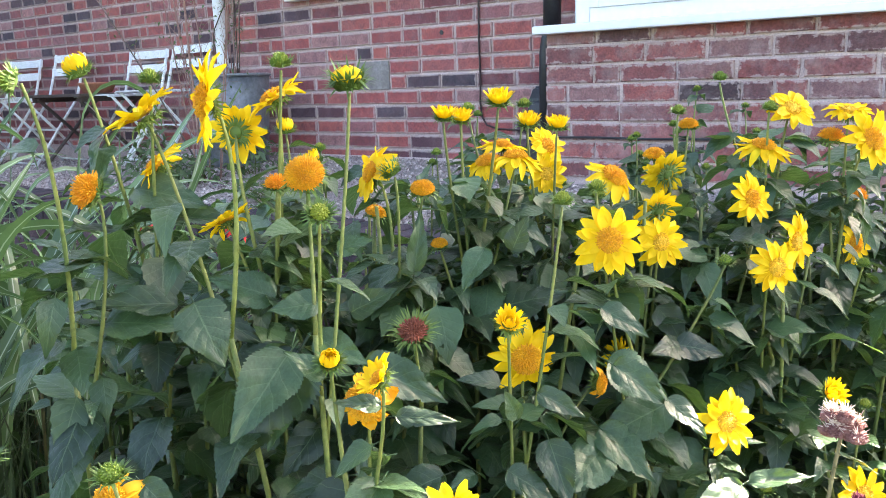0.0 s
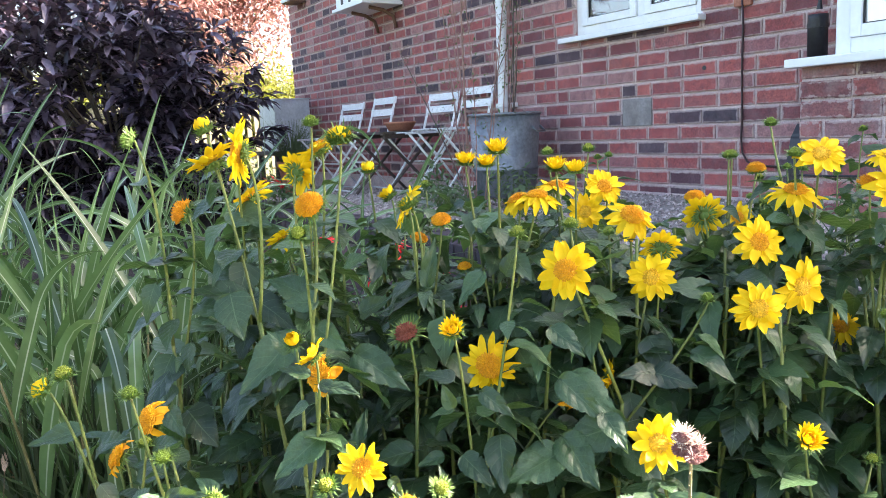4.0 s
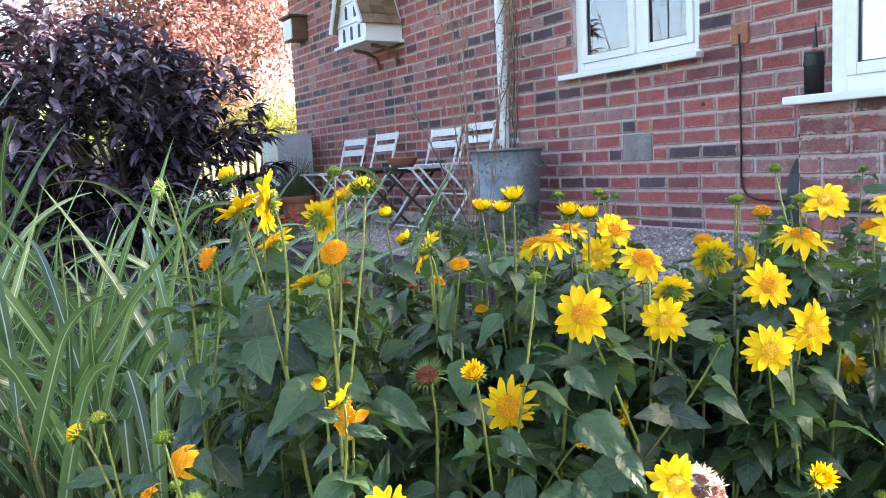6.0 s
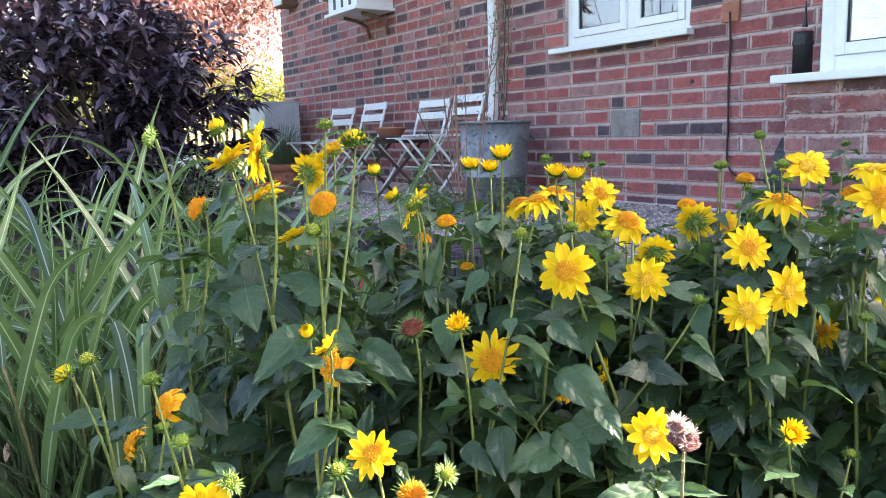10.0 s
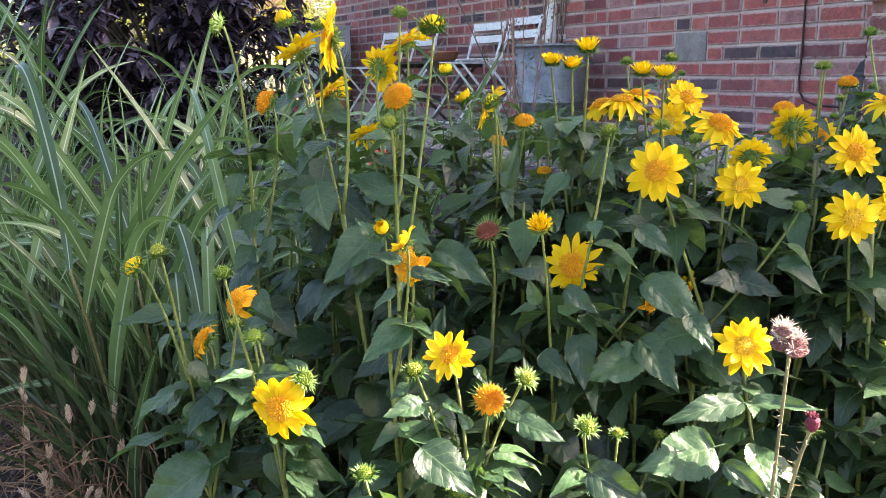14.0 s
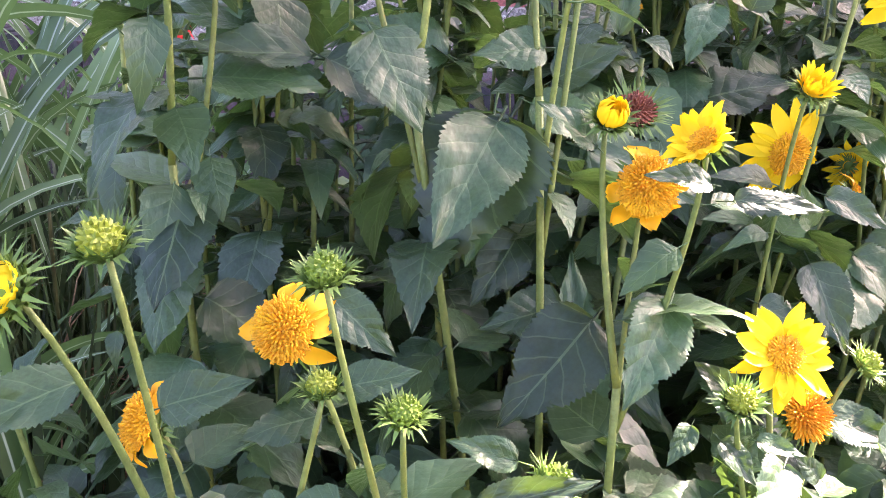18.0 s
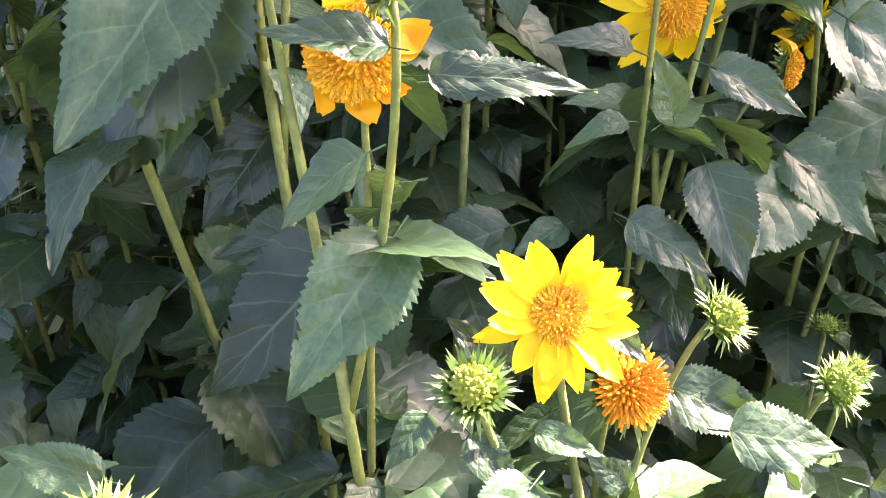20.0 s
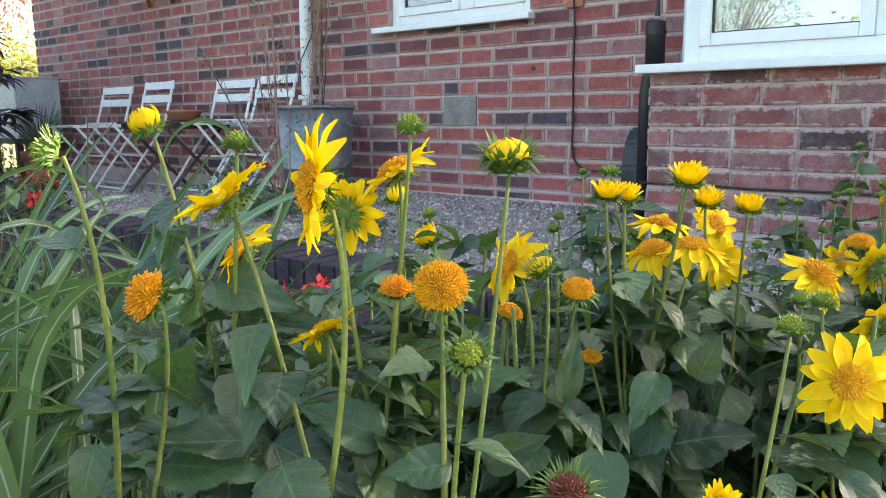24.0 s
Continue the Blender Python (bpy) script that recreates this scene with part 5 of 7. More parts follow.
def leaf_cloud(name, mat, clumps, per, spread, size, seed, flat=0.5):
    """Folded pointed leaves set round many twig ends, joined in one mesh."""
    r = random.Random(seed)
    verts, faces = [], []
    for c in clumps:
        for _ in range(per):
            o = Vector((r.gauss(0, 1), r.gauss(0, 1), r.gauss(0, 0.8))) * spread
            p = Vector(c) + o
            d = Vector((r.uniform(-1, 1), r.uniform(-1, 1), r.uniform(-1, 0.5) * flat)) + o * (0.6 / spread)
            d.normalize()
            side = d.cross(Vector((0, 0, 1)) + Vector((r.uniform(-0.6, 0.6), r.uniform(-0.6, 0.6), 0))).normalized()
            up = side.cross(d)
            l = size * r.uniform(0.6, 1.3)
            w = l * 0.23
            b = len(verts)
            for q in (p, p + d * l * 0.42 + side * w + up * w * 0.25, p + d * l * 0.5 - up * 0.02 * l, p + d * l * 0.42 - side * w + up * w * 0.25, p + d * l - up * l * 0.22):
                verts.append(q[:])
            faces += [(b, b + 1, b + 2), (b, b + 2, b + 3), (b + 1, b + 4, b + 2), (b + 2, b + 4, b + 3)]
    me = bpy.data.meshes.new(name)
    me.from_pydata(verts, [], faces)
    me.materials.append(mat)
    me.shade_smooth()
    return me


TALL = "tall yellow perennial sunflower with toothed dark green leaves"
SUNNY = "low yellow perennial sunflower with pale sunlit leaves"
L, S = SIDEWAYS, (0.2, -0.2, 1)
UP = (0.1, -0.1, 1)
AWAY = (-0.5, 0.55, 0.3)

sunflower((2.16, -2.84), [("green", (2.218, -2.887, 0.516), (-0.40, -0.83, 0.39), 1.08, 0), ("rust", (2.211, -2.836, 0.432), (-0.31, -0.85, 0.43), 1.0, 0)], TALL, 0.30, leaves=[((2.190, -2.826, 0.320), (2.241, -2.788, 0.317)), ((2.258, -2.966, 0.222), (2.232, -3.019, 0.212), 0.6), ((2.296, -2.958, 0.218), (2.325, -2.936, 0.229))])
sunflower((2.14, -2.76), [("bud", (2.126, -2.783, 0.525), (-0.28, -0.33, 0.90), 1.25, 0.25), ("old", (2.165, -2.745, 0.439), (-0.65, -0.51, 0.56), 0.95, 0.2), ("green", (2.205, -2.769, 0.516), UP, 1.0, 0)], TALL, 0.25, leaves=[((2.166, -2.769, 0.423), (2.224, -2.743, 0.411)), ((2.178, -2.756, 0.398), (2.240, -2.724, 0.395), 0.6), ((2.223, -2.777, 0.328), (2.184, -2.838, 0.339), 0.6)])
sunflower((2.32, -2.72), [("old", (2.31, -2.798, 0.497), (-0.52, -0.84, 0.17), 1.05, 0.05), ("full", (2.252, -2.811, 0.489), (-0.43, -0.33, 0.84), 1.05, -0.3)], TALL, 0.27, leaves=[((2.298, -2.816, 0.350), (2.331, -2.819, 0.310), 1.2), ((2.334, -2.897, 0.252), (2.363, -2.891, 0.231)), ((2.229, -2.771, 0.327), (2.284, -2.745, 0.297), 0.7), ((2.356, -2.917, 0.226), (2.381, -2.901, 0.234))])
sunflower((2.25, -2.68), [("full", (2.232, -2.705, 0.469), (-0.57, 0.81, 0.14), 0.95, 0.1), ("old", (2.263, -2.689, 0.497), (-0.37, -0.43, 0.82), 0.9, 0.1), ("green", (2.299, -2.712, 0.525), UP, 1.05, 0), ("old", (2.235, -2.729, 0.394), (-0.53, 0.11, 0.84), 0.7, 0.1), ("rust", (2.290, -2.718, 0.426), UP, 0.7, 0)], TALL, 0.2, leaves=[((2.279, -2.719, 0.327), (2.239, -2.756, 0.351))])
sunflower((2.36, -2.76), [("dome", (2.344, -2.738, 0.439), (0.55, -0.55, 0.63), 1.12, 0), ("bud", (2.369, -2.71, 0.507), UP, 1.3, -0.28), ("green", (2.388, -2.769, 0.417), (0.4, -0.4, 0.7), 1.0, 0)], TALL, 0.2, leaves=[((2.338, -2.751, 0.301), (2.321, -2.808, 0.231), 1.25), ((2.351, -2.738, 0.338), (2.328, -2.770, 0.338)), ((2.346, -2.741, 0.309), (2.388, -2.728, 0.291)), ((2.367, -2.709, 0.280), (2.432, -2.682, 0.255), 0.75), ((2.332, -2.683, 0.312), (2.366, -2.662, 0.333)), ((2.334, -2.697, 0.370), (2.361, -2.685, 0.381)), ((2.404, -2.791, 0.304), (2.385, -2.808, 0.326), 0.8), ((2.338, -2.735, 0.229), (2.331, -2.774, 0.199)), ((2.369, -2.737, 0.193), (2.339, -2.776, 0.188)), ((2.396, -2.756, 0.199), (2.372, -2.815, 0.158)), ((2.384, -2.735, 0.121), (2.361, -2.700, 0.211), 0.5), ((2.337, -2.761, 0.301), (2.341, -2.827, 0.256)), ((2.328, -2.750, 0.302), (2.338, -2.794, 0.234))])
sunflower((2.18, -2.57), [("bud", (2.156, -2.577, 0.461), UP, 1.0, 0.2), ("bud", (2.175, -2.557, 0.425), (-0.3, -0.4, 0.8), 1.1, 0.35)], TALL, 0.22)
sunflower((2.31, -2.58), [("full", (2.285, -2.591, 0.422), (-0.58, -0.73, 0.36), 1.1, 0.05), ("dome", (2.331, -2.571, 0.405), (0.2, -0.2, 1), 0.95, 0), ("dome", (2.266, -2.566, 0.376), (0.22, 0.13, 0.97), 0.8, 0.1), ("bud", (2.329, -2.614, 0.427), (-0.4, -0.3, 0.8), 0.95, -0.1)], TALL, 0.2, leaves=[((2.340, -2.601, 0.331), (2.343, -2.590, 0.389), 0.5)])
sunflower((2.36, -2.52), [("bud", (2.394, -2.532, 0.486), S, 1.05, 0.3), ("bud", (2.333, -2.535, 0.472), S, 1.0, 0.3), ("bud", (2.333, -2.505, 0.468), S, 0.95, 0.3), ("old", (2.368, -2.457, 0.427), (-0.04, 0.08, 1.00), 0.95, 0.6), ("dome", (2.324, -2.537, 0.344), UP, 0.7, 0), ("old", (2.337, -2.461, 0.421), (0, -0.2, 1), 0.95, 0.6)], TALL, 0.2, leaves=[((2.378, -2.512, 0.278), (2.433, -2.480, 0.294), 1.1), ((2.389, -2.553, 0.350), (2.385, -2.588, 0.318)), ((2.410, -2.538, 0.346), (2.423, -2.531, 0.379))])
sunflower((2.24, -2.33), [("green", (2.218, -2.318, 0.471), UP, 1.0, 0), ("green", (2.295, -2.309, 0.475), UP, 1.0, 0), ("old", (2.3, -2.37, 0.43), UP, 0.9, 0.2)], TALL, 0.2)
sunflower((2.42, -2.44), [("bud", (2.365, -2.425, 0.459), S, 1.05, 0.35), ("bud", (2.399, -2.423, 0.456), S, 1.1, 0.5), ("full", (2.36, -2.374, 0.399), (0.69, -0.67, 0.26), 0.85, 0.0), ("full", (2.331, -2.314, 0.425), (0.78, -0.26, 0.57), 1.0, 0.1)], TALL, 0.18)
sunflower((2.50, -2.50), [("full", (2.505, -2.531, 0.364), (0.61, -0.77, 0.20), 1.14, 0.12), ("full", (2.51, -2.415, 0.341), (0.71, -0.65, 0.26), 0.98, 0.1), ("green", (2.568, -2.392, 0.323), UP, 0.85, 0), ("green", (2.479, -2.501, 0.406), UP, 0.95, 0)], TALL, 0.22, leaves=[((2.509, -2.556, 0.309), (2.549, -2.547, 0.288), 0.7), ((2.520, -2.555, 0.259), (2.571, -2.541, 0.228), 0.75), ((2.562, -2.535, 0.229), (2.600, -2.541, 0.206), 0.7), ((2.548, -2.489, 0.204), (2.504, -2.551, 0.180)), ((2.626, -2.526, 0.160), (2.605, -2.599, 0.157), 0.55), ((2.630, -2.519, 0.160), (2.675, -2.478, 0.162), 0.42), ((2.506, -2.534, 0.252), (2.558, -2.512, 0.216)), ((2.538, -2.443, 0.246), (2.579, -2.422, 0.237)), ((2.543, -2.436, 0.243), (2.535, -2.483, 0.254))])
sunflower((2.46, -2.36), [("old", (2.443, -2.375, 0.4), (0.62, -0.22, 0.75), 1.0, 0.5), ("full", (2.493, -2.381, 0.368), AWAY, 0.9, 0.1), ("old", (2.483, -2.453, 0.227), (0.3, 0.4, -0.2), 0.62, 0.3)], TALL, 0.15)
sunflower((2.45, -2.24), [("dome", (2.45, -2.276, 0.412), UP, 0.92, 0), ("full", (2.465, -2.278, 0.394), AWAY, 1.0, 0.1), ("green", (2.46, -2.226, 0.462), UP, 0.9, 0), ("dome", (2.452, -2.162, 0.44), UP, 0.9, 0), ("full", (2.4, -2.13, 0.37), TOWARDS, 0.8, 0), ("green", (2.456, -2.215, 0.462), UP, 0.9, 0)], TALL, 0.2)
sunflower((2.57, -2.29), [("full", (2.571, -2.314, 0.374), (0.83, -0.50, 0.25), 1.0, 0.0), ("full", (2.611, -2.367, 0.316), (0.80, -0.60, 0.06), 1.0, 0.25), ("full", (2.615, -2.302, 0.33), (0.89, -0.43, 0.15), 1.05, 0.0)], TALL, 0.2)
sunflower((2.56, -2.21), [("green", (2.5, -2.2, 0.5), UP, 0.9, 0), ("green", (2.571, -2.255, 0.467), UP, 0.9, 0), ("full", (2.59, -2.236, 0.465), (0.6, -0.4, 0.6), 1.0, 0.1), ("old", (2.563, -2.24, 0.424), (0.2, -0.2, 0.8), 1.0, 0.45)], TALL, 0.2)
sunflower((2.66, -2.18), [("full", (2.668, -2.216, 0.431), TOWARDS, 1.22, 0.0), ("rust", (2.624, -2.197, 0.43), UP, 0.9, 0), ("full", (2.639, -2.186, 0.46), (0.2, -0.3, 1), 0.9, 0.1)], TALL, 0.25)
sunflower((2.66, -2.10), [("rust", (2.641, -2.111, 0.353), UP, 0.95, 0), ("old", (2.65, -2.14, 0.3), (0.7, -0.3, 0.2), 0.8, 0.2), ("green", (2.672, -2.242, 0.3), UP, 0.8, 0), ("old", (2.558, -2.135, 0.246), (0.4, -0.5, 0.5), 0.7, 0.2)], TALL, 0.18)
sunflower((2.45, -2.63), [("old", (2.457, -2.596, 0.265), (0.70, -0.72, -0.05), 1.0, 0.35), ("bud", (2.471, -2.648, 0.315), (0.45, -0.54, 0.71), 0.95, 0.4), ("side", (2.492, -2.517, 0.221), (1.00, -0.00, 0.01), 0.72, 0.3), ("green", (2.480, -2.572, 0.404), UP, 1.0, 0)], TALL, 0.16, leaves=[((2.484, -2.660, 0.240), (2.478, -2.667, 0.265)), ((2.482, -2.603, 0.198), (2.514, -2.624, 0.155)), ((2.460, -2.636, 0.177), (2.503, -2.629, 0.160)), ((2.501, -2.538, 0.188), (2.557, -2.537, 0.151)), ((2.508, -2.546, 0.173), (2.500, -2.612, 0.157))])
sunflower((2.35, -2.65), [("spent", (2.372, -2.647, 0.291), (0.3, -0.4, 0.7), 0.98, 0)], TALL, 0.08, leaves=[((2.485, -2.627, 0.251), (2.524, -2.617, 0.236), 0.7), ((2.417, -2.669, 0.176), (2.386, -2.714, 0.164)), ((2.429, -2.639, 0.166), (2.417, -2.666, 0.159))])
sunflower((2.40, -2.79), [("bud", (2.409, -2.79, 0.317), (0.49, -0.60, 0.63), 0.85, 0.2), ("full", (2.450, -2.787, 0.311), (-0.41, -0.55, 0.73), 0.66, -0.35), ("side", (2.424, -2.772, 0.283), (0.38, -0.90, 0.18), 1.05, 0.8)], TALL, 0.16, leaves=[((2.457, -2.793, 0.295), (2.437, -2.816, 0.302), 0.62), ((2.466, -2.789, 0.288), (2.503, -2.769, 0.288), 0.5), ((2.443, -2.781, 0.230), (2.446, -2.832, 0.204))])
sunflower((2.53, -2.73), [("full", (2.494, -2.765, 0.211), (0.50, -0.64, 0.58), 0.9, 0.0), ("rust", (2.504, -2.728, 0.162), (0.74, -0.38, 0.56), 1.0, 0), ("green", (2.526, -2.702, 0.186), (0.76, 0.01, 0.65), 1.0, 0), ("green", (2.483, -2.796, 0.199), (0.26, -0.49, 0.83), 1.0, 0)], SUNNY, 0.12, 0.085, leaves=[((2.513, -2.713, 0.155), (2.554, -2.700, 0.145)), ((2.524, -2.812, 0.144), (2.573, -2.786, 0.116)), ((2.506, -2.799, 0.176), (2.505, -2.837, 0.174)), ((2.539, -2.719, 0.152), (2.576, -2.696, 0.146)), ((2.593, -2.706, 0.076), (2.632, -2.704, 0.035)), ((2.588, -2.745, 0.061), (2.622, -2.742, 0.035)), ((2.475, -2.764, 0.182), (2.457, -2.772, 0.199), 0.9), ((2.494, -2.736, 0.194), (2.513, -2.737, 0.183), 0.8), ((2.463, -2.793, 0.177), (2.460, -2.812, 0.165), 0.8), ((2.476, -2.788, 0.171), (2.497, -2.790, 0.155), 0.8), ((2.489, -2.769, 0.164), (2.511, -2.762, 0.160), 0.7), ((2.519, -2.758, 0.147), (2.507, -2.765, 0.161), 0.8), ((2.516, -2.690, 0.183), (2.507, -2.693, 0.201), 0.5)])
sunflower((2.57, -2.66), [("green", (2.564, -2.66, 0.143), (0.57, -0.09, 0.82), 1.0, 0), ("green", (2.565, -2.623, 0.127), S, 0.7, 0), ("green", (2.542, -2.546, 0.095), UP, 0.8, 0)], SUNNY, 0.12, 0.085, leaves=[((2.584, -2.674, 0.112), (2.633, -2.641, 0.090)), ((2.615, -2.686, 0.052), (2.647, -2.672, 0.046))])
sunflower((2.62, -2.50), [("full", (2.606, -2.506, 0.206), (0.80, -0.48, 0.35), 1.0, 0.0), ("green", (2.622, -2.414, 0.102), S, 0.9, 0)], SUNNY, 0.14, 0.09, leaves=[((2.632, -2.553, 0.108), (2.676, -2.531, 0.087), 0.6), ((2.646, -2.561, 0.064), (2.694, -2.543, 0.031)), ((2.611, -2.544, 0.113), (2.592, -2.619, 0.103))])
sunflower((2.67, -2.38), [("bud", (2.667, -2.363, 0.193), (0.6, -0.4, 0.6), 1.1, 0.4), ("full", (2.7, -2.335, 0.08), TOWARDS, 1.1, 0.0), ("green", (2.69, -2.29, 0.16), UP, 0.8, 0)], SUNNY, 0.14, 0.085)
sunflower((2.73, -2.25), [("full", (2.743, -2.232, 0.071), TOWARDS, 1.1, 0.0), ("green", (2.72, -2.22, 0.11), S, 0.8, 0)], SUNNY, 0.14, 0.085)
sunflower((2.31, -2.87), [("full", (2.428, -2.908, 0.166), (0.78, -0.62, -0.12), 1.25, 0.3), ("green", (2.434, -2.885, 0.192), (0.46, 0.50, 0.73), 1.05, 0), ("green", (2.366, -2.935, 0.284), UP, 1.0, 0), ("side", (2.323, -2.914, 0.241), (0.27, -0.89, 0.37), 0.95, 0.3), ("green", (2.384, -2.915, 0.223), UP, 0.95, 0)], SUNNY, 0.14, 0.075, leaves=[((2.340, -2.956, 0.080), (2.301, -3.041, 0.015), 0.8), ((2.384, -2.854, 0.037), (2.344, -2.937, -0.035)), ((2.381, -2.873, 0.017), (2.391, -2.860, -0.052)), ((2.360, -2.901, 0.089), (2.376, -2.902, 0.054)), ((2.413, -2.875, 0.188), (2.389, -2.891, 0.199), 0.7)])
sunflower((2.29, -2.94), [("bud", (2.283, -3.0, 0.28), (-0.09, -0.75, 0.65), 1.1, -0.1), ("green", (2.316, -2.983, 0.3), (0.06, -0.37, 0.93), 1.1, 0), ("side", (2.25, -2.937, 0.183), (-0.34, -0.82, 0.46), 1.0, 0.3), ("green", (2.351, -2.924, 0.228), UP, 0.9, 0)], TALL, 0.22, 0.11, leaves=[((2.419, -2.927, 0.201), (2.419, -2.961, 0.202), 0.5), ((2.421, -2.923, 0.201), (2.455, -2.895, 0.209), 0.5)])
sunflower((2.55, -2.81), [("green", (2.556, -2.792, 0.111), UP, 1.0, 0), ("green", (2.497, -2.855, 0.118), S, 0.95, 0)], SUNNY, 0.10, 0.075, 0.042, leaves=[((2.566, -2.800, 0.093), (2.559, -2.848, 0.090)), ((2.568, -2.795, 0.095), (2.611, -2.761, 0.089)), ((2.578, -2.813, 0.050), (2.623, -2.773, 0.047)), ((2.584, -2.820, 0.053), (2.601, -2.846, 0.025)), ((2.530, -2.839, 0.066), (2.552, -2.858, 0.038)), ((2.502, -2.861, 0.100), (2.530, -2.866, 0.077))])
sunflower((2.64, -2.58), [("full", (2.625, -2.561, 0.0), TOWARDS, 0.95, 0.1), ("green", (2.70, -2.64, -0.06), UP, 0.8, 0)], SUNNY, 0.10, 0.08)
sunflower((2.31, -1.95), [("green", (2.3, -1.95, 0.41), UP, 0.85, 0)], TALL, 0.2, 0.09, 0.07)
sunflower((2.38, -1.98), [("green", (2.37, -1.98, 0.43), UP, 0.8, 0)], TALL, 0.2, 0.09, 0.07)
sunflower((2.42, -2.00), [("green", (2.41, -2.0, 0.43), UP, 0.9, 0)], TALL, 0.2, 0.09, 0.07)
sunflower((2.37, -2.05), [("green", (2.36, -2.05, 0.39), UP, 0.75, 0)], TALL, 0.2, 0.09, 0.07)
sunflower((2.09, -2.20), [("green", (2.08, -2.2, 0.4), UP, 0.9, 0)], TALL, 0.2, 0.09, 0.07)
sunflower((2.07, -2.05), [("green", (2.06, -2.05, 0.45), UP, 0.85, 0)], TALL, 0.2, 0.09, 0.07)
sunflower((2.43, -2.10), [("green", (2.42, -2.1, 0.39), UP, 0.9, 0)], TALL, 0.2, 0.09, 0.07)
for plan in PLANTS:
    build_sunflower(*plan)


def young_tip(x, y, top):
    """A slim shoot that ends in one tight green bud among small leaves."""
    plant = thing("sunflower_plant", (x, y, SOIL_Z), "slim young sunflower shoot ending in a green bud", "flower", "yellow flowers in the bed")
    end = Vector((x, y, top))
    pts = curve_points((x + rnd(-0.04, 0.04), y + rnd(-0.04, 0.04), SOIL_Z - 0.02), (x + rnd(-0.03, 0.03), y + rnd(-0.03, 0.03), top - 0.3), end, 12)
    part("stem", tube(pts, 0.0024, 7, 0.0013), STEM, plant, smooth=True)
    flower_head(plant, "green", end, (rnd(-0.3, 0.3), rnd(-0.3, 0.3), 1), rnd(0.8, 1.0))
    part("leaf_spray", leaf_spray(pts[5:-1], 4, 0.012, 0.048, int(x * 991 - y * 577)), None, plant, "small young side leaves", kind="stuff")
    for h in range(4):
        hang_leaf(plant, pts[-1 - h // 2 * 2] - Vector((0, 0, 0.012)), h * 3.14 + h // 2 * 1.5 + rnd(-0.3, 0.3), rnd(0.03, 0.05), rnd(-0.3, 0.5), True)


for spot in ((2.07, -2.44, 0.427), (2.30, -2.10, 0.373), (2.44, -2.41, 0.384), (2.24, -1.82, 0.394), (2.31, -1.68, 0.476), (2.37, -1.57, 0.440), (2.42, -1.68, 0.399), (2.29, -1.72, 0.400), (2.35, -2.32, 0.382), (2.02, -2.04, 0.445), (2.08, -2.21, 0.385), (2.15, -2.16, 0.370), (2.29, -1.91, 0.375), (2.38, -1.84, 0.350)):
    young_tip(*spot)

# leafy shoots without flowers between the flowering stems
for k in range(146):
    f = (k + 0.5) / 146
    x = 2.02 + 0.84 * f + rnd(-0.06, 0.06)
    back = RNG.random()
    y = -2.97 + 0.84 * f + 0.62 * back - rnd(0.0, 0.05)
    top = -0.10 + 0.45 * min(1.0, back * 4.5) + rnd(-0.10, 0.05)
    shoot = thing("sunflower_shoot", (x, y, SOIL_Z), "leafy sunflower shoot without flowers", "plant", "leafy shoots in the bed")
    pts = curve_points((x, y, SOIL_Z - 0.02), (x + rnd(-0.03, 0.03), y + rnd(-0.03, 0.03), (SOIL_Z + top) / 2), (x + rnd(-0.05, 0.05), y + rnd(-0.05, 0.05), top), 9)
    part("stem", tube(pts, 0.0034, 7, 0.0018), STEM, shoot, smooth=True)
    leaf_pairs(shoot, pts, top, rnd(0.075, 0.100), 0.040, 0.062, 0.07)
    for h in range(3):
        hang_leaf(shoot, pts[-1], h * 2.1 + rnd(-0.3, 0.3), rnd(0.035, 0.055), rnd(-0.2, 0.6), True)
    part("leaf_spray", leaf_spray(pts[3:], 5, 0.035, 0.050, k), None, shoot, "small young side leaves", kind="stuff")

# a few taller shoots behind, against the low wall
for k in range(16):
    x, y, top = 1.72 + 0.058 * k + rnd(-0.05, 0.05), rnd(-2.15, -1.8), rnd(0.10, 0.27)
    shoot = thing("sunflower_shoot", (x, y, SOIL_Z), "leafy sunflower shoot without flowers", "plant", "leafy shoots in the bed")
    pts = curve_points((x, y, SOIL_Z - 0.02), (x + 0.02, y, -0.1), (x + rnd(-0.05, 0.05), y + rnd(-0.05, 0.05), top), 9)
    part("stem", tube(pts, 0.0034, 7, 0.0018), STEM, shoot, smooth=True)
    leaf_pairs(shoot, pts, top, 0.12, 0.085, 0.10, 0.14)

# ---- thistles in front ----


SEED_DISC = disc_mesh("seed_head", SEED_BALL, 0.0125, 0.010, 0.003, 90, 6)


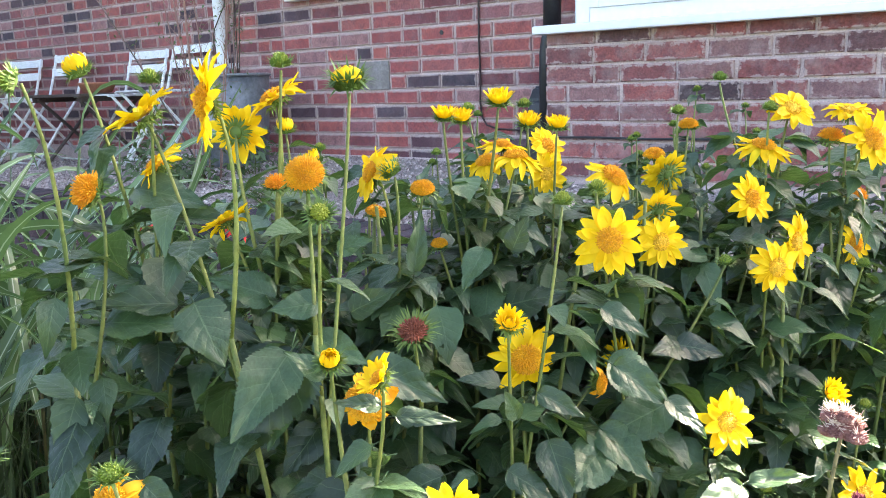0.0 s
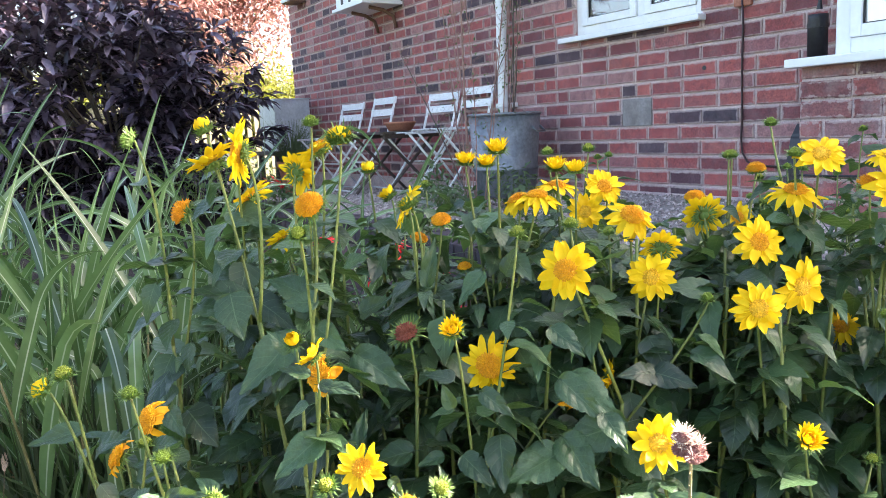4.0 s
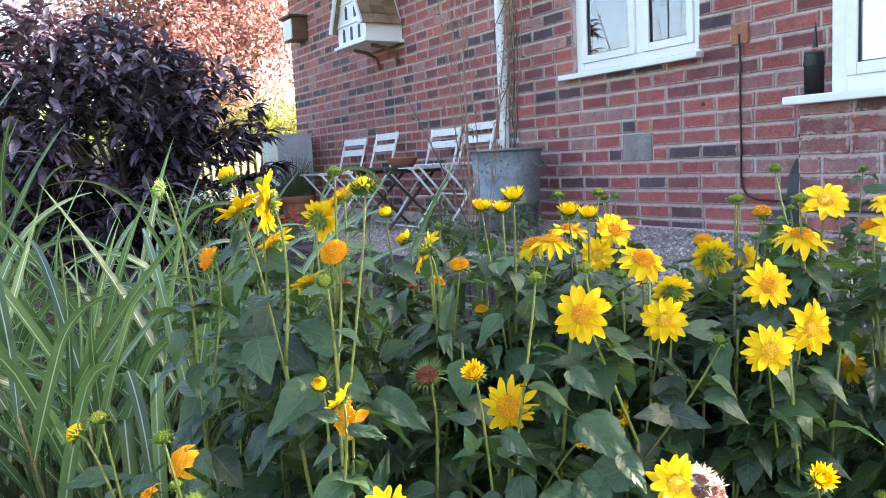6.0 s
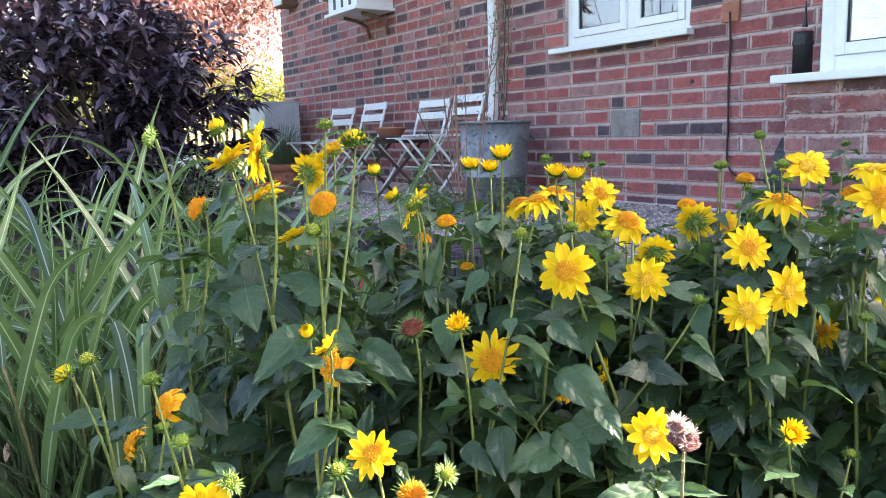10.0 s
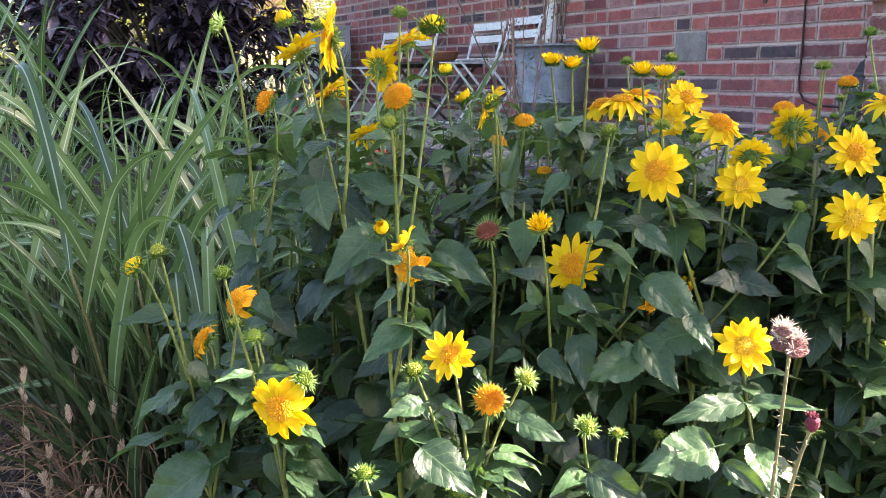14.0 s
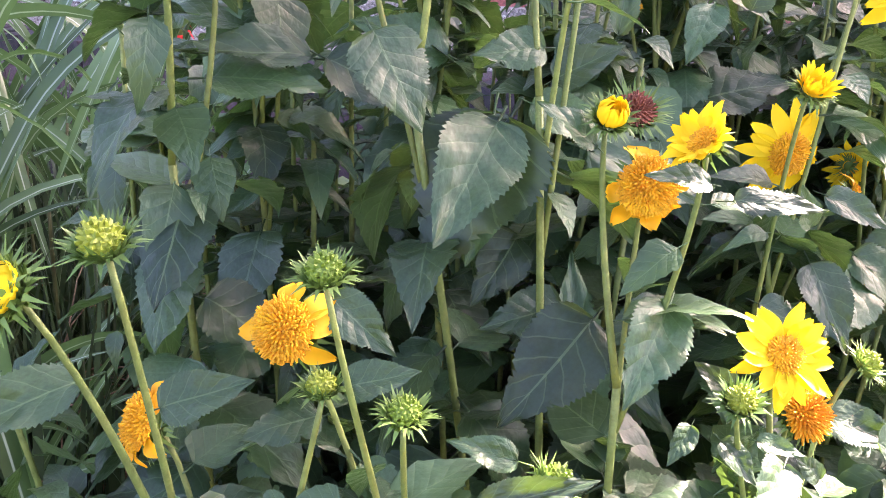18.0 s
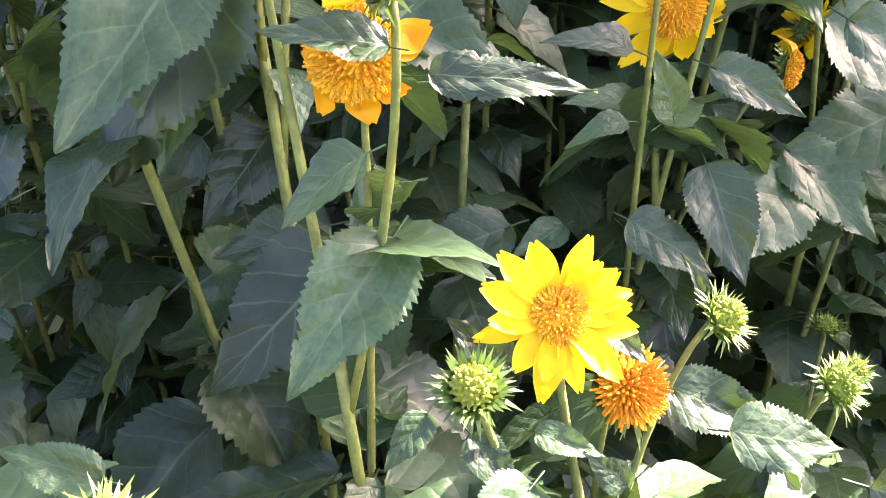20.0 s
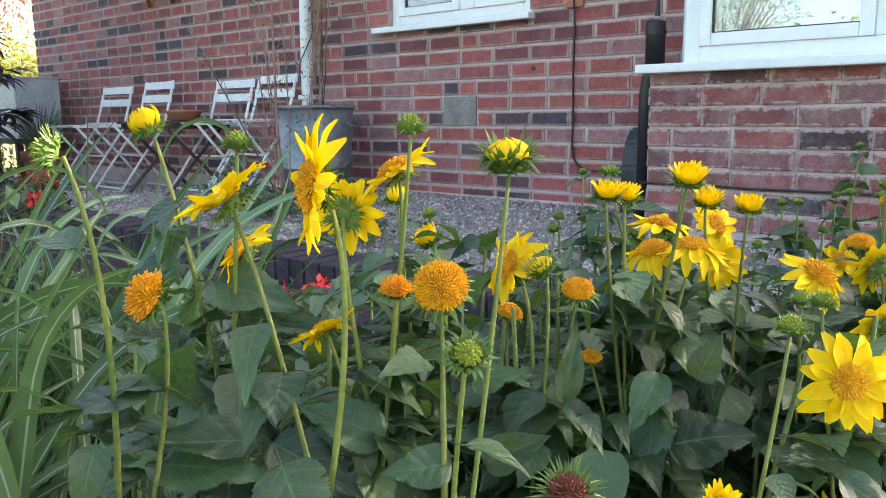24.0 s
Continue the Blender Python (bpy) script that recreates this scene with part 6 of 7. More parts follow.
def thistle(base, tops, label):
    t = thing("thistle", (base[0], base[1], SOIL_Z), label, "plant", "thistles")
    stem = bmesh.new()
    for kind, place, bend in tops:
        pts = curve_points((base[0], base[1], SOIL_Z - 0.02), bend, place, 14)
        add_tube(stem, pts, 0.0019, 7, 0.0014)
        for p, q in zip(pts[3:], pts[4:]):
            for _ in range(7):
                c = p.lerp(q, rnd(0, 1))
                d = Vector((rnd(-1, 1), rnd(-1, 1), rnd(-0.2, 0.6))).normalized()
                add_tube(stem, [c, c + d * rnd(0.004, 0.009)], 0.0008, 3, 0.0003)
    part("stem", stem, THISTLE_STEM, t, "pale spiny stem")
    for kind, place, bend in tops:
        p = Vector(place)
        if kind == "fluffy":
            bm = bmesh.new()
            for k in range(13):
                c = p + Vector((rnd(-0.011, 0.011), rnd(-0.010, 0.010), rnd(-0.012, 0.008)))
                part("seed_head", SEED_DISC, None, t, "dull crimson seed head", m=aim(c, (rnd(-0.6, 0.6), rnd(-0.6, 0.6), 1), 0, rnd(0.42, 0.6)))
                for _ in range(46 if c.z > p.z - 0.006 else 14):
                    d = Vector((rnd(-1, 1), rnd(-1, 1), rnd(-0.1, 1.3))).normalized()
                    q = c + Vector((0, 0, 0.004)) + d * rnd(0.0, 0.004)
                    add_tube(bm, [q, q + d * rnd(0.003, 0.008)], 0.0004, 3, 0.0002)
            part("seed_fluff", bm, FLUFF, t, "pinkish white seed fluff")
        else:
            bm = lathe([(0.0012, -0.007), (0.0045, -0.0055), (0.0056, 0.0), (0.0048, 0.005), (0.0035, 0.0065)], 12)
            flower = part("flower", bm, THISTLE, t, "crimson thistle bud", m=aim(p, (0.3, -0.2, 1)))
            bm = bmesh.new()
            for _ in range(110):
                d = Vector((rnd(-0.8, 0.8), rnd(-0.8, 0.8), 1)).normalized()
                c = p + Vector((rnd(-0.003, 0.003), rnd(-0.003, 0.003), 0.004))
                add_tube(bm, [c, c + d * rnd(0.003, 0.006)], 0.0005, 3, 0.0003)
            part("floret_brush", bm, THISTLE, flower)
            bm = bmesh.new()
            for _ in range(26):
                d = Vector((rnd(-1, 1), rnd(-1, 1), rnd(-0.2, 0.9))).normalized()
                add_tube(bm, [p - Vector((0, 0, 0.006)), p - Vector((0, 0, 0.004)) + d * rnd(0.007, 0.011)], 0.0009, 3, 0.0002)
            part("ruff", bm, BRACT, flower)
    return t


def withered_leaves(plant, spots):
    """Curled, spiny, silvery dead leaves hanging on the lower stem."""
    for base, tip in spots:
        a, b = Vector(base), Vector(tip)
        bm = bmesh.new()
        pts = curve_points(a, a.lerp(b, 0.5) + Vector((0, 0, 0.02)), b, 8)
        add_tube(bm, pts, 0.0016, 5, 0.0006)
        for p, q in zip(pts, pts[1:]):
            for _ in range(7):
                c = p.lerp(q, rnd(0, 1))
                d = Vector((rnd(-1, 1), rnd(-1, 1), rnd(-0.8, 0.8))).normalized()
                add_tube(bm, [c, c + d * rnd(0.004, 0.010)], 0.0016, 4, 0.0003)
        part("withered_leaf", bm, FLUFF, plant, "curled silvery dead leaf")


WITHERED = [((2.701, -2.598, 0.004), (2.679, -2.628, 0.040)), ((2.708, -2.589, -0.001), (2.710, -2.564, 0.030)), ((2.712, -2.585, -0.003), (2.727, -2.555, 0.003))]
spiny = thistle((2.665, -2.55, SOIL_Z), [("fluffy", (2.706, -2.576, 0.258), (2.68, -2.55, 0.05)), ("bud", (2.718, -2.556, 0.185), (2.66, -2.53, 0.03))], "spiny thistle with a fluffy seed head and crimson bud")
withered_leaves(spiny, WITHERED)

# ---- ornamental grass ----


def blade_mesh(name, length, width, start, arch, seed, fall=0.0):
    """A long arching blade with a keel, from its foot upwards; leans along +y."""
    r = random.Random(seed)
    bm = bmesh.new()
    uv = bm.loops.layers.uv.new("UVMap")
    n, rows, p = 18, [], Vector((0, 0, 0))
    turn, first = r.uniform(-0.9, 0.9), r.choice((-1, 1)) * r.uniform(0.5, 1.3)
    for i in range(n + 1):
        s = i / n
        w = width * min(1, 0.4 + s * 3.0) * (1 - s ** 2.8) + 0.0005
        ang = start + arch * s ** 1.6 + fall * max(0, s - 0.55) * 6
        d = Vector((0.10 * math.sin(s * 3 + seed), math.sin(ang), math.cos(ang))).normalized()
        if i:
            p = p + d * length / n
        nrm = Vector((0, -d.z, d.y))
        side = Vector((1, 0, 0)) * math.cos(first + turn * s) + nrm * math.sin(first + turn * s)
        rows.append([(bm.verts.new(p - side * w + nrm * w * 0.3), 0.0, s), (bm.verts.new(p), 0.5, s), (bm.verts.new(p + side * w + nrm * w * 0.3), 1.0, s)])
    for a, b in zip(rows, rows[1:]):
        for k in range(2):
            q = (a[k], a[k + 1], b[k + 1], b[k])
            f = bm.faces.new([v for v, _, _ in q])
            for l, (_, u, s) in zip(f.loops, q):
                l[uv].uv = (u, s)
    return mesh_of(name, bm, GRASS_BLADE, True)


BLADES = [blade_mesh("blade", l, w, a0, a, i, f) for i, (l, w, a0, a, f) in enumerate(((0.52, 0.0104, 0.45, 0.15, 0), (0.58, 0.0112, 0.55, 0.25, 0), (0.50, 0.0116, 0.40, 1.2, 0), (0.56, 0.0108, 0.60, 0.1, 0.3), (0.50, 0.0098, 0.30, 0.1, 0), (0.48, 0.0108, 0.65, 1.5, 0), (0.60, 0.0110, 0.50, 0.2, 0.5), (0.46, 0.0066, 0.08, 0.15, 0), (0.54, 0.0114, 0.70, 0.1, 0), (0.60, 0.0112, 0.38, 0.3, 0.9), (0.50, 0.0128, 0.30, 0.2, 0.4)))]


def grass_clump(x, y, culms, spread, label, size=1.0, straw=True, mat=None):
    """Upright culms with long blades leaving them in turn on both sides."""
    t = thing("grass_clump", (x, y, SOIL_Z), label, "grass", "ornamental grasses")
    for _ in range(culms):
        a, d = rnd(0, 6.28), spread * math.sqrt(RNG.random())
        foot = Vector((x + d * math.cos(a), y + d * math.sin(a), SOIL_Z - 0.02))
        out = Vector((math.cos(a), math.sin(a), 0))
        h = rnd(0.38, 0.62) * size
        top = foot + Vector((0, 0, h)) + out * rnd(0.02, 0.16) * size + Vector((rnd(-0.04, 0.04), rnd(-0.04, 0.04), 0))
        pts = curve_points(foot, foot.lerp(top, 0.5) - out * 0.02 + Vector((0, 0, 0.06)), top, 8)
        part("culm", tube(pts, 0.0036 * size, 5, 0.0022), CULM, t, smooth=True)
        head = -0.64 + rnd(-0.8, 0.8) if RNG.random() < 0.6 else a - 1.57 + rnd(-0.9, 0.9)
        n = RNG.choice((5, 6))
        for i in range(n):
            f = (0.16 + 0.84 * i / (n - 1)) * 8
            k = min(7, int(f))
            p = pts[k].lerp(pts[k + 1], f - k)
            grow = size * rnd(0.72, 1.08) * (0.86 if i == 0 else 1)
            m = Matrix.Translation(p) @ Matrix.Rotation(head + (math.pi if i % 2 else 0) + rnd(-0.5, 0.5), 4, "Z") @ Matrix.Rotation(rnd(-0.12, 0.22), 4, "X") @ Matrix.Diagonal((size * rnd(0.8, 1.15), grow, grow, 1))
            part("blade", RNG.choice(BLADES), None, t, m=m)
    if straw:
        bm = bmesh.new()
        for _ in range(int(culms * 20)):
            a, d = rnd(0, 6.28), spread * rnd(0.75, 1.4)
            p = Vector((x + d * math.cos(a), y + d * math.sin(a), SOIL_Z - 0.01))
            out = Vector((math.cos(a + rnd(-0.8, 0.8)), math.sin(a + rnd(-0.8, 0.8)), 0))
            h = rnd(0.12, 0.46)
            add_tube(bm, curve_points(p, p + Vector((0, 0, h * 0.9)) + out * 0.02, p + Vector((rnd(-0.05, 0.05), rnd(-0.05, 0.05), h * rnd(0.1, 1.0))) + out * rnd(0.03, 0.24), 6), 0.0022, 4, 0.0008)
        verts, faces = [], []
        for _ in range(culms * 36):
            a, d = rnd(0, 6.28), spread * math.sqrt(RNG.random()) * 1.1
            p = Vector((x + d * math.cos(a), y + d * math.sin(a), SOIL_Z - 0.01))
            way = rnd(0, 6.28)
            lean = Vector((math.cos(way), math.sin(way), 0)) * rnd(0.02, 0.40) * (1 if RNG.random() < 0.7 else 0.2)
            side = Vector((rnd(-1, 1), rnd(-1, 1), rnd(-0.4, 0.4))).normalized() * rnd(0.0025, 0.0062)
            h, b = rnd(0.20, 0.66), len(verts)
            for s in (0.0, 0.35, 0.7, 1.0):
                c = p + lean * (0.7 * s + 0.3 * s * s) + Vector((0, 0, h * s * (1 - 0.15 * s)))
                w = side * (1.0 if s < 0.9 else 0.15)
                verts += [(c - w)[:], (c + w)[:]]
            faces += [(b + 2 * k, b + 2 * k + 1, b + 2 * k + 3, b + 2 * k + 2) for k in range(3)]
        # These dark-coloured blades paint the shade inside the clump.
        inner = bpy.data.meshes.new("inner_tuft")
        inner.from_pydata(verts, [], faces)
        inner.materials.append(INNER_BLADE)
        part("inner_tuft", inner, None, t, "crowded inner blades, coloured dark for the shade between them", kind="stuff")
        part("thatch", bm, STRAW, t, "reddish dry dead stems at the base", kind="stuff")
    return t


GREENS = "tall arching ornamental grass with pale striped blades"
for x, y, n in ((1.55, -2.86, 15), (1.20, -2.92, 16), (1.42, -2.56, 15), (0.95, -2.66, 15), (0.76, -3.05, 14), (1.10, -2.32, 12)):
    grass_clump(x, y, n, 0.17, GREENS)
grass_clump(1.78, -2.74, 5, 0.06, GREENS, 0.62)
grass_clump(-2.0, -3.12, 20, 0.26, "tall green reed-like grass beside the lawn", 1.5, False)


def strap_grass(straps):
    """Broad upright blades with a pale rib, folded over near the tip."""
    foot = straps[0][0]
    t = thing("strap_grass", (foot[0], foot[1], SOIL_Z), "broad strap-like grass blades with a pale central stripe", "grass")
    for base, bend, top, end, half in straps:
        pts = curve_points(base, bend, top, 14)[:-1] + curve_points(top, Vector(top).lerp(Vector(end), 0.4) + Vector((0, 0, 0.006)), end, 5)
        bm = bmesh.new()
        uv = bm.loops.layers.uv.new("UVMap")
        rows, last = [], len(pts) - 1
        across = Vector((0.42, 0.88, 0)).normalized()
        for i, p in enumerate(pts):
            d = (pts[min(last, i + 1)] - pts[max(0, i - 1)]).normalized()
            side = (across - d * across.dot(d)).normalized()
            w = half * (0.55 + 0.45 * min(1, i / 9)) * (1 if i < last - 2 else 0.25 + 0.3 * (last - i))
            keel = d.cross(side) * w * 0.35
            rows.append([(bm.verts.new(q), u, i / last) for q, u in ((p - side * w + keel, 0.0), (p, 0.5), (p + side * w + keel, 1.0))])
        for a, b in zip(rows, rows[1:]):
            for k in range(2):
                q = (a[k], a[k + 1], b[k + 1], b[k])
                f = bm.faces.new([v for v, _, _ in q])
                for l, (_, u, v) in zip(f.loops, q):
                    l[uv].uv = (u, v)
        part("blade", bm, GRASS_BLADE, t, smooth=True)


strap_grass([((1.99, -2.875, -0.45), (2.012, -2.892, 0.02), (1.980, -2.868, 0.254), (1.950, -2.872, 0.235), 0.0092),
             ((2.00, -2.890, -0.45), (2.035, -2.880, 0.16), (1.928, -2.897, 0.252), (1.890, -2.905, 0.215), 0.0088),
             ((1.965, -2.905, -0.45), (1.965, -2.914, 0.02), (1.934, -2.909, 0.183), (1.905, -2.905, 0.150), 0.0105)])


def seed_grass():
    t = thing("seed_grass", (1.78, -3.10, SOIL_Z), "dry bunny-tail grass with pinkish seed heads", "grass")
    for _ in range(22):
        a = rnd(0, 6.28)
        p = Vector((1.78 + rnd(-0.10, 0.06), -3.10 + rnd(-0.08, 0.06), SOIL_Z - 0.01))
        top = p + Vector((rnd(-0.08, 0.08), rnd(-0.08, 0.08), rnd(0.16, 0.46)))
        pts = curve_points(p, p.lerp(top, 0.5) + Vector((0, 0, 0.06)), top, 7)
        part("stalk", tube(pts, 0.0012, 4, 0.0007), STRAW, t)
        d = (pts[-1] - pts[-2]).normalized()
        bm = bmesh.new()
        for _ in range(46):
            s = rnd(-0.011, 0.011)
            c = top + d * (s + 0.01)
            o = Vector((rnd(-1, 1), rnd(-1, 1), rnd(-0.3, 1))).normalized()
            w = 0.0045 * math.sqrt(max(0.05, 1 - (s / 0.0125) ** 2))
            add_tube(bm, [c + o * w * 0.3, c + o * w + d * 0.003, c + o * w * 1.5 + d * 0.007], 0.0011, 3, 0.0003)
        part("seed_head", bm, SEED, t, "pinkish fluffy seed head")


seed_grass()

# ---- shrubs and trees ----


def woody(name, base, tips, trunk_r, label, category, leaf, leaf_mat, per, spread, size, seed, bark=None, fork=0.35):
    """A shrub or tree: trunk, limbs to every third tip, and a crown of separate leaves round the tips."""
    t = thing(name, base, label, category)
    base = Vector(base)
    mid = base.lerp(sum((Vector(q) for q in tips), Vector()) / len(tips), fork)
    part("trunk", tube([base - Vector((0, 0, 0.1)), base.lerp(mid, 0.5) + Vector((0.03, 0.02, 0)), mid], trunk_r, 9, trunk_r * 0.7), bark or BARK, t, smooth=True)
    for q in tips[:: max(2, len(tips) // 24)]:
        q = Vector(q)
        part("limb", tube(curve_points(mid, mid.lerp(q, 0.5) + Vector((0, 0, 0.12 * (q - mid).length)), q, 6), trunk_r * 0.26, 5, trunk_r * 0.04), bark or BARK, t)
    part("crown", leaf_cloud("crown", leaf_mat, tips, per, spread, size, seed), None, t, leaf, kind="stuff")
    return t


def cloud_tips(centre, radii, count, seed, keep=None, shell=0.45):
    r = random.Random(seed)
    tips = []
    while len(tips) < count:
        d = Vector((r.gauss(0, 1), r.gauss(0, 1), r.gauss(0, 1))).normalized() * r.uniform(shell, 1.0) * (0.86 + 0.22 * r.random())
        q = Vector((centre[0] + d.x * radii[0], centre[1] + d.y * radii[1], centre[2] + d.z * radii[2]))
        if keep is None or keep(q):
            tips.append(q)
    return tips


def leafy_branchlets(name, mat, tips, centre, per, size, seed):
    """Long folded leaves set in turn along short drooping branchlets, joined in one mesh."""
    r = random.Random(seed)
    verts, faces = [], []
    for q in tips:
        out = (q - centre).normalized() + Vector((r.uniform(-0.5, 0.5), r.uniform(-0.5, 0.5), r.uniform(-0.1, 0.6)))
        out.normalize()
        reach = r.uniform(0.16, 0.34)
        for i in range(per):
            f = i / per
            p = q - out * reach * (1 - f) + Vector((r.gauss(0, 0.02), r.gauss(0, 0.02), -0.05 * f * f))
            d = (out * 0.55 + Vector((r.uniform(-1, 1), r.uniform(-1, 1), r.uniform(-0.9, 0.5)))).normalized()
            side = d.cross(Vector((r.uniform(-0.5, 0.5), r.uniform(-0.5, 0.5), 1))).normalized()
            up = side.cross(d)
            l = size * r.uniform(0.55, 1.2)
            w = l * r.uniform(0.13, 0.19)
            b = len(verts)
            stations = [p]
            for s, k, drop in ((0.35, 1.0, 0.02), (0.7, 0.75, 0.12)):
                c = p + d * l * s - Vector((0, 0, l * drop))
                stations += [c + side * w * k + up * w * 0.35, c, c - side * w * k + up * w * 0.35]
            stations.append(p + d * l - Vector((0, 0, l * 0.28)))
            verts += [v[:] for v in stations]
            faces += [(b, b + 1, b + 2), (b, b + 2, b + 3), (b + 1, b + 4, b + 5, b + 2), (b + 2, b + 5, b + 6, b + 3), (b + 4, b + 7, b + 5), (b + 5, b + 7, b + 6)]
    me = bpy.data.meshes.new(name)
    me.from_pydata(verts, [], faces)
    me.materials.append(mat)
    me.shade_smooth()
    return me


def purple_shrub():
    base, centre = Vector((-3.6, -1.95, -0.08)), Vector((-3.6, -2.08, 0.75))
    t = thing("purple_shrub", base, "dense dark purple-leaved shrub at the terrace end", "shrub")
    tips = cloud_tips(centre, (1.05, 1.42, 1.75), 560, 3, lambda q: -0.05 < q.z < 2.02 - 0.43 * (q.x * 0.534 + q.y * 0.845 + 4.0), 0.35)
    for k in range(5):
        foot = base + Vector((0.07 * math.cos(k * 1.3), 0.07 * math.sin(k * 1.3), -0.05))
        top = centre + Vector((0.4 * math.cos(k * 1.3), 0.5 * math.sin(k * 1.3), 0.2))
        part("trunk", tube(curve_points(foot, foot.lerp(top, 0.4) + Vector((0, 0, 0.2)), top, 6), 0.026, 8, 0.012), BARK, t, smooth=True)
    for q in tips[::9]:
        part("limb", tube(curve_points(base.lerp(centre, 0.5), base.lerp(q, 0.6) + Vector((0, 0, 0.15)), q, 6), 0.012, 5, 0.003), BARK, t)
    part("crown", leafy_branchlets("crown", PURPLE_LEAF, tips, centre - Vector((0, 0, 0.5)), 24, 0.165, 9), None, t, "nearly black purple leaves", kind="stuff")


purple_shrub()
woody("pink_tree", (-13.0, 1.2, -0.1), cloud_tips((-13.0, 1.0, 4.0), (2.6, 3.0, 3.3), 330, 5, None, 0.3), 0.16, "coppery pink-leaved tree in full sun", "tree", "coppery pink leaves", PINK_LEAF, 150, 0.30, 0.12, 12)
woody("lime_shrub", (-11.5, 2.3, -0.1), cloud_tips((-11.5, 2.3, 0.9), (1.2, 1.8, 1.0), 120, 8, lambda q: q.z > 0, 0.3), 0.08, "sunlit yellow-green shrub behind the picket fence", "shrub", "yellow-green leaves", LIME_LEAF, 150, 0.2, 0.085, 14)
woody("lime_shrub", (-10.5, -1.6, -0.1), cloud_tips((-10.5, -1.6, 0.8), (1.0, 1.8, 0.9), 110, 18, lambda q: q.z > 0, 0.3), 0.08, "sunlit yellow-green shrub beyond the lawn", "shrub", "yellow-green leaves", LIME_LEAF, 130, 0.2, 0.085, 24)
woody("green_tree", (-15, -7.5, -0.1), cloud_tips((-15, -7.5, 2.6), (3.0, 3.2, 2.6), 240, 28, None, 0.3), 0.18, "broad green tree beyond the lawn", "tree", "mid green leaves", FAR_LEAF, 40, 0.3, 0.16, 34)

woody("green_tree", (-3.4, -13.0, -0.1), cloud_tips((-3.4, -13.0, 2.6), (1.7, 1.7, 1.5), 150, 38, None, 0.2), 0.12, "small airy tree across the garden", "tree", "mid green leaves", FAR_LEAF, 80, 0.24, 0.055, 44)


def far_woods():
    r = random.Random(40)
    tips = []
    for k in range(560):
        a = r.uniform(0, 6.283)
        d = r.uniform(24, 30)
        h = 2.2 + 1.6 * noise.noise(Vector((math.cos(a) * 3, math.sin(a) * 3, 0)))
        tips.append((d * math.cos(a), d * math.sin(a), r.uniform(-0.2, h)))
    me = leaf_cloud("far_woods", FAR_LEAF, tips, 95, 0.8, 0.24, 41)
    tagged(part("far_woods", me, None, None), "belt of green trees round the garden", "trees", kind="stuff")


far_woods()


def picket_fence():
    t = thing("picket_fence", (-7.6, 0, 0), "cream round-topped wooden picket fence", "fence")
    for k in range(46):
        y = -2.4 + k * 0.105
        bm = bmesh.new()
        prof = [(y, -0.1), (y + 0.062, -0.1)] + [(y + 0.031 + 0.031 * math.cos(q), 0.98 + 0.03 * math.sin(q)) for q in [math.pi * i / 6 for i in range(7)]]
        a = [bm.verts.new((-7.6, u, v)) for u, v in prof]
        b = [bm.verts.new((-7.62, u, v)) for u, v in prof]
        bm.faces.new(a)
        bm.faces.new(b[::-1])
        for i in range(len(a)):
            bm.faces.new((a[i], b[i], b[(i + 1) % len(a)], a[(i + 1) % len(a)]))
        part("picket", bm, FENCE_PAINT, t)
    for z in (0.2, 0.75):
        part("rail", boxes(((-7.66, -2.5, z), (-7.621, 2.5, z + 0.07))), FENCE_PAINT, t)


picket_fence()

# ---- small plants on the terrace ----


def wispy_stems():
    t = thing("wispy_shrub", (-0.40, -0.75, 0.07), "thin bare reddish stems with a few wispy leaves", "plant")
    tips = []
    for a, bend, c, r in (((-0.38, -0.75, 0.05), (-0.42, -0.75, 0.7), (-0.40, -0.74, 1.75), 0.0075), ((-0.40, -0.76, 0.05), (-0.55, -0.74, 0.8), (-0.75, -0.7, 1.7), 0.004), ((-0.36, -0.74, 0.05), (-0.75, -0.72, 0.55), (-1.25, -0.66, 0.98), 0.005), ((-0.34, -0.75, 0.05), (-0.28, -0.72, 0.7), (-0.52, -0.7, 1.6), 0.0035), ((-0.30, -0.72, 0.05), (-0.2, -0.7, 0.8), (0.02, -0.66, 1.7), 0.0035), ((-0.36, -0.78, 0.05), (-0.46, -0.74, 0.7), (-0.62, -0.7, 1.5), 0.003), ((-0.32, -0.7, 0.05), (-0.24, -0.64, 0.7), (-0.16, -0.6, 1.6), 0.003), ((-0.4, -0.7, 0.05), (-0.7, -0.6, 1.0), (-0.95, -0.5, 1.85), 0.004)):
        pts = curve_points(a, bend, c, 12)
        part("stem", tube(pts, r, 6, r * 0.45), BARK if r == 0.005 else TWIG, t, smooth=True)
        tips += pts[3:]
    bm = bmesh.new()
    for p in tips:
        for _ in range(5):
            d = Vector((rnd(-1, 1), rnd(-0.6, 0.6), rnd(0.1, 1.2))).normalized() * rnd(0.06, 0.2)
            add_tube(bm, [p, p + d * 0.5 + Vector((0, 0, 0.01)), p + d], 0.0014, 3, 0.0004)
    part("twig_spray", bm, TWIG, t, kind="stuff")
    part("leaves", leaf_cloud("leaves", SMALL_LEAF, [p + Vector((0, 0, 0)) for p in tips], 5, 0.06, 0.022, 51), None, t, "sparse small green leaves", kind="stuff")


wispy_stems()


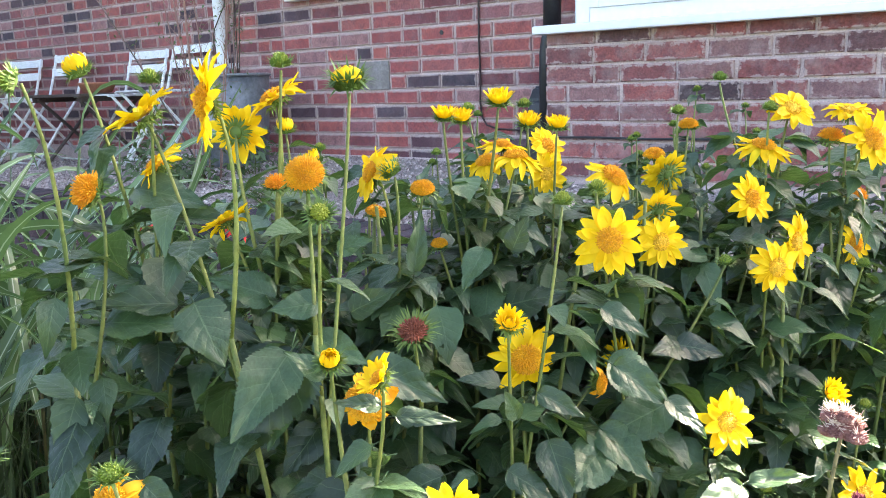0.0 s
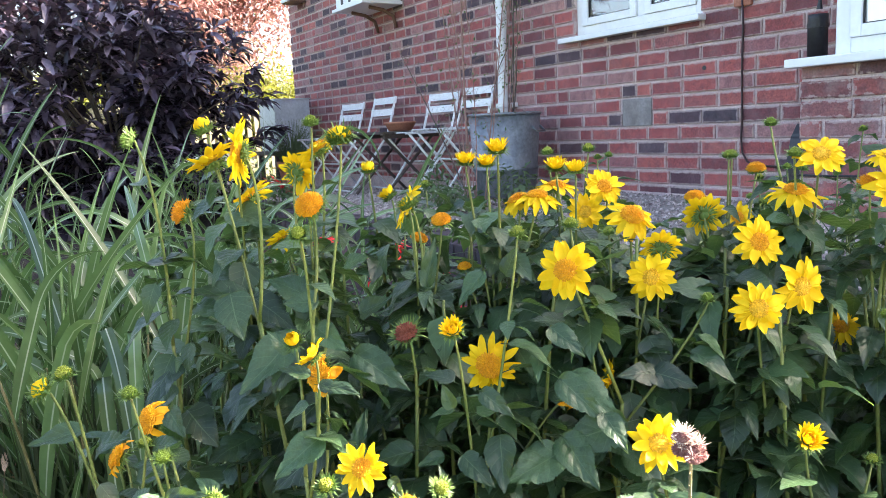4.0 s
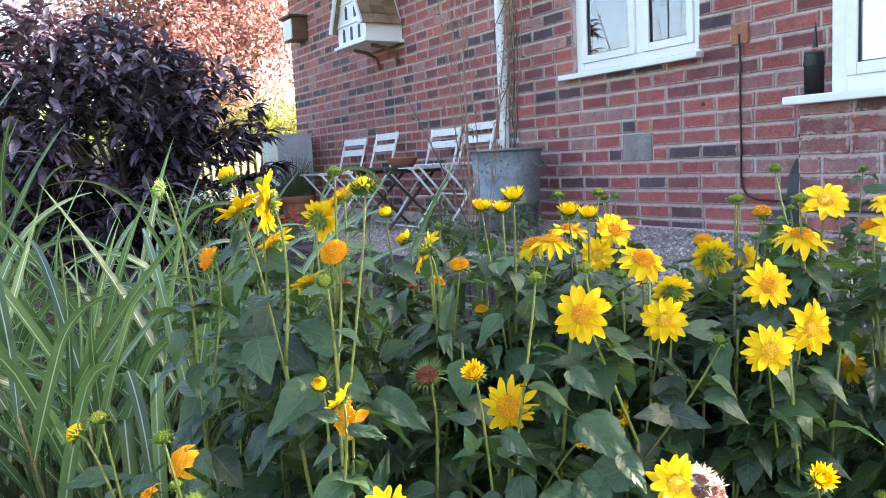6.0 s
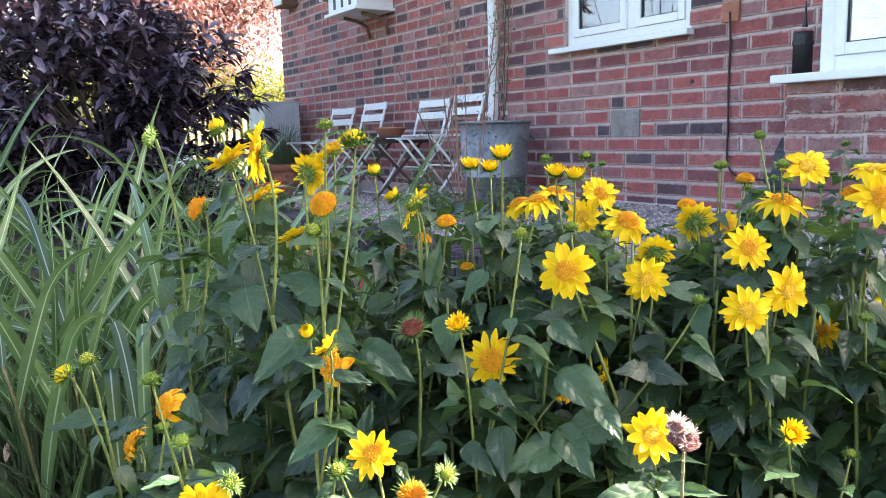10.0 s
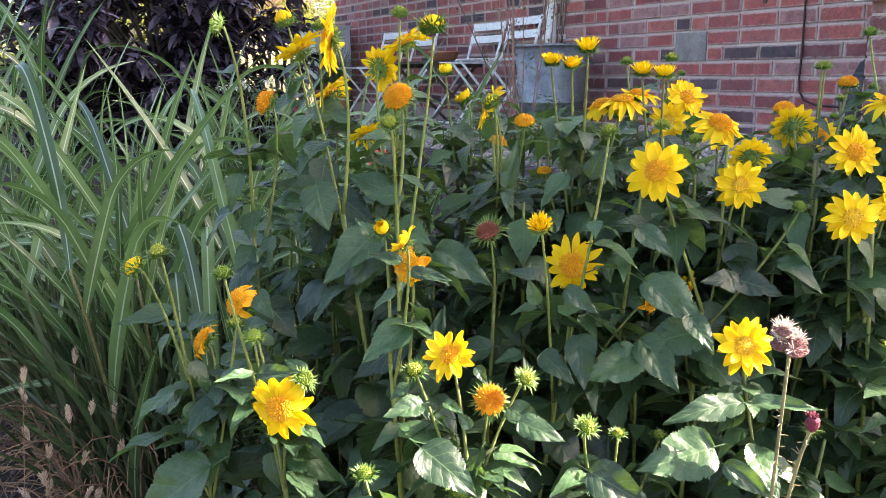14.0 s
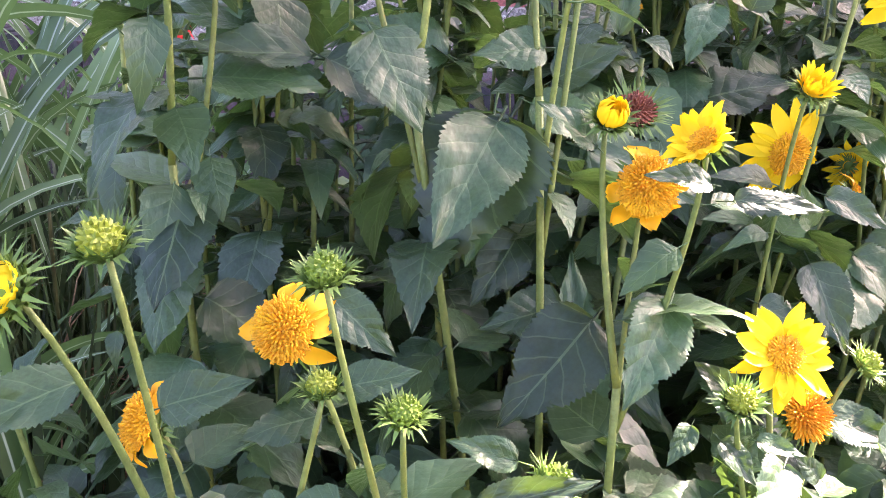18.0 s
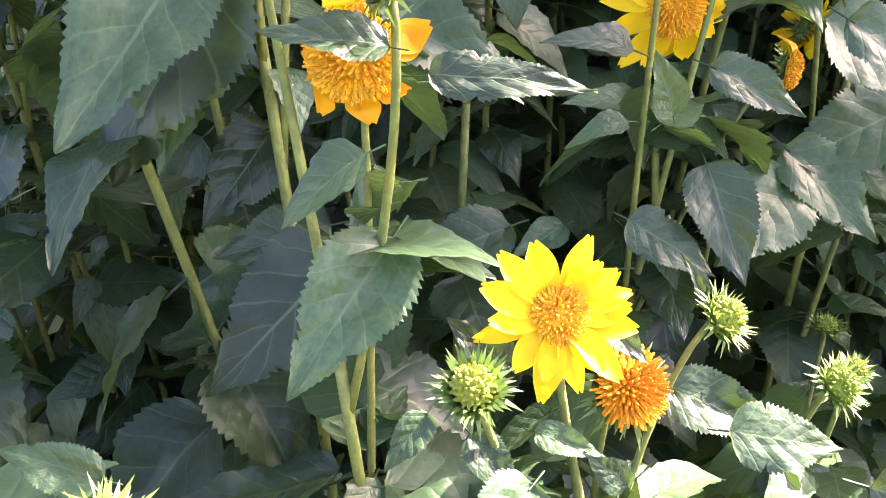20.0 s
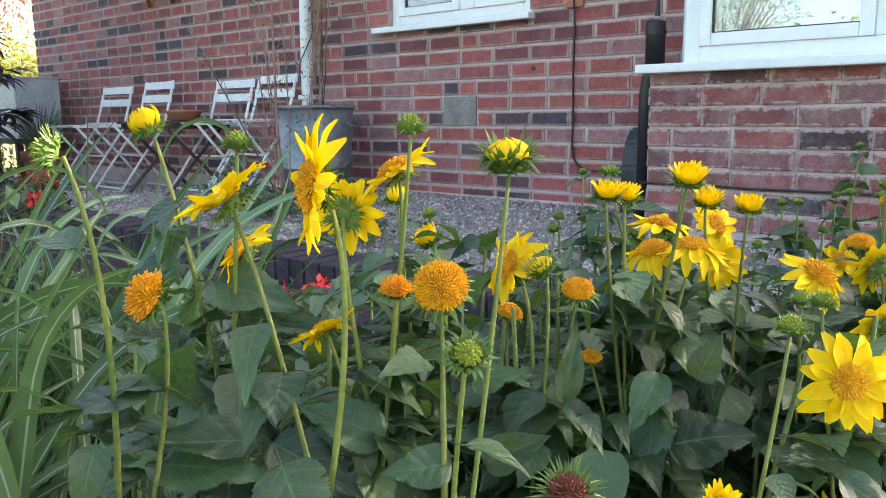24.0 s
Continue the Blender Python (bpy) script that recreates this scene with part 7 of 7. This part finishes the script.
def tub_stems():
    t = thing("twining_plant", (-0.6, -0.33, 0.46), "thin pale stems with whorled leaves growing from the zinc tub", "plant")
    tips = []
    for k in range(8):
        x, y = -0.74 + rnd(-0.04, 0.08), -0.25 + rnd(-0.03, 0.03)
        top = (-0.78 + rnd(-0.08, 0.2), -0.12 + rnd(-0.05, 0.03), rnd(1.3, 2.1))
        pts = curve_points((x, y, 0.44), (x + rnd(-0.1, 0.1), y + 0.06, 1.0), top, 14)
        part("stem", tube(pts, 0.0032, 6, 0.0016), TWIG if k % 3 else BARK, t, smooth=True)
        tips += pts[4:]
    spiral = [(-0.985 + 0.045 * math.cos(q * 0.8), -0.075 + 0.045 * math.sin(q * 0.8), 0.45 + q * 0.065) for q in range(26)]
    part("stem", tube(spiral, 0.004, 6, 0.002), BARK, t, "dark stem twining up the pipe", smooth=True)
    part("leaves", leaf_cloud("leaves", SMALL_LEAF, tips, 4, 0.035, 0.024, 61), None, t, "narrow grey-green leaves", kind="stuff")


tub_stems()


def low_herb(x, y, count, r, h, label, bloom=None, petal=None, seed=1):
    z = gravel_z(x, y) if y > -1.2 and x > -6 else (0.0 if x < -1.2 else SOIL_Z)
    t = thing("low_herb", (x, y, z), label, "plant", "small plants by the terrace")
    q = random.Random(seed)
    tips = [Vector((x + q.uniform(-r, r), y + q.uniform(-r, r), z + q.uniform(0.02, h))) for _ in range(count)]
    bm = bmesh.new()
    for p in tips:
        add_tube(bm, [(x + (p.x - x) * 0.4, y + (p.y - y) * 0.4, z - 0.01), p], 0.002, 4, 0.001)
    part("stem_tuft", bm, STEM, t, kind="stuff")
    part("leaves", leaf_cloud("leaves", SMALL_LEAF, tips, 14, 0.035, 0.05, seed), None, t, kind="stuff")
    if bloom:
        for p in sorted(tips, key=lambda v: -v.z)[:bloom]:
            part("bloom", leaf_cloud("bloom", petal, [p + Vector((0, 0, 0.02))], 16, 0.008, 0.03, seed + 9), None, t, kind="stuff")
    return t


low_herb(-1.62, -1.42, 26, 0.16, 0.22, "bushy plant with bright red blooms by the terrace edge", 7, RED_PETAL, 2)
low_herb(-2.3, -1.75, 30, 0.25, 0.38, "leafy plant with small white flowers under the shrub", 7, WHITE_PETAL, 3)
low_herb(1.45, -2.2, 26, 0.16, 0.50, "bushy dahlia with a red bloom behind the flowers", 1, RED_PETAL, 4)
low_herb(1.85, -2.25, 26, 0.15, 0.45, "leafy green plant among the flowers", 0, None, 5)
low_herb(-0.35, -0.9, 14, 0.16, 0.12, "low green weeds growing in the gravel", 0, None, 6)
low_herb(-0.75, -0.72, 14, 0.13, 0.24, "green leafy weed beside the zinc tub", 0, None, 7)
low_herb(-0.25, -0.55, 12, 0.1, 0.2, "green leafy weed beside the zinc tub", 0, None, 8)
low_herb(0.4, -0.95, 14, 0.2, 0.10, "low green weeds growing in the gravel", 0, None, 9)
low_herb(-4.0, -0.75, 22, 0.2, 0.32, "bright green leaves under the zinc planter", 0, None, 10)
low_herb(-0.5, -1.75, 24, 0.22, 0.40, "leafy green plant in front of the dark wall", 0, None, 12)
low_herb(0.6, -1.75, 24, 0.22, 0.42, "leafy green plant in front of the dark wall", 3, RED_PETAL, 13)


def dahlia(x, y, top, seed):
    """A leafy stem that carries one full red bloom."""
    foot = SOIL_Z if x > -1.2 else -0.08
    t = thing("dahlia", (x, y, foot), "red dahlia bloom on a leafy green stem", "flower", "dahlias behind the bed")
    pts = curve_points((x + 0.03, y - 0.02, foot - 0.02), (x + 0.02, y, (foot + top) / 2), (x, y, top), 10)
    part("stem", tube(pts, 0.004, 7, 0.0024), STEM, t, smooth=True)
    part("leaves", leaf_cloud("leaves", SMALL_LEAF, pts[2:-1], 7, 0.045, 0.07, seed), None, t, kind="stuff")
    part("bloom", leaf_cloud("bloom", RED_PETAL, [Vector((x, y, top))], 60, 0.006, 0.019, seed + 3), None, t, "layered red petals", kind="stuff")


for k, spot in enumerate(((1.72, -2.47, 0.299), (1.78, -2.35, 0.287), (0.52, -2.23, 0.326))):
    dahlia(*spot, 80 + k)

# ---- bricks of the walls, last ----


def lay_bricks(parent, y, x0, x1, z0, z1, hole, near, module, mat, far_mat, seed, far_name, pitch=COURSE):
    """Bricks of one wall: single pieces where near() says so, the rest joined."""
    meshes, verts, faces = {}, [], []
    rows = range(math.ceil((z0 - 0.62) / pitch), math.floor((z1 - 0.62) / pitch))
    r = random.Random(seed)
    for row in rows:
        za = 0.62 + row * pitch + JOINT / 2
        zb = za + pitch - JOINT
        spans = course(x0, x1, row, module, JOINT, seed)
        a, b, c, d = hole
        if zb > c + 0.03 and za < d:
            spans = cut(spans, a, b)
        if y == 0 and row in (-1, -2):
            spans = cut(spans, -0.008, 0.215)
        for sa, sb in spans:
            step = round((sb - sa) / 0.012)
            length = sb - sa
            pick = r.randrange(3)
            tilt = r.uniform(-0.006, 0.006)
            deep = r.uniform(-0.0035, 0.002)
            xm, zm = (sa + sb) / 2, (za + zb) / 2
            if near(xm, zm):
                key = (step, pick)
                if key not in meshes:
                    meshes[key] = brick_mesh("brick", max(0.03, step * 0.012), pitch - JOINT, mat, step * 7 + pick)
                part("brick", meshes[key], None, parent, m=Matrix.Translation((xm, y - 0.002 + deep, zm)) @ Matrix.Rotation(tilt, 4, "Y"))
            else:
                j = lambda: r.uniform(-0.0015, 0.0015)
                base = len(verts)
                ring = [(sa, za), (sb, za), (sb, zb), (sa, zb)]
                verts += [(u, y + 0.02, w) for u, w in ring] + [(u + j(), y + deep + 0.0015, w + j()) for u, w in ring]
                verts += [(u - math.copysign(0.005, u - xm), y - 0.002 + deep, w - math.copysign(0.005, w - zm)) for u, w in ring]
                faces.append([base + 8 + k for k in range(4)])
                for o in (0, 4):
                    faces += [[base + o + k, base + o + (k + 1) % 4, base + o + 4 + (k + 1) % 4, base + o + 4 + k] for k in range(4)]
    if verts:
        me = bpy.data.meshes.new(far_name)
        me.from_pydata(verts, [], faces)
        face_uv(me, set(range(0, len(faces), 9)))
        me.materials.append(far_mat)
        part(far_name, me, None, parent, kind="stuff")


def retaining_wall():
    y0, y1, top = -1.44, -1.215, 0.055
    wall = tagged(part("retaining_wall", boxes(((-2.6, y0 + 0.012, -0.6), (3.61, y1, top - 0.02))), DARK_MORTAR, None), "low dark brick retaining wall holding the gravel terrace", "wall", kind="structure")
    r = random.Random(5)
    cap = [mesh_of("coping_brick", boxes(((-0.034, -0.112, -0.052), (0.034, 0.112, 0.052)), bevel=0.006), BLUE_BRICK) for _ in range(2)]
    x = -2.56
    while x < 3.57:
        part("coping_brick", cap[r.randrange(2)], None, wall, m=pose(x, (y0 + y1) / 2 - 0.004, top - 0.048 + r.uniform(-0.003, 0.003), r.uniform(-1, 1), 0, r.uniform(-1, 1)))
        x += 0.0765
    face = {}
    for row in range(5):
        zc = top - 0.105 - 0.0425 - row * COURSE
        for a, b in course(-2.6, 3.6, row, 0.225, JOINT, 77):
            key = round((b - a) / 0.012)
            if key not in face:
                face[key] = brick_mesh("brick", max(0.03, key * 0.012), COURSE - JOINT, PURPLE_BRICK, key)
            part("brick", face[key], None, wall, m=Matrix.Translation(((a + b) / 2, y0 + r.uniform(-0.002, 0.003), zc)))


retaining_wall()
lay_bricks(wall_main, 0.0, -0.95, 1.60, 0.09, EAVES, WIN, lambda x, z: z < 1.16 and (x < 1.28 or z > 0.64), 0.2115, BRICK, BRICK_FAR, 3, "upper_bricks")
lay_bricks(wall_main, 0.0, HOUSE_L, -0.96, -0.1, EAVES, (0, 0, 9, 9), lambda x, z: False, 0.178, BRICK, BRICK_FAR, 11, "left_bricks")
lay_bricks(wall_bay, BAY_Y, BAY_L, HOUSE_R, 0.05, EAVES, (BAY_L - 0.1, 3.40, 0.70, 2.05), lambda x, z: z < 0.72, 0.2115, BRICK_BAY, BRICK_FAR, 23, "upper_bricks", 0.0715)
